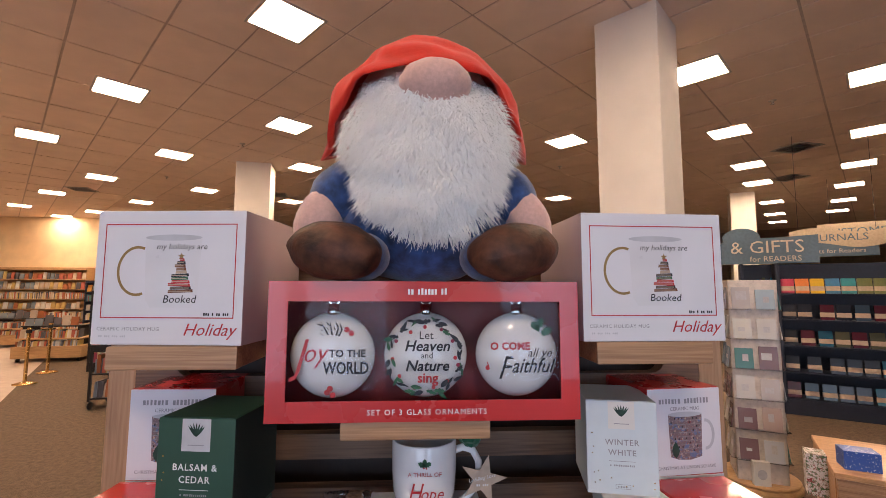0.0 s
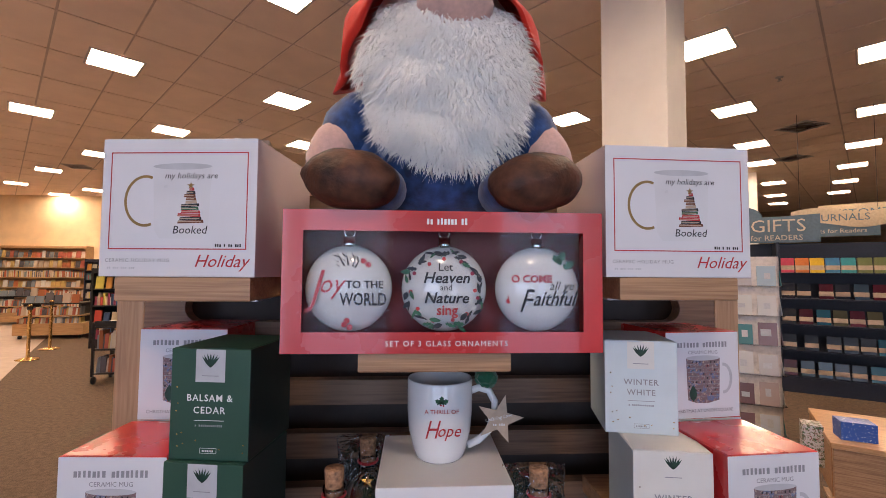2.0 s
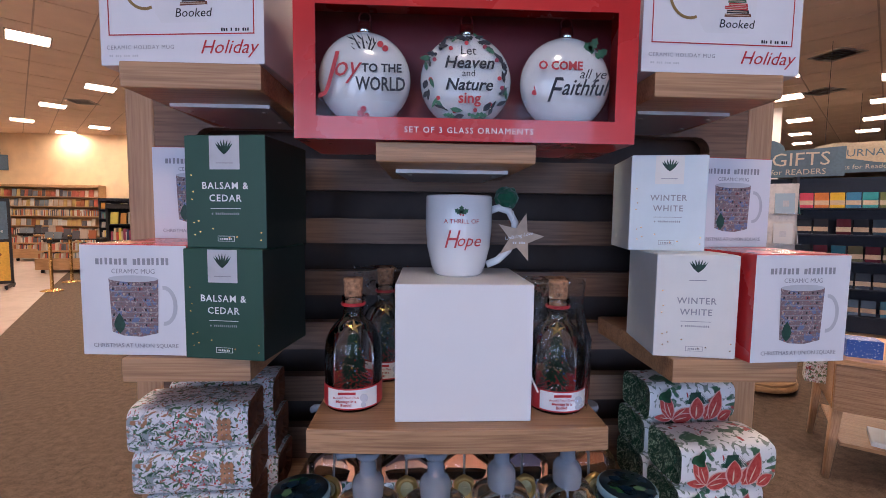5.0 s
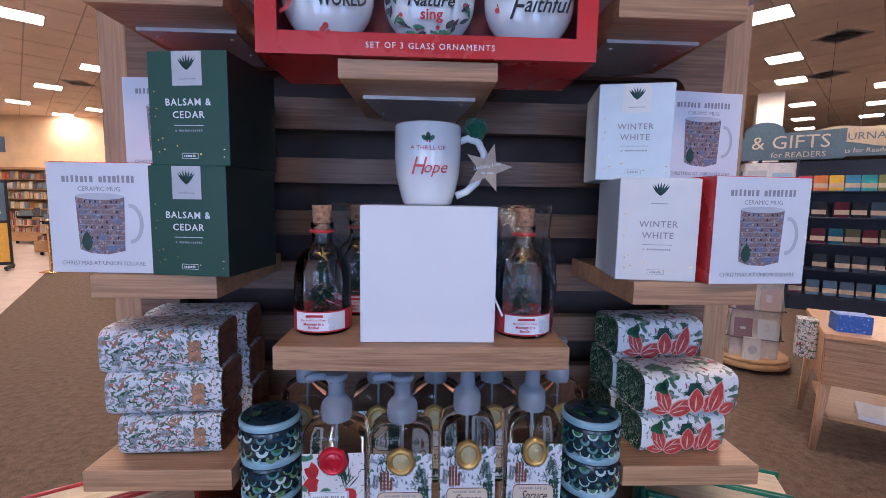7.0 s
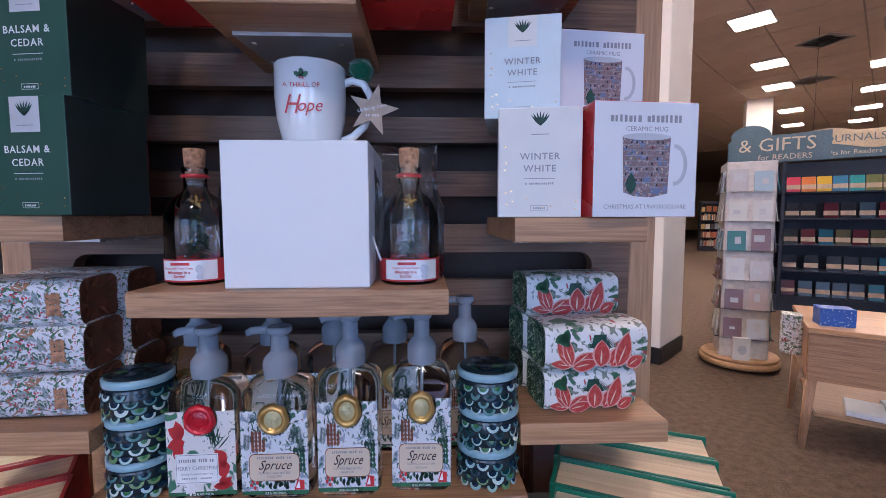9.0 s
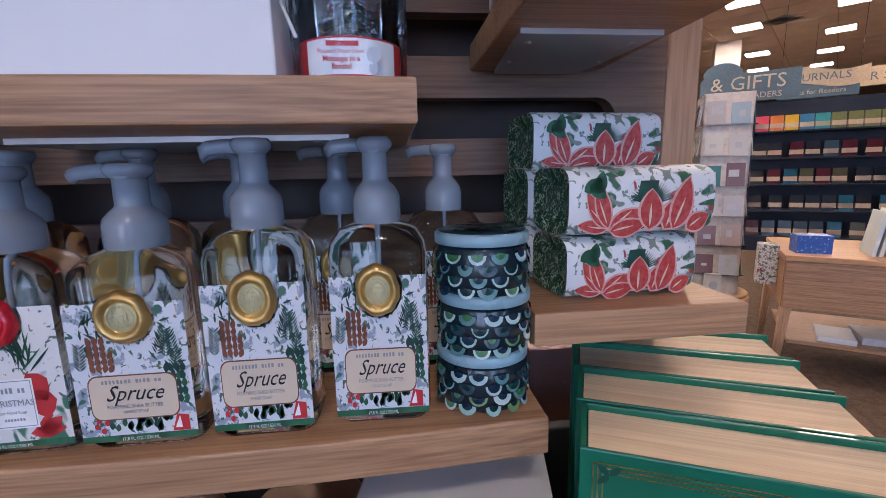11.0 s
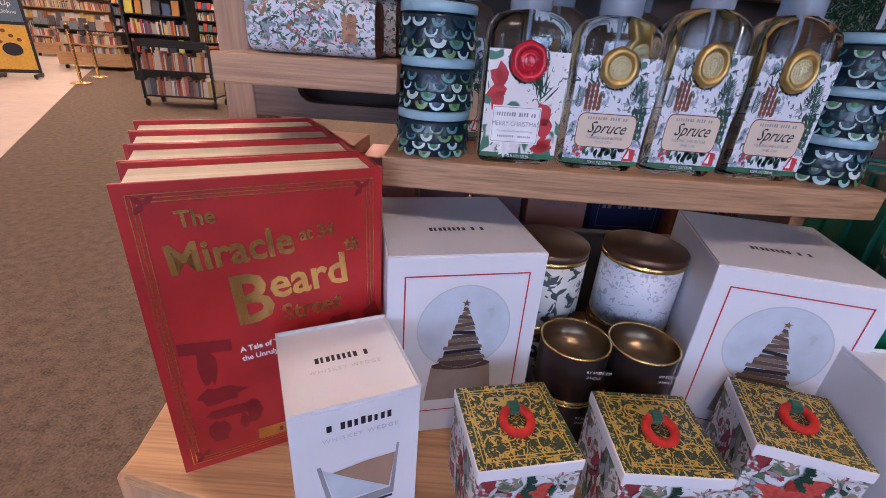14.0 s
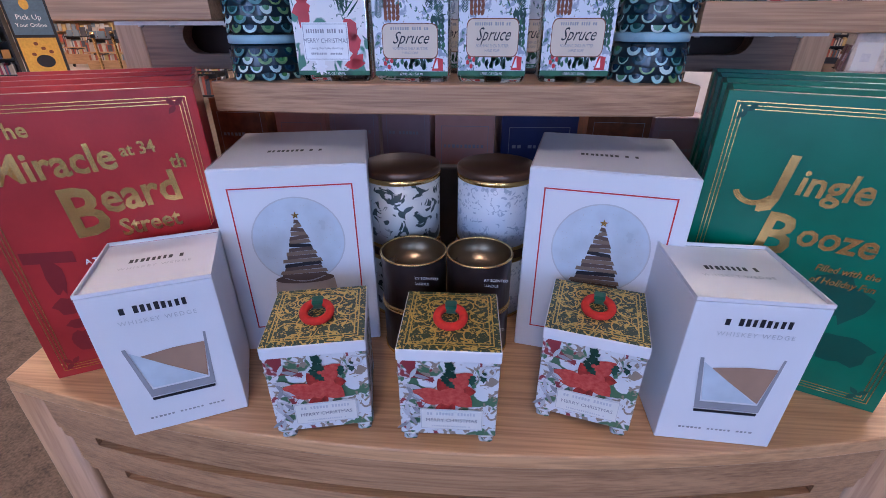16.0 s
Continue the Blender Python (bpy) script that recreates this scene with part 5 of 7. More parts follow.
    pump = part("pump", lathe([(0.0200, 0.121), (0.0205, 0.123), (0.0205, 0.135), (0.0190, 0.139), (0.0150, 0.143), (0.0115, 0.1455), (0.0110, 0.147), (0.0108, 0.162), (0.0125, 0.1635), (0, 0.165)], 28), PUMP, th, "frosted blue-grey foam pump")
    hd = loft([(rounded(0.022, 0.021, 0.009), 0.1620), (rounded(0.030, 0.026, 0.012), 0.1655), (rounded(0.031, 0.027, 0.012), 0.1680), (rounded(0.027, 0.023, 0.010), 0.1710)])
    part("pump_head", hd, PUMP, pump)
    part("nozzle", tube([(-0.004, 0, 0.1665), (-0.020, 0, 0.1670), (-0.034, 0, 0.1660), (-0.039, 0, 0.1635)], 0.0043, 12), PUMP, pump)
    part("dip_tube", lathe([(0.0022, 0.012), (0.0022, 0.121)], 8), PUMP, th)
    return th


def rounded2(u, v, w, h):
    return [(u + a, v + b) for a, b in rounded(w, h, 0.006, 4)]


SLIM = Matrix.Diagonal((0.91, 1, 1.08, 1))
SB = soap_bottle(pose(-0.103, 0.038, 1.0392, 0, 0, 2) @ SLIM, "xmas", "clear soap bottle with red wax seal and poinsettia label")
SP = soap_bottle(pose(-0.024, 0.036, 1.0392, 0, 0, 0) @ SLIM, "spruce", "clear soap bottle with gold seal and spruce label")
for x, y, r in ((0.054, 0.037, 0), (0.1345, 0.042, -2), (-0.062, 0.125, 4), (0.018, 0.125, -3), (0.098, 0.126, 0), (0.192, 0.128, 3), (-0.160, 0.128, -4)):
    copy_thing(SP, pose(x, y, 1.0392, 0, 0, r) @ SLIM)


def cone_tin(at):
    th = thing("candle_tin", "small round tin with blue-green pine cone scales", "candle tin", at, "pine cone tins")
    prof = [(0, 0), (0.030, 0), (0.0335, 0.004), (0.0345, 0.014), (0.0335, 0.030), (0.0325, 0.0315), (0, 0.0315)]
    part("tin", lathe(prof, 32), CONEDARK, th)
    vs, fs, ms = [], [], []
    rnd = random.Random(6)
    for row in range(4):
        z = 0.0275 - row * 0.0072
        n = 13
        for k in range(n):
            a = 2 * math.pi * (k + 0.5 * (row % 2)) / n + rnd.uniform(-0.04, 0.04)
            r = 0.0347 + 0.0004 * (3 - row) / 3
            hw = 0.0066 * rnd.uniform(0.85, 1.1)
            hi = rnd.uniform(-0.0012, 0.0022)
            mid = rnd.uniform(0.5, 0.8)
            # a dark fan, and a pale crescent along its lower edge
            for light in (0, 1):
                i = len(vs)
                for q in range(7):
                    b = math.pi * (1 + q / 6)
                    for k2 in ((mid, 1.0) if light else (0.0, mid)):
                        a2 = a + k2 * hw * math.cos(b) / r
                        lift = 0.0006 + 0.0012 * (0.6 if not light else k2) * (-math.sin(b))
                        vs.append(((r + lift) * math.cos(a2), (r + lift) * math.sin(a2), z + hi * (1 - k2) + k2 * 0.0058 * math.sin(b)))
                for q in range(6):
                    fs.append((i + 2 * q, i + 2 * q + 1, i + 2 * q + 3, i + 2 * q + 2))
                    ms.append(light)
    me = bpy.data.meshes.new("scale_relief")
    me.from_pydata(vs, [], fs)
    me.materials.append(SCALES), me.materials.append(SCALEP)
    me.polygons.foreach_set("material_index", ms)
    sc = new("scale_relief", me)
    sc.parent = th
    tagged(sc, "overlapping blue-green scales with pale rims", kind="stuff")
    part("lid", lathe([(0.0345, 0.0322), (0.0352, 0.0328), (0.0352, 0.0385), (0.0335, 0.0398), (0, 0.0398)], 32), CONELID, th, "pale blue lid")
    part("lid_top", lathe([(0.0325, 0.0399), (0.0322, 0.0404), (0, 0.0405)], 32), CONEDARK, th, "dark printed lid top")
    tp = bmesh.new()
    for k in range(14):
        a = rnd.uniform(0, 6.28)
        r = rnd.uniform(0.006, 0.028)
        i = [tp.verts.new((r * math.cos(a) + 0.008 * math.cos(a + b), r * math.sin(a) + 0.006 * math.sin(a + b), 0.0408 + 0.0002 * k)) for b in (0, 1.2, 2.4, 3.6, 4.8)]
        tp.faces.new(i)
    part("lid_print", tp, SCALES, th)
    return th


TALL = Matrix.Diagonal((1, 1, 1.06, 1))
CT = cone_tin(pose(-0.184, 0.044, 1.0392) @ TALL)
for x, y, ks in ((-0.184, 0.044, (1, 2)), (0.211, 0.046, (0, 1, 2))):
    for k in ks:
        copy_thing(CT, pose(x + 0.0015 * (k % 2), y, 1.0392 + 0.0437 * k, 0, 0, 40 * k + (90 if x > 0 else 0)) @ TALL)


def soap_roll(at, kind_of, label):
    """A wrapped soap: a six-sided paper roll with pleated ends."""
    th = thing("wrapped_soap", label, "soap", at, "wrapped soaps")
    ln, w, h = (0.106, 0.066, 0.046)
    n = 28
    rows = []
    bm = bmesh.new()
    sec = [(w / 2 * math.copysign(abs(math.cos(a)) ** 0.45, math.cos(a)), h / 2 + h / 2 * math.copysign(abs(math.sin(a)) ** 0.45, math.sin(a))) for a in [2 * math.pi * i / n for i in range(n)]]
    for x in (-ln / 2, -ln / 2 + 0.003, 0, ln / 2 - 0.003, ln / 2):
        k = 0.97 if abs(x) > ln / 2 - 0.001 else 1
        rows.append([bm.verts.new((x, y * k, h / 2 + (z - h / 2) * k)) for y, z in sec])
    for a, b in zip(rows, rows[1:]):
        for i in range(n):
            bm.faces.new((a[i], a[(i + 1) % n], b[(i + 1) % n], b[i])).smooth = True
    bmesh.ops.recalc_face_normals(bm, faces=bm.faces[:])
    part("wrapper", bm, ROLL_W if kind_of == "wood" else ROLL_X, th, "printed paper wrapper")
    for s in (-1, 1):
        e = bmesh.new()
        rim = [e.verts.new((s * ln / 2, y * 0.97, h / 2 + (z - h / 2) * 0.97)) for y, z in sec]
        mid = [e.verts.new((s * (ln / 2 - 0.006 + 0.003 * (i % 2)), y * 0.45, h / 2 + (z - h / 2) * 0.45)) for i, (y, z) in enumerate(sec)]
        for i in range(n):
            e.faces.new((rim[i], rim[(i + 1) % n], mid[(i + 1) % n], mid[i]))
        e.faces.new(mid)
        bmesh.ops.recalc_face_normals(e, faces=e.faces[:])
        en = part("pleated_end", e, RUST if kind_of == "wood" else SCROLL, th, "pleated paper end")
        part("sticker", lathe([(0, 0.001), (0.0095, 0.0008), (0.010, 0)], 20), DLEAF if kind_of == "wood" else CREAM, en, "round paper sticker", at=pose(s * (ln / 2 - 0.004), 0, h / 2, 0, 90 * s, 0))
    fr = bmesh.new()
    yf = -w / 2 - 0.0006
    if kind_of == "wood":
        rnd = random.Random(9)
        for i in range(60):
            leaf(fr, rnd.uniform(-0.044, 0.042), rnd.uniform(0.010, 0.034), rnd.uniform(0.004, 0.009), 0.0016, rnd.uniform(0, 180), yf, rnd.choice((0, 0, 1, 4)))
        for i in range(22):
            oval(fr, rnd.uniform(-0.02, 0.035), rnd.uniform(0.012, 0.034), 0.0010, 0.0010, yf - 0.0002, 2, 6)
        for k in range(4):
            for j in range(3):
                leaf(fr, 0.032 + (j - 1) * 0.004, 0.012 + 0.005 * k, 0.007, 0.005, 90, yf - 0.0003, 3)
        rect(fr, -0.030, 0.018, 0.0385, 0.0435, yf + 0.0105, 5)
    else:
        # lily petals, each with a pale edge, grey-green needles and holly
        for i in range(22):
            leaf(fr, 0.004, 0.020, 0.017, 0.0012, 15 + 7 * i, yf + 0.0002, 1)
        flat(fr, [(-0.006, 0.026), (0.008, 0.024), (0.009, 0.036), (-0.004, 0.036)], yf + 0.0001, 1)
        k = 0
        for u, v, l2, wd, ang, bend in ((-0.026, 0.005, 0.022, 0.010, 165, 0.1), (-0.026, 0.005, 0.029, 0.011, 128, -0.1), (-0.026, 0.005, 0.033, 0.012, 105, 0.0), (-0.026, 0.004, 0.034, 0.016, 34, -0.25), (-0.026, 0.004, 0.028, 0.013, 5, 0.1), (0.014, 0.003, 0.026, 0.018, 60, 0.0), (0.003, 0.003, 0.028, 0.020, 82, 0.1), (0.020, 0.003, 0.037, 0.018, 62, 0.18), (0.030, 0.003, 0.020, 0.014, 30, 0.0)):
            petal(fr, u, v, l2, wd, ang, yf - 0.0001 * k, 6, bend)
            petal(fr, u + 0.0012 * math.cos(radians(ang)), v + 0.0012 * math.sin(radians(ang)), l2 * 0.93, wd * 0.80, ang, yf - 0.0001 * k - 0.00006, 7, bend)
            leaf(fr, u + 0.003 * math.cos(radians(ang)), v + 0.003 * math.sin(radians(ang)), l2 * 0.55, wd * 0.10, ang + 6, yf - 0.0001 * k - 0.00008, 5)
            k += 1
        for u, v, ang in ((-0.044, 0.030, 30), (-0.040, 0.035, -40), (-0.034, 0.028, 80)):
            petal(fr, u, v, 0.015, 0.009, ang, yf - 0.0010, 0)
        flat(fr, [(-0.018, 0.0375), (0.026, 0.0375), (0.026, 0.0440), (-0.018, 0.0440)], yf + 0.0095, 5)
    fp = part("front_print", fr, [LEAF, DLEAF, REDINK, CORK, GREY, PLAQUE, PINK, PETAL], th)
    if kind_of != "wood":
        text("MERRY CHRISTMAS", 0.0042, 0.004, 0.0405, GREY, fp, y=yf + 0.0088)
        b4 = bmesh.new()
        bars(b4, 0.004, 0.0383, 0.036, 0.0013, 20, yf + 0.0088, 0, 3)
        part("small_print", b4, GREY, fp)
    return th


PLUMP = Matrix.Diagonal((1.10, 1.06, 1.10, 1))
RW = soap_roll(pose(-0.301, 0.070, 1.1202, 0, 0, 2) @ PLUMP, "wood", "woodland-print wrapped soap with rust pleated ends")
for k in range(3):
    for row in range(2):
        if k or row:
            copy_thing(RW, pose(-0.301 - 0.004 * k + 0.004 * row, 0.070 + 0.072 * row, 1.1202 + 0.0512 * k, 0, 0, 2 + 2 * k) @ PLUMP)
RX = soap_roll(pose(0.336, 0.090, 1.1092, 0, 0, 5) @ PLUMP, "lily", "red lily print wrapped soap with green scrolled ends")
for k, dx, dy, r in ((1, 0.006, 0.0, 1), (1, -0.004, 0.072, 1), (0, -0.004, 0.072, 1), (2, 0.0, 0.070, 1)):
    copy_thing(RX, pose(0.336 + dx, 0.090 + dy, 1.1092 + 0.0512 * k, 0, 0, r + 3) @ PLUMP)

# ---- table top goods ----


def big_book(at, cover, mark, title, label, thick=0.060):
    """A thick boxed book standing upright, its pages seen from above."""
    th = thing("book", label, "book", at, "standing books")
    w, h = 0.194, 0.285
    bm = bmesh.new()
    add_box(bm, -w / 2, w / 2, 0, 0.003, 0, h, 0.0008)
    add_box(bm, -w / 2, w / 2, thick - 0.003, thick, 0, h, 0.0008)
    sx = w / 2 if cover is COVER_R else -w / 2
    add_box(bm, min(sx, sx - math.copysign(0.004, sx)), max(sx, sx - math.copysign(0.004, sx)), 0.003, thick - 0.003, 0, h)
    part("cover", bm, cover, th)
    part("page_block", box(-w / 2 + 0.005, w / 2 - 0.005, 0.0031, thick - 0.0031, 0.004, h - 0.005), PAGES, th, "cream page block")
    if title:
        d = bmesh.new()
        for ins in (0.008, 0.011, 0.014):
            outline(d, -w / 2 + ins, w / 2 - ins, ins, h - ins, 0.0007, mi=0)
        for su in (-1, 1):
            for v0, a0 in ((0.016, 0), (h - 0.016, 0)):
                for k in range(3):
                    leaf(d, su * (w / 2 - 0.018), v0, 0.010, 0.005, 45 + 90 * k, mi=1)
        rnd = random.Random(12)
        if cover is COVER_R:
            # dark engraved scene: rocks, pine and figures of beasts as plain shapes
            for u, v, ru, rv in ((-0.062, 0.118, 0.010, 0.026), (-0.055, 0.085, 0.022, 0.012), (-0.050, 0.062, 0.030, 0.007), (0.052, 0.125, 0.020, 0.026), (0.086, 0.135, 0.010, 0.020), (-0.030, 0.055, 0.008, 0.016), (0.012, 0.072, 0.007, 0.014), (0.020, 0.050, 0.010, 0.010), (-0.062, 0.040, 0.010, 0.016), (-0.040, 0.046, 0.006, 0.010), (0.03, 0.09, 0.006, 0.012)):
                flat(d, [(u + ru * math.cos(2 * math.pi * i / 14) * rnd.uniform(0.6, 1.1), v + rv * math.sin(2 * math.pi * i / 14) * rnd.uniform(0.6, 1.1)) for i in range(14)], -0.0005, 1)
            flat(d, [(-0.080, 0.135), (-0.040, 0.130), (-0.040, 0.142), (-0.080, 0.147)], -0.0006, 1)
            rect(d, -0.030, 0.090, 0.016, 0.030, -0.0005, 0)
            bars(d, 0.03, 0.020, 0.08, 0.006, 14, -0.0007, 1, 4)
        else:
            for u, v, ru, rv in ((0.03, 0.11, 0.035, 0.03), (-0.03, 0.09, 0.025, 0.04), (0.05, 0.06, 0.03, 0.02), (-0.05, 0.05, 0.02, 0.02)):
                flat(d, [(u + ru * math.cos(2 * math.pi * i / 14) * rnd.uniform(0.5, 1.1), v + rv * math.sin(2 * math.pi * i / 14) * rnd.uniform(0.5, 1.1)) for i in range(14)], -0.0005, 1)
            ring(d, -0.055, 0.205, 0.018, 0.018, 0.005, -0.0006, 0, 16, 200, 330)
        part("cover_print", d, [GOLD, mark], th, "gold ruled border and dark engraving")
        if cover is COVER_G:
            side = pose(-w / 2 - 0.0003, thick / 2, 0, 0, 0, -90)
            for wd, v in (("VOL", 0.222), ("II", 0.204)):
                text(wd, 0.013, 0, v, PLAQUE, th, at=side)
        for wd, size, u, v, m, shr, turn in title:
            text(wd, size * 0.86, u * 0.78, v - 0.012, m, th, shear=shr, bold=size * 0.02, turn=turn, stretch=0.88)
    return th


def book_row(x, y, turn, cover, mark, title, name_, step):
    base = pose(x, y, TABLE + 0.0005, 0, 0, turn)
    big_book(base, cover, mark, title, name_)
    proto = big_book(base @ pose(step, 0.0625, 0), cover, mark, None, name_ + " in a row")
    for k in (2, 3):
        copy_thing(proto, base @ pose(step * k, 0.0625 * k, 0, 0, 0, 0.6 * k))


ANT = GOLD
book_row(-0.308, -0.084, 28, COVER_R, DKCOVER, [("The", 0.022, -0.062, 0.262, ANT, 0, 3), ("Miracle", 0.042, -0.034, 0.226, ANT, 0, 4), ("at 34", 0.019, 0.050, 0.240, ANT, 0, 4), ("th", 0.022, 0.088, 0.224, ANT, 0, 0), ("B", 0.078, -0.022, 0.168, ANT, 0, 4), ("eard", 0.050, 0.040, 0.190, ANT, 0, 5), ("Street", 0.028, 0.040, 0.164, ANT, 0, 4), ("A Tale of Taming", 0.0092, -0.012, 0.139, WHITEINK, 0, 3), ("the Unruly Beast", 0.0092, -0.012, 0.129, WHITEINK, 0, 3)], "thick red hardback with gold blackletter title", -0.003)
book_row(0.346, -0.074, -25, COVER_G, DKGREENC, [("J", 0.066, -0.050, 0.208, ANT, 0.1, -2), ("ingle", 0.038, -0.001, 0.214, ANT, 0.1, -2), ("B", 0.066, -0.040, 0.156, ANT, 0.1, -2), ("ooze", 0.038, 0.019, 0.168, ANT, 0.1, -2), ("Filled with the", 0.0105, 0.040, 0.148, ANT, 0.2, 0), ("of Holiday Fun", 0.0105, 0.040, 0.136, ANT, 0.2, 0)], "thick green hardback with gold blackletter title", -0.004)


def globe_carton(at):
    th = thing("globe_carton", "white snow globe carton with red line border", "gift box", at, "snow globe cartons")
    w, d, h = 0.151, 0.160, 0.214
    carton(th, w, d, h, WHITE, WHITE, WHITE, bevel=0.0014)
    bm = bmesh.new()
    outline(bm, -0.060, 0.060, 0.030, 0.195, 0.0014, mi=0)
    flat(bm, [(-0.036, 0.045), (0.036, 0.045), (0.031, 0.088), (-0.031, 0.088)], -0.0004, 1)
    oval(bm, 0, 0.135, 0.047, 0.049, -0.0005, 2, 40)
    ring(bm, 0, 0.135, 0.047, 0.049, 0.0014, -0.0006, 3, 40)
    oval(bm, 0, 0.090, 0.031, 0.006, -0.0006, 4)
    cols = [4, 5, 4, 6, 5, 4, 5, 4, 6, 5, 4, 5]
    rnd = random.Random(3)
    for i in range(15):
        hw = (0.027 - 0.00165 * i) * rnd.uniform(0.86, 1.08)
        z = 0.092 + i * 0.0045
        tl = rnd.uniform(-0.0012, 0.0012)
        flat(bm, [(-hw + rnd.uniform(0, 0.002), z - tl), (hw, z + tl), (hw - 0.002, z + 0.0044 + tl), (-hw + 0.002, z + 0.0043 - tl)], -0.0008, cols[i % 12])
    star = [((0.0044 if k % 2 == 0 else 0.0018) * math.sin(k * math.pi / 5), 0.164 + (0.0044 if k % 2 == 0 else 0.0018) * math.cos(k * math.pi / 5)) for k in range(10)]
    flat(bm, star, -0.0009, 7)
    for i in range(60):
        a, r = rnd.uniform(0, 6.28), 0.044 * math.sqrt(rnd.random())
        oval(bm, r * math.cos(a), 0.135 + r * math.sin(a), 0.0005, 0.0005, -0.0007, 3, 5)
    part("front_print", bm, [REDINK, mat("globe_base_print", (0.36, 0.29, 0.25), 0.4), mat("globe_print", (0.56, 0.62, 0.70), 0.3), LGREY, mat("book_brown_print", (0.11, 0.07, 0.055), 0.5), mat("book_tan_print", (0.20, 0.14, 0.10), 0.5), INK, GOLD], th, "printed snow globe with a tree of books")
    tb = bmesh.new()
    bars(tb, 0, 0, 0.058, 0.009, 12, 0, 0, 6)
    part("brand_mark", tb, INK, th, at=pose(0, 0.055, h + 0.001, -90, 0, 0))
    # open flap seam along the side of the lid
    part("flap", box(-w / 2 + 0.001, -w / 2 + 0.0016, 0.004, d - 0.004, h - 0.02, h + 0.001), WHITE_SHADED, th)
    return th


globe_carton(pose(-0.139, -0.052, TABLE + 0.0005, 0, 0, 13))
globe_carton(pose(0.168, -0.050, TABLE + 0.0005, 0, 0, -12))


def tumbler_carton(at, label):
    th = thing("tumbler_carton", label, "gift box", at, "tumbler cartons")
    w, d, h = 0.097, 0.098, 0.148
    carton(th, w, d, h, WHITE, WHITE, WHITE)
    rim = bmesh.new()
    for a, b, c, e in ((-w / 2, w / 2, 0, 0.0015), (-w / 2, w / 2, d - 0.0015, d), (-w / 2, -w / 2 + 0.0015, 0.0015, d - 0.0015), (w / 2 - 0.0015, w / 2, 0.0015, d - 0.0015)):
        add_box(rim, a, b, c, e, h + 0.0007, h + 0.004)
    part("lid_rim", rim, WHITE, th, "raised carton rim")
    bm = bmesh.new()
    bars(bm, 0.002, 0.128, 0.050, 0.0075, 10, mi=0, seed=2)
    # printed glass with a slanted wedge of ice
    flat(bm, [(-0.032, 0.095), (-0.024, 0.040), (0.028, 0.040), (0.032, 0.098), (0.030, 0.098), (0.025, 0.048), (-0.021, 0.048), (-0.029, 0.095)], -0.0005, 1)
    flat(bm, [(-0.028, 0.091), (-0.020, 0.050), (0.022, 0.050)], -0.0006, 2)
    flat(bm, [(-0.022, 0.085), (0.024, 0.050), (0.029, 0.088), (0.005, 0.088)], -0.0005, 3)
    flat(bm, [(-0.0235, 0.036), (0.027, 0.036), (0.0272, 0.039), (-0.0238, 0.039)], -0.0006, 0)
    bars(bm, 0, 0.015, 0.062, 0.0022, 18, mi=1, seed=12)
    part("front_print", bm, [INK, GREY, mat("ice_print", (0.55, 0.62, 0.70), 0.3), mat("whiskey_print", (0.36, 0.23, 0.16), 0.3)], th, "printed whiskey glass with an ice wedge")
    text("WHISKEY WEDGE", 0.0058, 0.002, 0.118, LGREY, th, spacing=1.3)
    tb = bmesh.new()
    bars(tb, 0, 0, 0.044, 0.0075, 10, 0, 0, 6)
    tp = part("brand_mark", tb, INK, th, at=pose(0, d * 0.52, h + 0.0010, -90, 0, 0))
    text("WHISKEY WEDGE", 0.0058, 0, d * 0.40, LGREY, th, spacing=1.3, at=pose(0, 0, h + 0.0004, -90, 0, 0))
    return th


tumbler_carton(pose(-0.2180, -0.172, TABLE + 0.0005, 0, 0, 25), "white whiskey glass carton beside the red book")
tumbler_carton(pose(0.2610, -0.160, TABLE + 0.0005, 0, 0, -3), "white whiskey glass carton beside the green book")


def candle_can(at, r, h, body, lid, label, opened=False):
    th = thing("candle_tin", label, "candle tin", at, "large candle tins")
    if opened:
        prof = [(0, 0), (r, 0), (r, h - 0.002), (r + 0.0006, h), (r - 0.0014, h), (r - 0.002, h - 0.004), (r - 0.002, 0.004), (0, 0.004)]
        part("tin", lathe(prof[:3], 40), body, th)
        part("inside", lathe([(r - 0.0005, h - 0.001), (r - 0.001, h * 0.55), (0, h * 0.53)], 40), TININ, th, "pale metal inside")
        part("rim", lathe([(r, h - 0.002), (r + 0.0012, h - 0.001), (r + 0.0008, h + 0.0006), (r - 0.001, h)], 40), GOLD, th, "gold rim")
        part("base_rim", lathe([(r, 0.0), (r + 0.001, 0.001), (r + 0.001, 0.003), (r, 0.004)], 40), GOLD, th)
        text("LUXURY SCENTED", 0.0042, 0.012, h * 0.72, WHITEINK, th, y=-r * 0.985)
        text("CANDLE", 0.0042, 0.012, h * 0.61, WHITEINK, th, y=-r * 0.985)
    else:
        part("tin", lathe([(0, 0), (r, 0), (r, h), (0, h)], 40), body, th, "leaf-printed tin wall")
        part("base_rim", lathe([(r, 0.0), (r + 0.001, 0.001), (r + 0.001, 0.004), (r, 0.005)], 40), GOLD, th)
        part("rim", lathe([(r, h - 0.004), (r + 0.0012, h - 0.003), (r + 0.0012, h + 0.001), (r, h + 0.002)], 40), GOLD, th, "gold rim")
        part("lid", lathe([(r + 0.0006, h + 0.002), (r + 0.001, h + 0.003), (r + 0.001, h + 0.009), (r - 0.001, h + 0.011), (0, h + 0.0115)], 40), lid, th, "dark bronze lid")
    return th


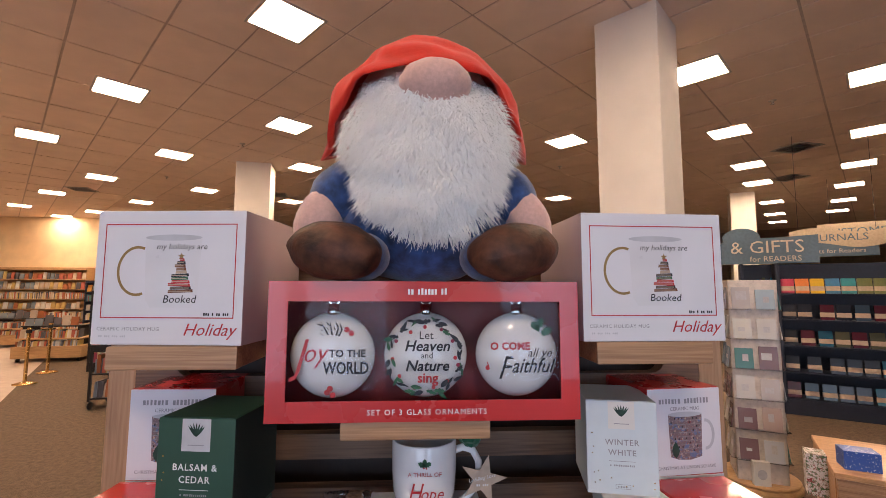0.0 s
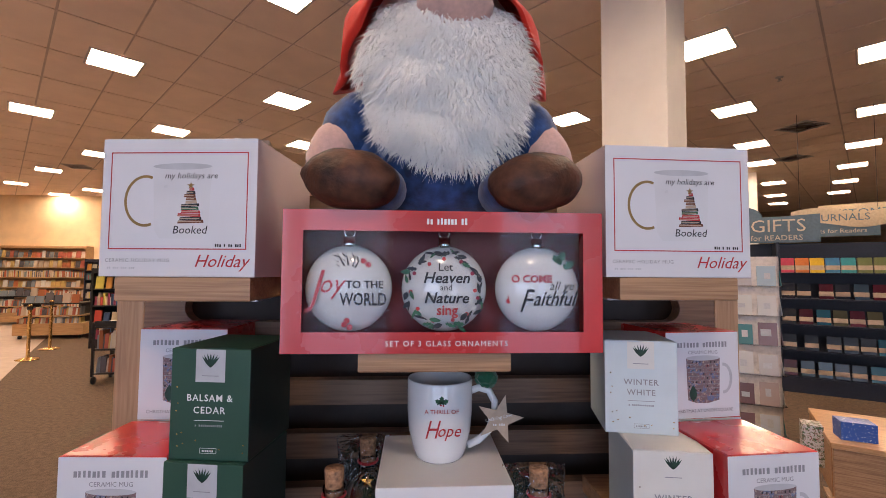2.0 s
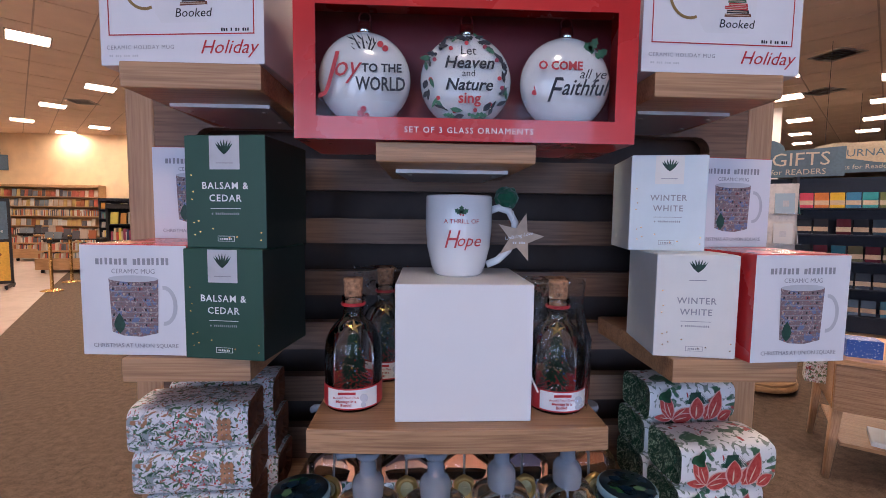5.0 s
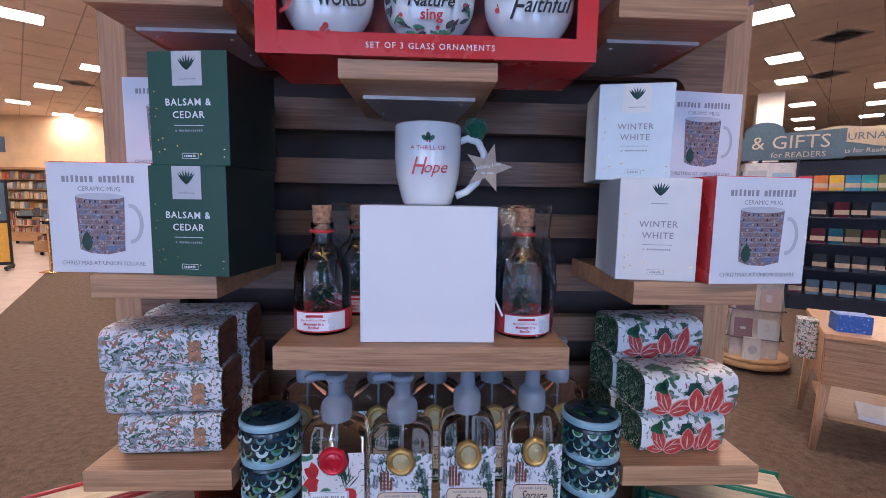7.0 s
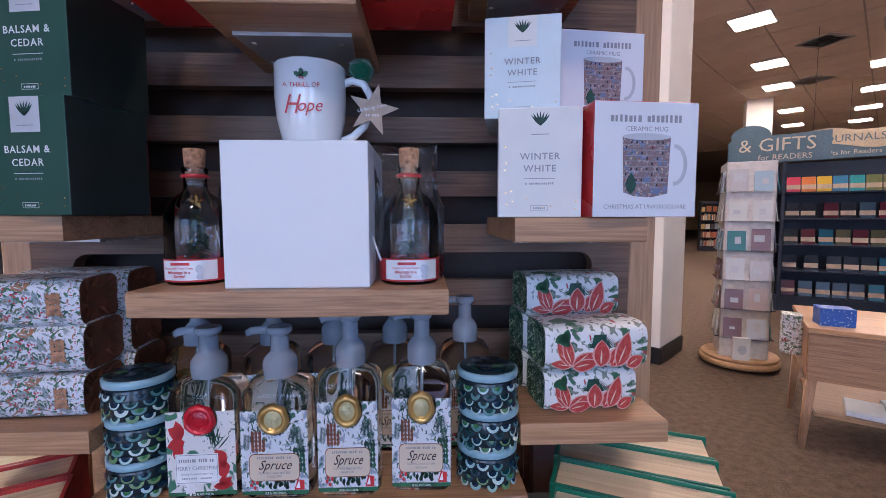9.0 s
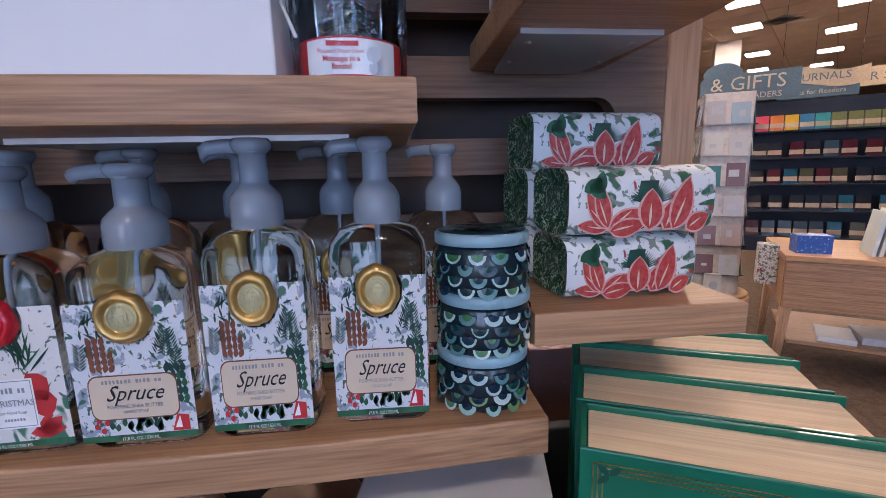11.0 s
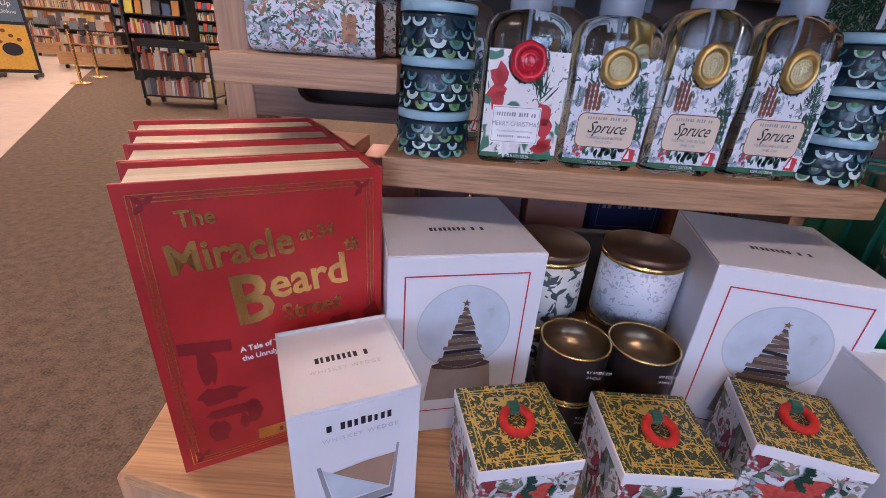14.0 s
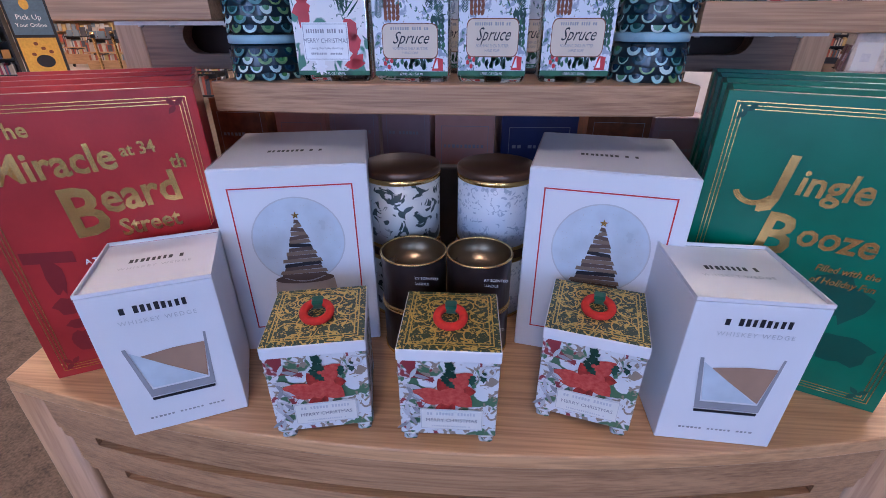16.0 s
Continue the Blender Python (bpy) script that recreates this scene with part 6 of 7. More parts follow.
Z0 = TABLE + 0.0005
for x, y, z, b in ((-0.046, 0.052, Z0, TINB), (0.067, 0.056, Z0, TINW), (-0.046, 0.052, Z0 + 0.0962, TINB), (0.067, 0.056, Z0 + 0.0962, TINW)):
    candle_can(pose(x, y, z), 0.0455, 0.084, b, LIDBROWN, "round leaf-printed candle tin with a dark bronze lid")
for x, y in ((-0.022, -0.034), (0.049, -0.033)):
    for k in range(2):
        candle_can(pose(x, y, Z0 + 0.0605 * k), 0.0350, 0.0595, TINBROWN, LIDBROWN, "small dark bronze candle tin with gold rim", True)


def wreath_box(at):
    th = thing("trinket_box", "small footed box with gold lid and red wreath", "gift box", at, "wreath boxes")
    w, h = 0.086, 0.105
    bm = bmesh.new()
    add_box(bm, -w / 2 + 0.001, w / 2 - 0.001, 0.001, w - 0.001, 0.009, h - 0.012, 0.0008)
    part("body", bm, GIFTP, th)
    for sx in (-1, 1):
        for sy in (0, 1):
            ft = bmesh.new()
            x0, y0 = sx * (w / 2 - 0.009), 0.009 + sy * (w - 0.018)
            rows = [(rounded(0.013, 0.013, 0.003, 2), 0.0), (rounded(0.010, 0.010, 0.003, 2), 0.003), (rounded(0.017, 0.017, 0.003, 2), 0.0095)]
            part("foot", loft(rows), GIFTP, th, at=pose(x0, y0, 0))
    lid = part("lid", box(-w / 2, w / 2, 0, w, h - 0.012, h - 0.0006, 0.0010), WHITE, th, "white-edged lid with gold scroll top")
    part("lid_top", box(-w / 2 + 0.001, w / 2 - 0.001, 0.001, w - 0.001, h - 0.0006, h), GOLDLID, lid)
    gl = bmesh.new()
    for inset in (0.006, 0.009):
        outline(gl, -w / 2 + inset, w / 2 - inset, inset, w - inset, 0.0010, mi=0)
    # gilt scrolls, mirrored
    for s in (-1, 1):
        for u, v, r, a0, a1 in ((0.022, 0.020, 0.011, 0, 250), (0.026, 0.046, 0.010, 90, 380), (0.012, 0.062, 0.009, -60, 200), (0.028, 0.068, 0.007, 0, 260), (0.010, 0.030, 0.007, 120, 400), (0.016, 0.010, 0.005, 0, 280)):
            ring(gl, s * u, v, r, r, 0.0013, -0.0004, 0, 14, a0 if s > 0 else 180 - a1, a1 if s > 0 else 180 - a0)
            leaf(gl, s * u, v, r * 0.9, 0.003, 60 if s > 0 else 120, -0.0004, 0)
            leaf(gl, s * (u - 0.004), v + 0.004, r * 0.8, 0.003, 150 if s > 0 else 30, -0.0004, 0)
    for k in range(5):
        leaf(gl, 0, 0.058, 0.016, 0.005, 30 + 30 * k, -0.0004, 0)
    part("gilt_scrollwork", gl, mat("gilt_print", (0.66, 0.46, 0.12), 0.3, 0.5), lid, at=pose(0, 0, h + 0.0003, -90, 0, 0))
    tor = bmesh.new()
    R, r, n, q = 0.0116, 0.0038, 28, 10
    vv = [[tor.verts.new(((R + r * math.cos(2 * math.pi * j / q)) * math.cos(2 * math.pi * i / n), (R + r * math.cos(2 * math.pi * j / q)) * math.sin(2 * math.pi * i / n), r * math.sin(2 * math.pi * j / q))) for j in range(q)] for i in range(n)]
    for i in range(n):
        for j in range(q):
            tor.faces.new((vv[i][j], vv[(i + 1) % n][j], vv[(i + 1) % n][(j + 1) % q], vv[i][(j + 1) % q])).smooth = True
    wr = part("wreath", tor, WREATHR, th, "red cord wreath handle", at=pose(0, w * 0.46, h + 0.0045, 12, 0, 0))
    tie = box(-0.0055, 0.0055, -0.0050, 0.0050, -0.0046, 0.0046, 0.0022)
    part("tie", tie, POM, wr, "dark green thread tie", at=pose(0, R, 0))
    fr = bmesh.new()
    rnd = random.Random(21)
    for i in range(9):
        petal(fr, 0.004 + rnd.uniform(-0.01, 0.01), 0.060 + rnd.uniform(-0.010, 0.008), rnd.uniform(0.018, 0.031), rnd.uniform(0.014, 0.020), 40 * i, -0.0002 - 0.00004 * i, 0 if i % 3 else 5)
    for i in range(8):
        leaf(fr, rnd.uniform(-0.01, 0.03), 0.078 + rnd.uniform(-0.004, 0.008), 0.012, 0.007, rnd.uniform(0, 360), -0.0007, 1, True)
    for i in range(16):
        leaf(fr, -0.028 + rnd.uniform(-0.006, 0.006), rnd.uniform(0.02, 0.08), 0.014, 0.004, rnd.uniform(0, 360), -0.0008, rnd.choice((2, 4)))
    ring(fr, 0.032, 0.085, 0.007, 0.006, 0.002, -0.0009, 4, 16)
    rect(fr, -0.024, 0.030, 0.018, 0.042, -0.0011, 3)
    outline(fr, -0.0235, 0.0295, 0.0185, 0.0415, 0.0005, -0.0013, 4)
    bars(fr, 0.003, 0.0350, 0.042, 0.0035, 16, -0.0013, 4, 3)
    bars(fr, 0.003, 0.0210, 0.034, 0.0018, 18, -0.0013, 4, 4)
    fp = part("front_print", fr, [PETAL, DLEAF, GREY, CREAM, LGREY, mat("poppy_ink", (0.36, 0.03, 0.025), 0.4, vary=0.2, scale=150)], th, "printed red flowers and label")
    text("MERRY CHRISTMAS", 0.0052, 0.003, 0.0275, GREY, fp, y=-0.0016)
    sd = bmesh.new()
    for i in range(22):
        leaf(sd, rnd.uniform(-0.030, 0.030), rnd.uniform(0.02, 0.085), rnd.uniform(0.012, 0.03), rnd.uniform(0.004, 0.009), rnd.uniform(40, 140), -0.0002 - 0.00003 * i, rnd.choice((0, 0, 1, 2, 2, 3)))
    part("side_print", sd, [WINE, DLEAF, GREY, CREAM], th, at=pose(-w / 2 + 0.0005, w / 2, 0, 0, 0, -90))
    return th


WB = wreath_box(pose(-0.0860, -0.178, TABLE + 0.0005, 0, 0, 12))
copy_thing(WB, pose(0.0250, -0.178, TABLE + 0.0005, 0, 0, 1))
copy_thing(WB, pose(0.1460, -0.152, TABLE + 0.0005, 0, 0, -15))

# goods on the far side of the stand, and on the shelf below
MAUVE = mat("mauve_carton", (0.34, 0.22, 0.24), 0.4, vary=0.06, scale=12)
SALMON = mat("salmon_carton", (0.55, 0.27, 0.22), 0.4, vary=0.06, scale=12)
NAVYB = mat("navy_carton", (0.025, 0.035, 0.13), 0.4)
for i, (x, y, w, d, h, m, lb) in enumerate(((-0.37, 0.30, 0.10, 0.1, 0.225, RUST, "small brown gift carton behind the stand"), (-0.265, 0.31, 0.09, 0.1, 0.205, SALMON, "salmon pink gift carton behind the stand"), (-0.17, 0.31, 0.085, 0.1, 0.232, MAUVE, "mauve gift carton behind the stand"), (-0.08, 0.31, 0.085, 0.1, 0.232, MAUVE, "mauve gift carton behind the stand"), (0.022, 0.30, 0.10, 0.12, 0.205, SALMON, "salmon pink gift carton behind the stand"), (0.15, 0.32, 0.13, 0.14, 0.200, NAVYB, "navy blue gift box behind the stand"), (0.275, 0.30, 0.10, 0.1, 0.215, RUST, "small brown gift carton behind the stand"), (0.38, 0.31, 0.09, 0.1, 0.20, MAUVE, "mauve gift carton behind the stand"))):
    th = thing("gift_carton", lb, "gift box", pose(x, y, TABLE + 0.0005, 0, 0, 4 * (i % 3) - 4), "cartons behind the stand")
    carton(th, w, d, h, m, m, m)
    bq = bmesh.new()
    bars(bq, 0, h * 0.72, w * 0.7, 0.006, 10, mi=0, seed=i)
    outline(bq, -w * 0.4, w * 0.4, h * 0.55, h * 0.9, 0.0008, mi=0)
    part("front_print", bq, GREY, th)
for x, w, m in ((-0.20, 0.13, COVER_G), (-0.02, 0.22, WHITE), (0.12, 0.05, WHITE), (0.24, 0.14, COVER_G)):
    th = thing("book", "large book lying on the lower shelf", "book", pose(x, -0.16, 0.3255), "books on the lower shelf")
    part("cover", box(-w / 2, w / 2, 0, 0.2, 0, 0.2, 0.001), m, th)
    bq = bmesh.new()
    bars(bq, 0, 0.15, w * 0.7, 0.012, 8, mi=0, seed=3)
    part("cover_print", bq, GREY, th)

# ---- the shop around the stand ----


def row_of_books(vs, fs, x0, x1, y, z, hmin, hmax, depth, rnd, face_out=False, lean=0.0):
    """Adds upright books between x0 and x1 on a shelf at z, fronts at y."""
    x = x0
    while x < x1:
        t = rnd.uniform(0.11, 0.17) if face_out else rnd.uniform(0.018, 0.05)
        if x + t > x1:
            break
        h = rnd.uniform(hmin, hmax)
        d = 0.03 if face_out else depth * rnd.uniform(0.8, 1.0)
        k = rnd.uniform(0, lean)
        i = len(vs)
        g = 0.003 if not face_out else 0.012
        for a, b, c in ((x, y, z), (x + t - g, y, z), (x + t - g, y + d, z), (x, y + d, z), (x + k, y + 0.03 * face_out, z + h), (x + t - g + k, y + 0.03 * face_out, z + h), (x + t - g + k, y + d + 0.03 * face_out, z + h), (x + k, y + d + 0.03 * face_out, z + h)):
            vs.append((a, b, c))
        fs += [(i, i + 1, i + 5, i + 4), (i + 1, i + 2, i + 6, i + 5), (i + 2, i + 3, i + 7, i + 6), (i + 3, i, i + 4, i + 7), (i + 4, i + 5, i + 6, i + 7), (i + 3, i + 2, i + 1, i)]
        x += t + (rnd.uniform(0.01, 0.04) if face_out else 0)


def stuff_mesh(name, vs, fs, material, at, label, category):
    me = bpy.data.meshes.new(name)
    me.from_pydata(vs, [], fs)
    me.materials.append(material)
    ob = new(name, me)
    ob.matrix_basis = at
    return tagged(ob, label, category, kind="stuff")


def bookcase(at, w, h, d, shelves, frame_m, label, books_label, seed, covers, face_rows=(0,)):
    th = thing("bookcase", label, "bookcase", at, "shop bookcases")
    part("side_panel", box(-w / 2, -w / 2 + 0.04, 0, d, 0, h, 0.003), frame_m, th)
    part("side_panel", box(w / 2 - 0.04, w / 2, 0, d, 0, h, 0.003), frame_m, th)
    part("back_panel", box(-w / 2 + 0.04, w / 2 - 0.04, d - 0.02, d, 0, h - 0.002), frame_m, th)
    part("top_panel", box(-w / 2 + 0.04, w / 2 - 0.04, 0.0, d - 0.02, h - 0.10, h - 0.003, 0.003), frame_m, th)
    part("kick_board", box(-w / 2 + 0.04, w / 2 - 0.04, 0.01, d - 0.02, 0.0, 0.16, 0.003), frame_m, th)
    vs, fs = [], []
    rnd = random.Random(seed)
    step = (h - 0.26) / shelves
    for i in range(shelves):
        z = 0.16 + i * step
        part("shelf", box(-w / 2 + 0.041, w / 2 - 0.041, 0.0, d - 0.021, z, z + 0.025, 0.002), frame_m, th)
        row_of_books(vs, fs, -w / 2 + 0.06, w / 2 - 0.06, 0.03, z + 0.0255, step * 0.5, step * 0.78, d * 0.7, rnd, i in face_rows, 0.004)
    stuff_mesh("books", vs, fs, covers, at, books_label, "books")
    return th


bookcase(pose(-14.6, 17.0, 0, 0, 0, 0), 3.9, 2.5, 0.4, 6, PINE, "tall pine wall bookcase full of books", "rows of mixed books on the pine bookcase", 1, BRIGHTB, (5, 4, 2))
bookcase(pose(-19.2, 17.0, 0, 0, 0, 0), 3.9, 2.5, 0.4, 6, PINE, "tall pine wall bookcase full of books", "rows of mixed books on the pine bookcase", 2, BRIGHTB, (5, 3))
bookcase(pose(-10.2, 16.6, 0, 0, 0, 0), 4.4, 2.0, 0.4, 5, NAVY, "dark wall bookcase full of bright books", "rows of bright books on the dark bookcase", 3, BOOKC, (4, 2))
bookcase(pose(-6.15, 9.1, 0, 0, 0, 6), 1.25, 1.66, 0.42, 4, BLACKM, "black freestanding book rack beside the aisle", "books and magazines in the black rack", 4, BOOKC, (3, 1))
bookcase(pose(-10.4, 8.2, 0, 0, 0, 35), 2.0, 1.5, 0.4, 4, BLACKM, "black book rack along the pale aisle", "paperbacks in the black aisle rack", 5, BOOKC, (3, 2, 1))
bookcase(pose(3.0, 14.5, 0, 0, 0, -5), 3.0, 1.6, 0.4, 4, NAVY, "dark low bookcase far across the shop", "rows of books far across the shop", 6, BOOKC, (3,))
bookcase(pose(-1.5, 15.5, 0, 0, 0, 5), 4.0, 1.5, 0.4, 4, NAVY, "dark low bookcase far across the shop", "rows of books far across the shop", 7, BOOKC, (3,))
bookcase(pose(12.5, 15.0, 0, 0, 0, -25), 4.0, 1.9, 0.4, 5, NAVY, "dark low bookcase far across the shop", "rows of books far across the shop", 8, BRIGHTB, (4, 2))


def sale_cart(at):
    th = thing("book_cart", "black rolling cart with two shelves of books", "book cart", at)
    w, d = 1.0, 0.5
    for sx in (-1, 1):
        for sy in (0, 1):
            part("post", box(-0.016, 0.016, -0.016, 0.016, 0.11, 0.86, 0.003), BLACKM, th, at=pose(sx * (w / 2 - 0.016), sy * (d - 0.032) + 0.016, 0))
            wheel = part("caster", lathe([(0, -0.014), (0.05, -0.014), (0.055, -0.008), (0.055, 0.008), (0.05, 0.014), (0, 0.014)], 20), BLACKM, th, "black rubber caster", at=pose(sx * (w / 2 - 0.03), sy * (d - 0.06) + 0.03, 0.055, 0, 90, 0))
    vs, fs = [], []
    rnd = random.Random(9)
    for z, bk in ((0.14, 1), (0.48, 1), (0.80, 0)):
        part("shelf", box(-w / 2 + 0.034, w / 2 - 0.034, 0.0, d, z, z + 0.022, 0.002), BLACKM, th)
        if bk:
            row_of_books(vs, fs, -w / 2 + 0.05, w / 2 - 0.05, 0.04, z + 0.0225, 0.19, 0.26, 0.18, rnd, False, 0.02)
    part("tray_rail", box(-w / 2 + 0.034, w / 2 - 0.034, -0.002, 0.014, 0.8225, 0.90, 0.002), BLACKM, th)
    x = -0.4
    while x < 0.4:
        i = len(vs)
        ww, hh = rnd.uniform(0.14, 0.2), rnd.uniform(0.02, 0.07)
        for a, b, c in ((x, 0.06, 0.823), (x + ww, 0.06, 0.823), (x + ww, 0.30, 0.823), (x, 0.30, 0.823), (x, 0.06, 0.823 + hh), (x + ww, 0.06, 0.823 + hh), (x + ww, 0.30, 0.823 + hh), (x, 0.30, 0.823 + hh)):
            vs.append((a, b, c))
        fs += [(i, i + 1, i + 5, i + 4), (i + 1, i + 2, i + 6, i + 5), (i + 2, i + 3, i + 7, i + 6), (i + 3, i, i + 4, i + 7), (i + 4, i + 5, i + 6, i + 7)]
        x += ww + 0.03
    stuff_mesh("cart_books", vs, fs, BRIGHTB, at, "mixed bargain books on the black cart", "books")


sale_cart(pose(-4.15, 6.15, 0, 0, 0, 6))


def stanchion(at):
    th = thing("stanchion", "brass queue post on a round base", "stanchion", at, "brass queue posts")
    part("base", lathe([(0, 0), (0.17, 0), (0.175, 0.012), (0.12, 0.03), (0.05, 0.042), (0.03, 0.05), (0, 0.05)], 32), BRASS, th)
    part("post", lathe([(0.028, 0.05), (0.028, 0.94), (0.036, 0.95), (0.036, 0.985), (0.02, 1.0), (0, 1.0)], 24), BRASS, th)
    part("belt_head", lathe([(0.04, 0.90), (0.042, 0.91), (0.042, 0.95), (0.04, 0.955)], 24), BLACKM, th, "black belt head")


stanchion(pose(-7.0, 7.9, 0))
stanchion(pose(-7.5, 9.0, 0))


def poster_stand(at):
    th = thing("poster_stand", "black sign stand with grey and yellow posters", "sign stand", at)
    part("frame", box(-0.33, 0.33, -0.02, 0.02, 0.10, 1.72, 0.006), BLACKM, th)
    for sx in (-1, 1):
        part("foot", box(-0.025, 0.025, -0.26, 0.26, 0.03, 0.09, 0.01), BLACKM, th, at=pose(sx * 0.27, 0, 0))
        for sy in (-1, 1):
            part("caster", lathe([(0, -0.012), (0.026, -0.012), (0.03, 0), (0.026, 0.012), (0, 0.012)], 16), BLACKM, th, at=pose(sx * 0.27, sy * 0.22, 0.03, 0, 90, 0))
    part("upper_poster", box(-0.29, 0.29, -0.0245, -0.0205, 0.95, 1.66), SIGNB, th, "grey-blue printed poster")
    part("lower_poster", box(-0.29, 0.29, -0.0245, -0.0205, 0.16, 0.90), YELLOW, th, "yellow printed poster")
    bm = bmesh.new()
    oval(bm, 0, 1.45, 0.07, 0.09, -0.026, 0)
    oval(bm, 0.02, 0.50, 0.14, 0.11, -0.026, 1)
    for u, v in ((-0.12, 0.62), (0.15, 0.66), (0.05, 0.72), (-0.04, 0.80)):
        oval(bm, u, v, 0.035, 0.03, -0.026, 2)
    part("poster_art", bm, [YELLOW, BLACKM, RUST], th)
    text("Pick Up", 0.12, 0, 1.20, WHITEINK, th, y=-0.027)
    text("Your Online", 0.09, 0, 1.08, WHITEINK, th, y=-0.027)


poster_stand(pose(-8.2, 8.0, 0, 0, 0, 30))


def book_table(at, label):
    th = thing("book_table", label, "display table", at, "book tables")
    part("upper_board", box(-0.6, 0.6, 0, 0.6, 0.80, 0.83, 0.004), BLACKM, th)
    part("middle_board", box(-0.7, 0.7, -0.1, 0.7, 0.52, 0.55, 0.004), PINE, th)
    part("base_case", box(-0.7, 0.7, -0.1, 0.7, 0.09, 0.36, 0.006), PINE, th)
    for sx in (-1, 1):
        part("upright", box(-0.02, 0.02, 0.02, 0.58, 0.36, 0.80), BLACKM, th, at=pose(sx * 0.55, 0, 0))
        part("caster", lathe([(0, -0.02), (0.045, -0.02), (0.045, 0.02), (0, 0.02)], 16), BLACKM, th, at=pose(sx * 0.6, 0.0, 0.045, 0, 90, 0))
    vs, fs = [], []
    rnd = random.Random(15)
    row_of_books(vs, fs, -0.55, 0.55, 0.05, 0.8305, 0.16, 0.24, 0.2, rnd, True)
    row_of_books(vs, fs, -0.65, 0.65, -0.05, 0.5505, 0.14, 0.2, 0.2, rnd, False, 0.02)
    row_of_books(vs, fs, -0.65, 0.65, -0.05, 0.3605, 0.11, 0.14, 0.2, rnd, False, 0.02)
    stuff_mesh("table_books", vs, fs, BRIGHTB, at, "stacked and standing books on the table", "books")


book_table(pose(-8.6, 10.4, 0, 0, 0, 10), "tiered pine and black table of books")
book_table(pose(-11.5, 13.0, 0, 0, 0, 10), "tiered pine and black table of books")


def hanging_sign(at, w, h, words, size, board, ribbon, sub=None):
    th = thing("hanging_sign", "shaped department sign hung from the ceiling", "sign", at, "hanging signs")
    if ribbon:
        n = 16
        bm = bmesh.new()
        top = [(-w / 2 + w * i / n, h / 2 + 0.05 * math.sin(2 * math.pi * i / n)) for i in range(n + 1)]
        bot = [(x, z - h) for x, z in top]
        lo = [bm.verts.new((x, 0, z)) for x, z in top + bot[::-1]]
        hi = [bm.verts.new((x, 0.02, z)) for x, z in top + bot[::-1]]
        bm.faces.new(lo), bm.faces.new(hi[::-1])
        for i in range(len(lo)):
            bm.faces.new((lo[i], hi[i], hi[(i + 1) % len(lo)], lo[(i + 1) % len(lo)]))
        bmesh.ops.recalc_face_normals(bm, faces=bm.faces[:])
        part("ribbon", bm, SIGNT, th, "tan ribbon board")
        part("under_board", box(-w * 0.42, w * 0.42, 0.0205, 0.04, -h * 1.25, h * 0.1, 0.004), SIGNB, th, "blue lower board")
        text(sub, size * 0.62, 0.0, -h * 1.02, SIGNTXT, th, y=0.018)
        text(words, size, 0, -size * 0.35, SIGNB, th, y=-0.003)
    else:
        part("board", box(-w / 2, w / 2, 0, 0.025, -h / 2, h / 2, 0.004), board, th)
        text(words, size, 0, -size * 0.35, SIGNB if board is SIGNT else SIGNTXT, th, y=-0.003)
    for sx in (-1, 1):
        part("wire", box(-0.003, 0.003, 0.008, 0.014, h / 2, CEIL - at.translation.z), BLACKM, th, at=pose(sx * w * 0.4, 0, 0))


hanging_sign(pose(7.15, 6.5, 2.62, 0, 0, -38), 1.25, 0.26, "JOURNALS", 0.17, SIGNT, True, "Gifts for Readers")
hanging_sign(pose(11.0, 9.0, 3.15, 0, 0, -42), 2.5, 0.42, "CUSTOMER SERVICE", 0.26, SIGNT, False)
hanging_sign(pose(-11.6, 11.2, 2.75, 0, 0, 40), 1.4, 0.40, "Newsstand", 0.18, SIGNB, False)
hanging_sign(pose(3.9, 6.6, 2.35, 0, 0, -20), 0.9, 0.22, "JOURNALS", 0.12, SIGNT, True, "Gifts for Readers")

CARD_M = islands("greeting_card_stock", [(0.62, 0.62, 0.62), (0.52, 0.50, 0.52), (0.66, 0.66, 0.64), (0.40, 0.52, 0.62), (0.48, 0.38, 0.36), (0.7, 0.68, 0.62), (0.06, 0.20, 0.21), (0.56, 0.60, 0.68), (0.20, 0.12, 0.14)], 0.22, True)
JOURN_M = islands("journal_stock", [(0.012, 0.016, 0.025), (0.02, 0.12, 0.20), (0.02, 0.025, 0.04), (0.10, 0.015, 0.03), (0.05, 0.09, 0.14), (0.015, 0.015, 0.02), (0.10, 0.10, 0.06)], 0.2, True)


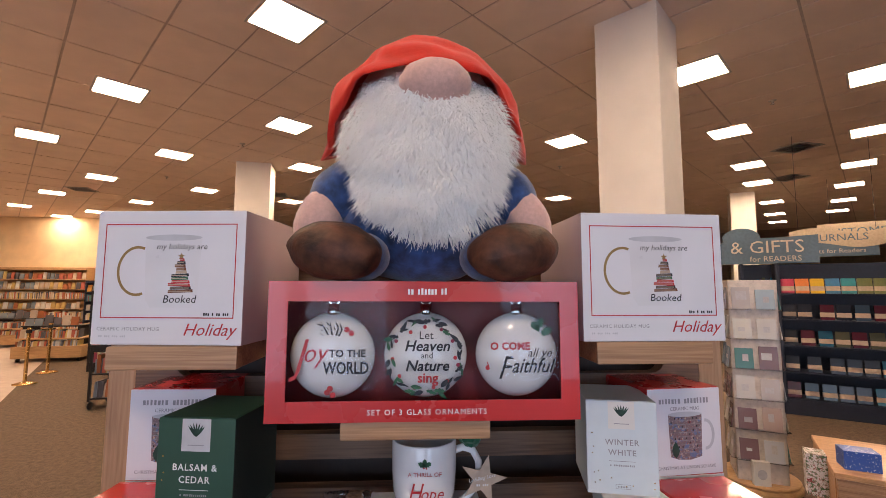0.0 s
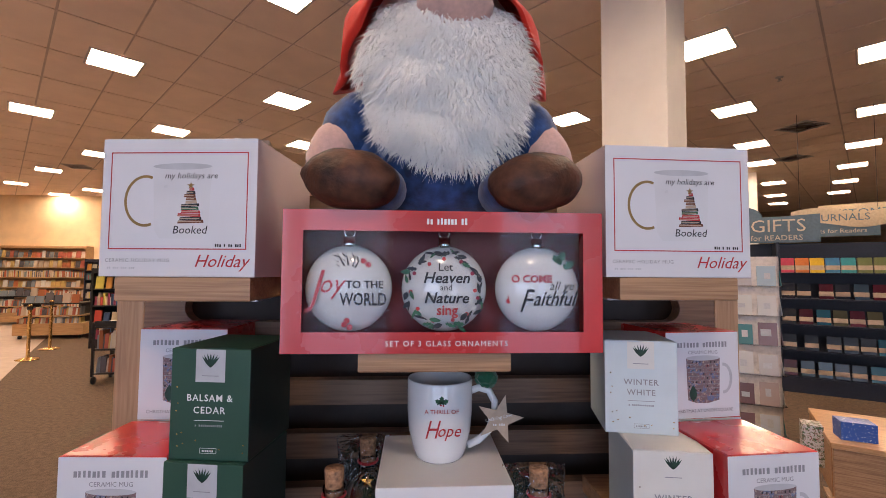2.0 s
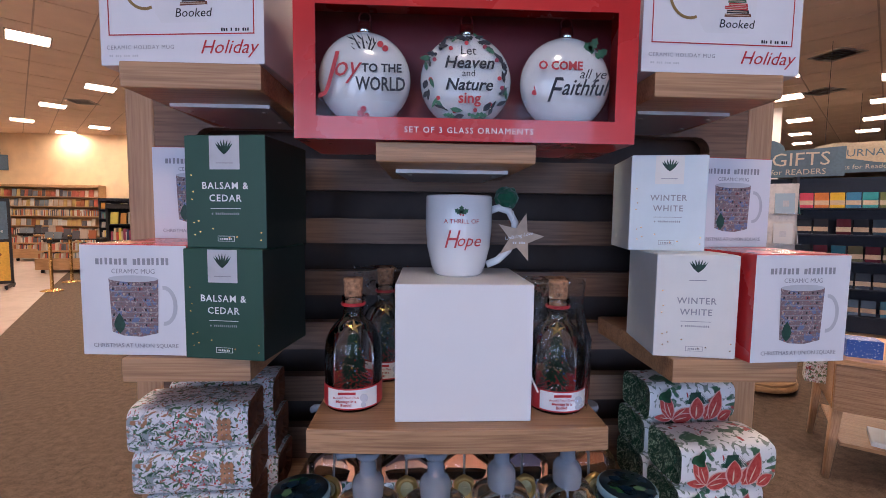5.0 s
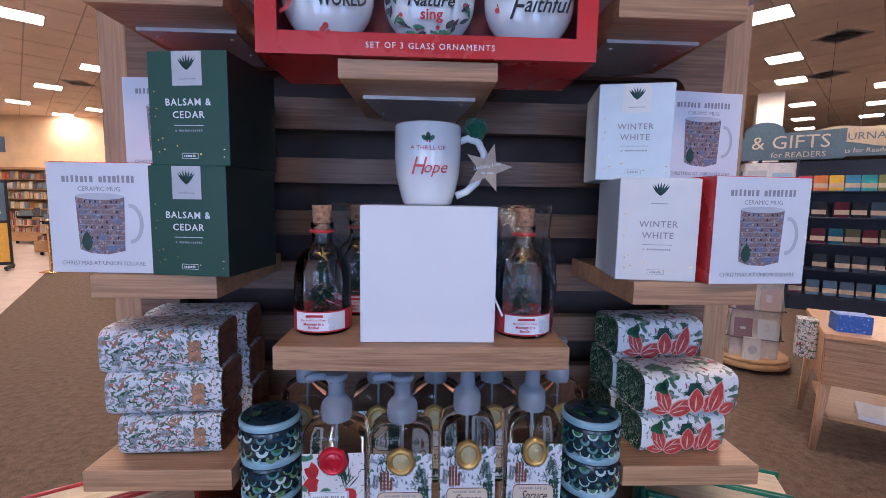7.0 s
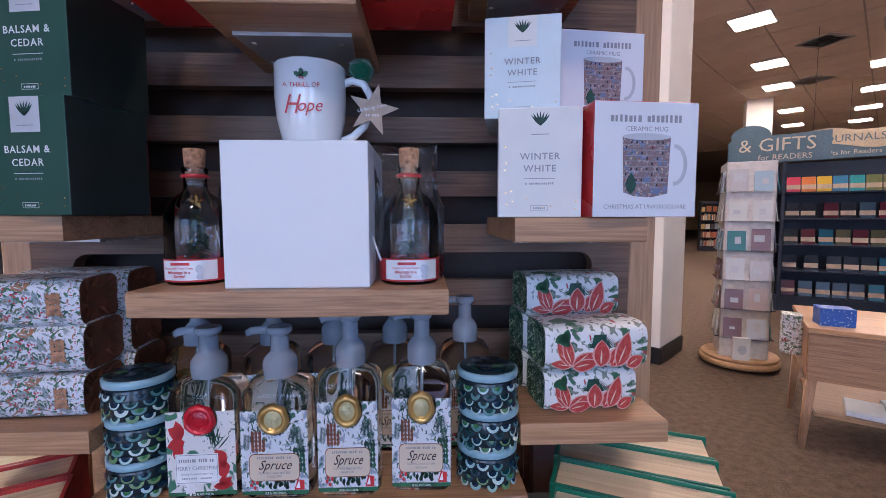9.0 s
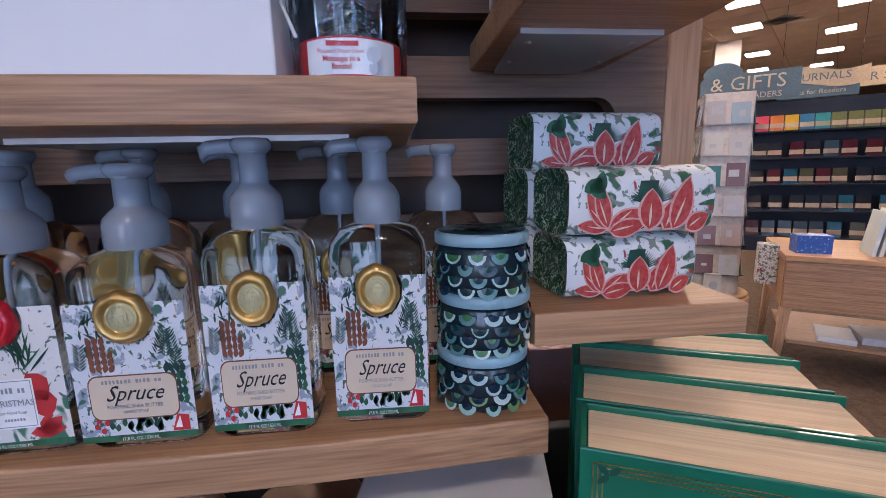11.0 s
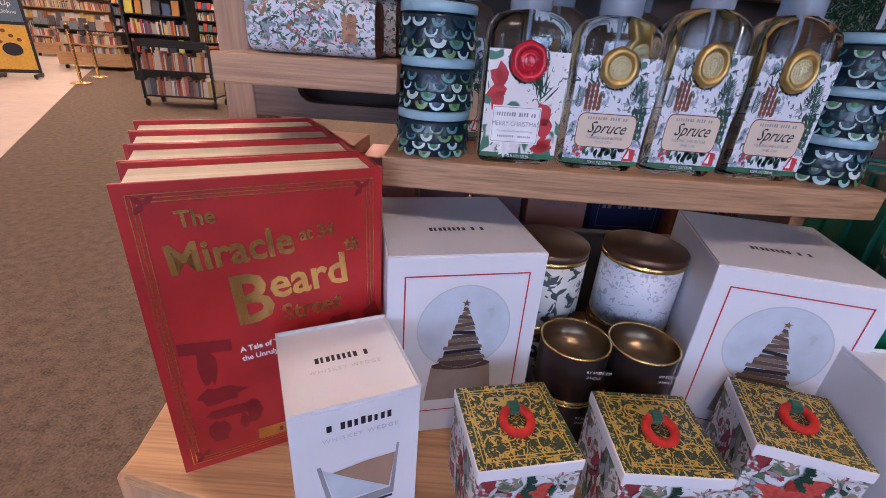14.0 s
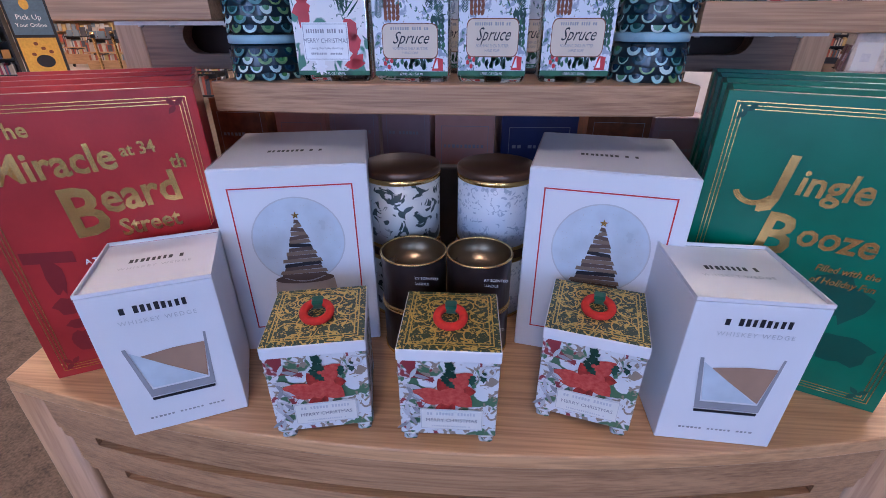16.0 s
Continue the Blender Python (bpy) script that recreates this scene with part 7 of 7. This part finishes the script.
def card_rack(at):
    th = thing("card_rack", "revolving greeting card rack on a round wooden base", "card rack", at)
    part("base", lathe([(0, 0.03), (0.30, 0.03), (0.31, 0.04), (0.31, 0.07), (0.30, 0.08), (0.24, 0.081), (0.29, 0.085), (0.30, 0.10), (0.29, 0.112), (0, 0.112)], 40), PINE, th, "two-tier round pine base")
    part("hub", lathe([(0.10, 0), (0.12, 0.02), (0.06, 0.03)], 20), BLACKM, th)
    w, h = 0.36, 1.80
    for k in range(4):
        a = pose(0, 0, 0, 0, 0, 90 * k)
        p = part("panel", box(-w / 2, w / 2, -w / 2, -w / 2 + 0.015, 0.113, h, 0.003), ACRYL, th, "pale pink card panel", at=a)
        for r in range(6):
            z = 0.30 + r * 0.252
            part("card_ledge", box(-w / 2 + 0.002, w / 2 - 0.002, -w / 2 - 0.035, -w / 2 - 0.001, z - 0.018, z - 0.012), CLEAR, p)
    unit = box(-0.5, 0.5, -0.5, 0.5, 0, 1)
    me = bm_mesh(unit, "card", CARD_M)
    me2 = bm_mesh(box(-0.5, 0.5, -0.5, 0.5, 0, 1), "card_art", LGREY)
    rnd = random.Random(31)
    for k in (0, 1, 3):
        for r in range(6):
            for c in (-1, 1):
                z = 0.30 + r * 0.252
                m = at @ pose(0, 0, 0, 0, 0, 90 * k) @ pose(c * 0.087, -w / 2 - 0.022, z - 0.011, -7, 0, 0)
                ob = new("greeting_card", me)
                ob.matrix_basis = m @ Matrix.Diagonal((0.135, 0.006, rnd.choice((0.17, 0.19, 0.19)), 1))
                tagged(ob, "greeting card in a clear sleeve on the rack", "greeting card", "cards on the rack")
                art = new("motif", me2)
                art.parent = ob
                art.matrix_basis = pose(rnd.uniform(-0.1, 0.1), -0.55, rnd.uniform(0.3, 0.45)) @ Matrix.Diagonal((rnd.uniform(0.25, 0.6), 0.1, rnd.uniform(0.12, 0.4), 1))
    th2 = thing("card_carton", "small white boxed card set on the rack base", "gift box", at @ pose(-0.02, -0.27, 0.1125, 0, 0, 10))
    carton(th2, 0.12, 0.05, 0.19, CREAM, CREAM, CREAM)
    b = bmesh.new()
    oval(b, 0, 0.09, 0.035, 0.04, mi=0)
    part("front_print", b, LGREY, th2)


card_rack(pose(2.98, 3.30, 0, 0, 0, -28))


def journal_shelf(at):
    th = thing("journal_shelf", "tall dark shelf unit of face-out journals", "shelf unit", at)
    w, h, d = 2.3, 2.10, 0.4
    for x in (-w / 2, -w / 2 + 0.42, w / 2):
        part("upright", box(-0.02, 0.02, 0, d, 0, h, 0.003), NAVY, th, at=pose(x, 0, 0))
    part("back_panel", box(-w / 2, w / 2, d, d + 0.02, 0, h), NAVY, th)
    part("base_case", box(-w / 2 + 0.021, w / 2 - 0.021, 0.01, d - 0.001, 0, 0.2, 0.004), NAVY, th)
    part("topper", gift_topper(), SIGNB, th, "blue-grey shaped sign topper", at=pose(-w / 2 + 0.30, 0.1, h + 0.001))
    text("& GIFTS", 0.26, 0.02, 0.16, SIGNTXT, th, y=0.09, at=pose(-w / 2 + 0.30, 0, h))
    text("for READERS", 0.11, 0.12, 0.035, SIGNTXT, th, y=0.09, at=pose(-w / 2 + 0.30, 0, h))
    me = bm_mesh(box(-0.5, 0.5, -0.5, 0.5, 0, 1, 0.03), "journal", JOURN_M)
    band = bm_mesh(box(-0.5, 0.5, -0.5, 0.5, 0, 1), "paper_band", KRAFT)
    brights = [mat("journal_pink", (0.62, 0.06, 0.12), 0.3), mat("journal_orange", (0.65, 0.20, 0.05), 0.3), mat("journal_yellow", (0.70, 0.45, 0.03), 0.3), mat("journal_blue", (0.06, 0.22, 0.42), 0.3), mat("journal_teal", (0.05, 0.30, 0.34), 0.3), mat("journal_olive", (0.16, 0.18, 0.07), 0.3)]
    rnd = random.Random(41)
    step = 0.362
    for r in range(5):
        z = 0.22 + r * step
        part("shelf", box(-w / 2 + 0.021, -w / 2 + 0.399, 0.0, d - 0.001, z - 0.02, z, 0.002), NAVY, th)
        part("shelf", box(-w / 2 + 0.441, w / 2 - 0.021, 0.0, d - 0.001, z - 0.02, z, 0.002), NAVY, th)
        x = -w / 2 + 0.54
        k = 0
        while x < w / 2 - 0.1:
            ob = new("journal", me if r < 4 else bm_mesh(box(-0.5, 0.5, -0.5, 0.5, 0, 1, 0.03), "journal", brights[min(k, 5)]))
            ob.matrix_basis = at @ pose(x, 0.10, z + 0.0005, -10, 0, 0) @ Matrix.Diagonal((0.15, 0.03, 0.21, 1))
            tagged(ob, "face-out journal with a paper band on the shelf", "journal", "journals on the shelf")
            bd = new("paper_band", band)
            bd.parent = ob
            bd.matrix_basis = pose(0, -0.03, 0.18) @ Matrix.Diagonal((1.01, 1.02, 0.30, 1))
            x += 0.165 if r == 4 else rnd.choice((0.175, 0.19, 0.24))
            k += 1
        x = -w / 2 + 0.06
        while x < -w / 2 + 0.36:
            ob = new("journal", me)
            t = rnd.uniform(0.02, 0.035)
            ob.matrix_basis = at @ pose(x + t / 2, 0.16, z + 0.0005) @ Matrix.Diagonal((t, 0.15, rnd.uniform(0.18, 0.23), 1))
            tagged(ob, "upright journal among others on the dark shelf", "journal", "journals on the shelf")
            x += t + 0.003


def gift_topper():
    bm = bmesh.new()
    n = 14
    top = [(-0.55, 0.30), (-0.50, 0.36)] + [(-0.28 + 0.24 * math.cos(math.pi - math.pi * i / n), 0.38 + 0.16 * math.sin(math.pi * i / n)) for i in range(n + 1)] + [(0.2, 0.38), (0.62, 0.40), (0.62, 0.0), (-0.55, 0.0)]
    lo = [bm.verts.new((x, 0, z)) for x, z in top]
    hi = [bm.verts.new((x, 0.03, z)) for x, z in top]
    bm.faces.new(lo), bm.faces.new(hi[::-1])
    for i in range(len(top)):
        bm.faces.new((lo[i], hi[i], hi[(i + 1) % len(top)], lo[(i + 1) % len(top)]))
    bmesh.ops.recalc_face_normals(bm, faces=bm.faces[:])
    return bm


journal_shelf(pose(5.75, 5.05, 0, 0, 0, -34))


def oak_desk(at):
    """A low oak display table: deep apron, splayed legs, shelf below."""
    th = thing("oak_table", "oak display table with splayed legs and low shelf", "table", at)
    w, d, h = 1.5, 0.75, 0.72
    part("table_top", box(0, w, 0, d, h - 0.03, h, 0.004), OAK_TOP, th)
    part("front_panel", box(0.01, w - 0.01, 0.006, 0.03, h - 0.30, h - 0.031, 0.003), OAK, th)
    part("end_panel", box(0.006, 0.03, 0.031, d - 0.01, h - 0.30, h - 0.031, 0.003), OAK, th)
    part("low_shelf", box(0.06, w - 0.06, 0.06, d - 0.06, 0.20, 0.222, 0.003), OAK, th)
    for x in (0.06, w - 0.06):
        for y in (0.06, d - 0.06):
            q = part("leg", loft([(rounded(0.03, 0.045, 0.005, 2), 0.0), (rounded(0.05, 0.07, 0.005, 2), h - 0.301)]), OAK_UP, th)
            s = -1 if x < 0.5 else 1
            q.matrix_basis = pose(x + s * 0.05, y, 0) @ Matrix(((1, 0, -s * 0.12, 0), (0, 1, 0, 0), (0, 0, 1, 0), (0, 0, 0, 1)))
    bx = thing("gift_carton", "blue patterned gift carton on the oak table", "gift box", at @ pose(0.14, 0.10, h + 0.0005, 0, 0, 8))
    carton(bx, 0.16, 0.12, 0.10, BLUEBOX, BLUEBOX, BLUEBOX)
    wb = thing("gift_carton", "white spotted gift carton hung at the table end", "gift box", at @ pose(-0.045, 0.22, 0.50, 0, 0, 0))
    carton(wb, 0.10, 0.12, 0.24, GIFTP, GIFTP, GIFTP)
    rnd = random.Random(51)
    for i in range(4):
        b = thing("book", "thin pale book leaning on the oak table", "book", at @ pose(0.38 + 0.03 * i, 0.12, h + 0.0005, 0, 8, 0), "leaning books")
        part("cover", box(0, 0.018, 0, 0.2, 0, 0.24 + 0.01 * (i % 2), 0.002), (PALE, CREAM, LGREY, WHITE)[i], b)
    pn = thing("display_riser", "oak riser panel with an arched cut-out", "riser", at @ pose(0.72, 0.10, h + 0.0005))
    bm = bmesh.new()
    add_box(bm, 0, 0.05, 0, 0.022, 0, 0.62)
    add_box(bm, 0.27, 0.40, 0, 0.022, 0, 0.62)
    add_box(bm, 0.05, 0.27, 0, 0.022, 0.28, 0.62)
    add_box(bm, 0.05, 0.27, 0, 0.022, 0, 0.05)
    part("panel", bm, OAK_UP, pn)
    for i in range(5):
        b = thing("book", "pale book lying in the riser on the oak table", "book", at @ pose(0.80, 0.14, h + 0.051 + 0.032 * i, 0, 0, 3 * (i % 3)), "stacked books")
        part("cover", box(0, 0.2, 0, 0.16, 0, 0.03, 0.003), (CREAM, PAGES, WHITE, CREAM, LGREY)[i], b)
    for i in range(6):
        b = thing("book", "pale book lying on the low table shelf", "book", at @ pose(0.2 + 0.2 * i, 0.10 + 0.03 * (i % 2), 0.2225, 0, 0, 8 * (i % 3) - 6), "books on the low shelf")
        part("cover", box(0, 0.17, 0, 0.24, 0, 0.03 + 0.012 * (i % 2), 0.003), (WHITE, LGREY, PALE, CREAM, WHITE, LGREY)[i], b)


oak_desk(pose(2.28, 1.86, 0, 0, 0, -36))
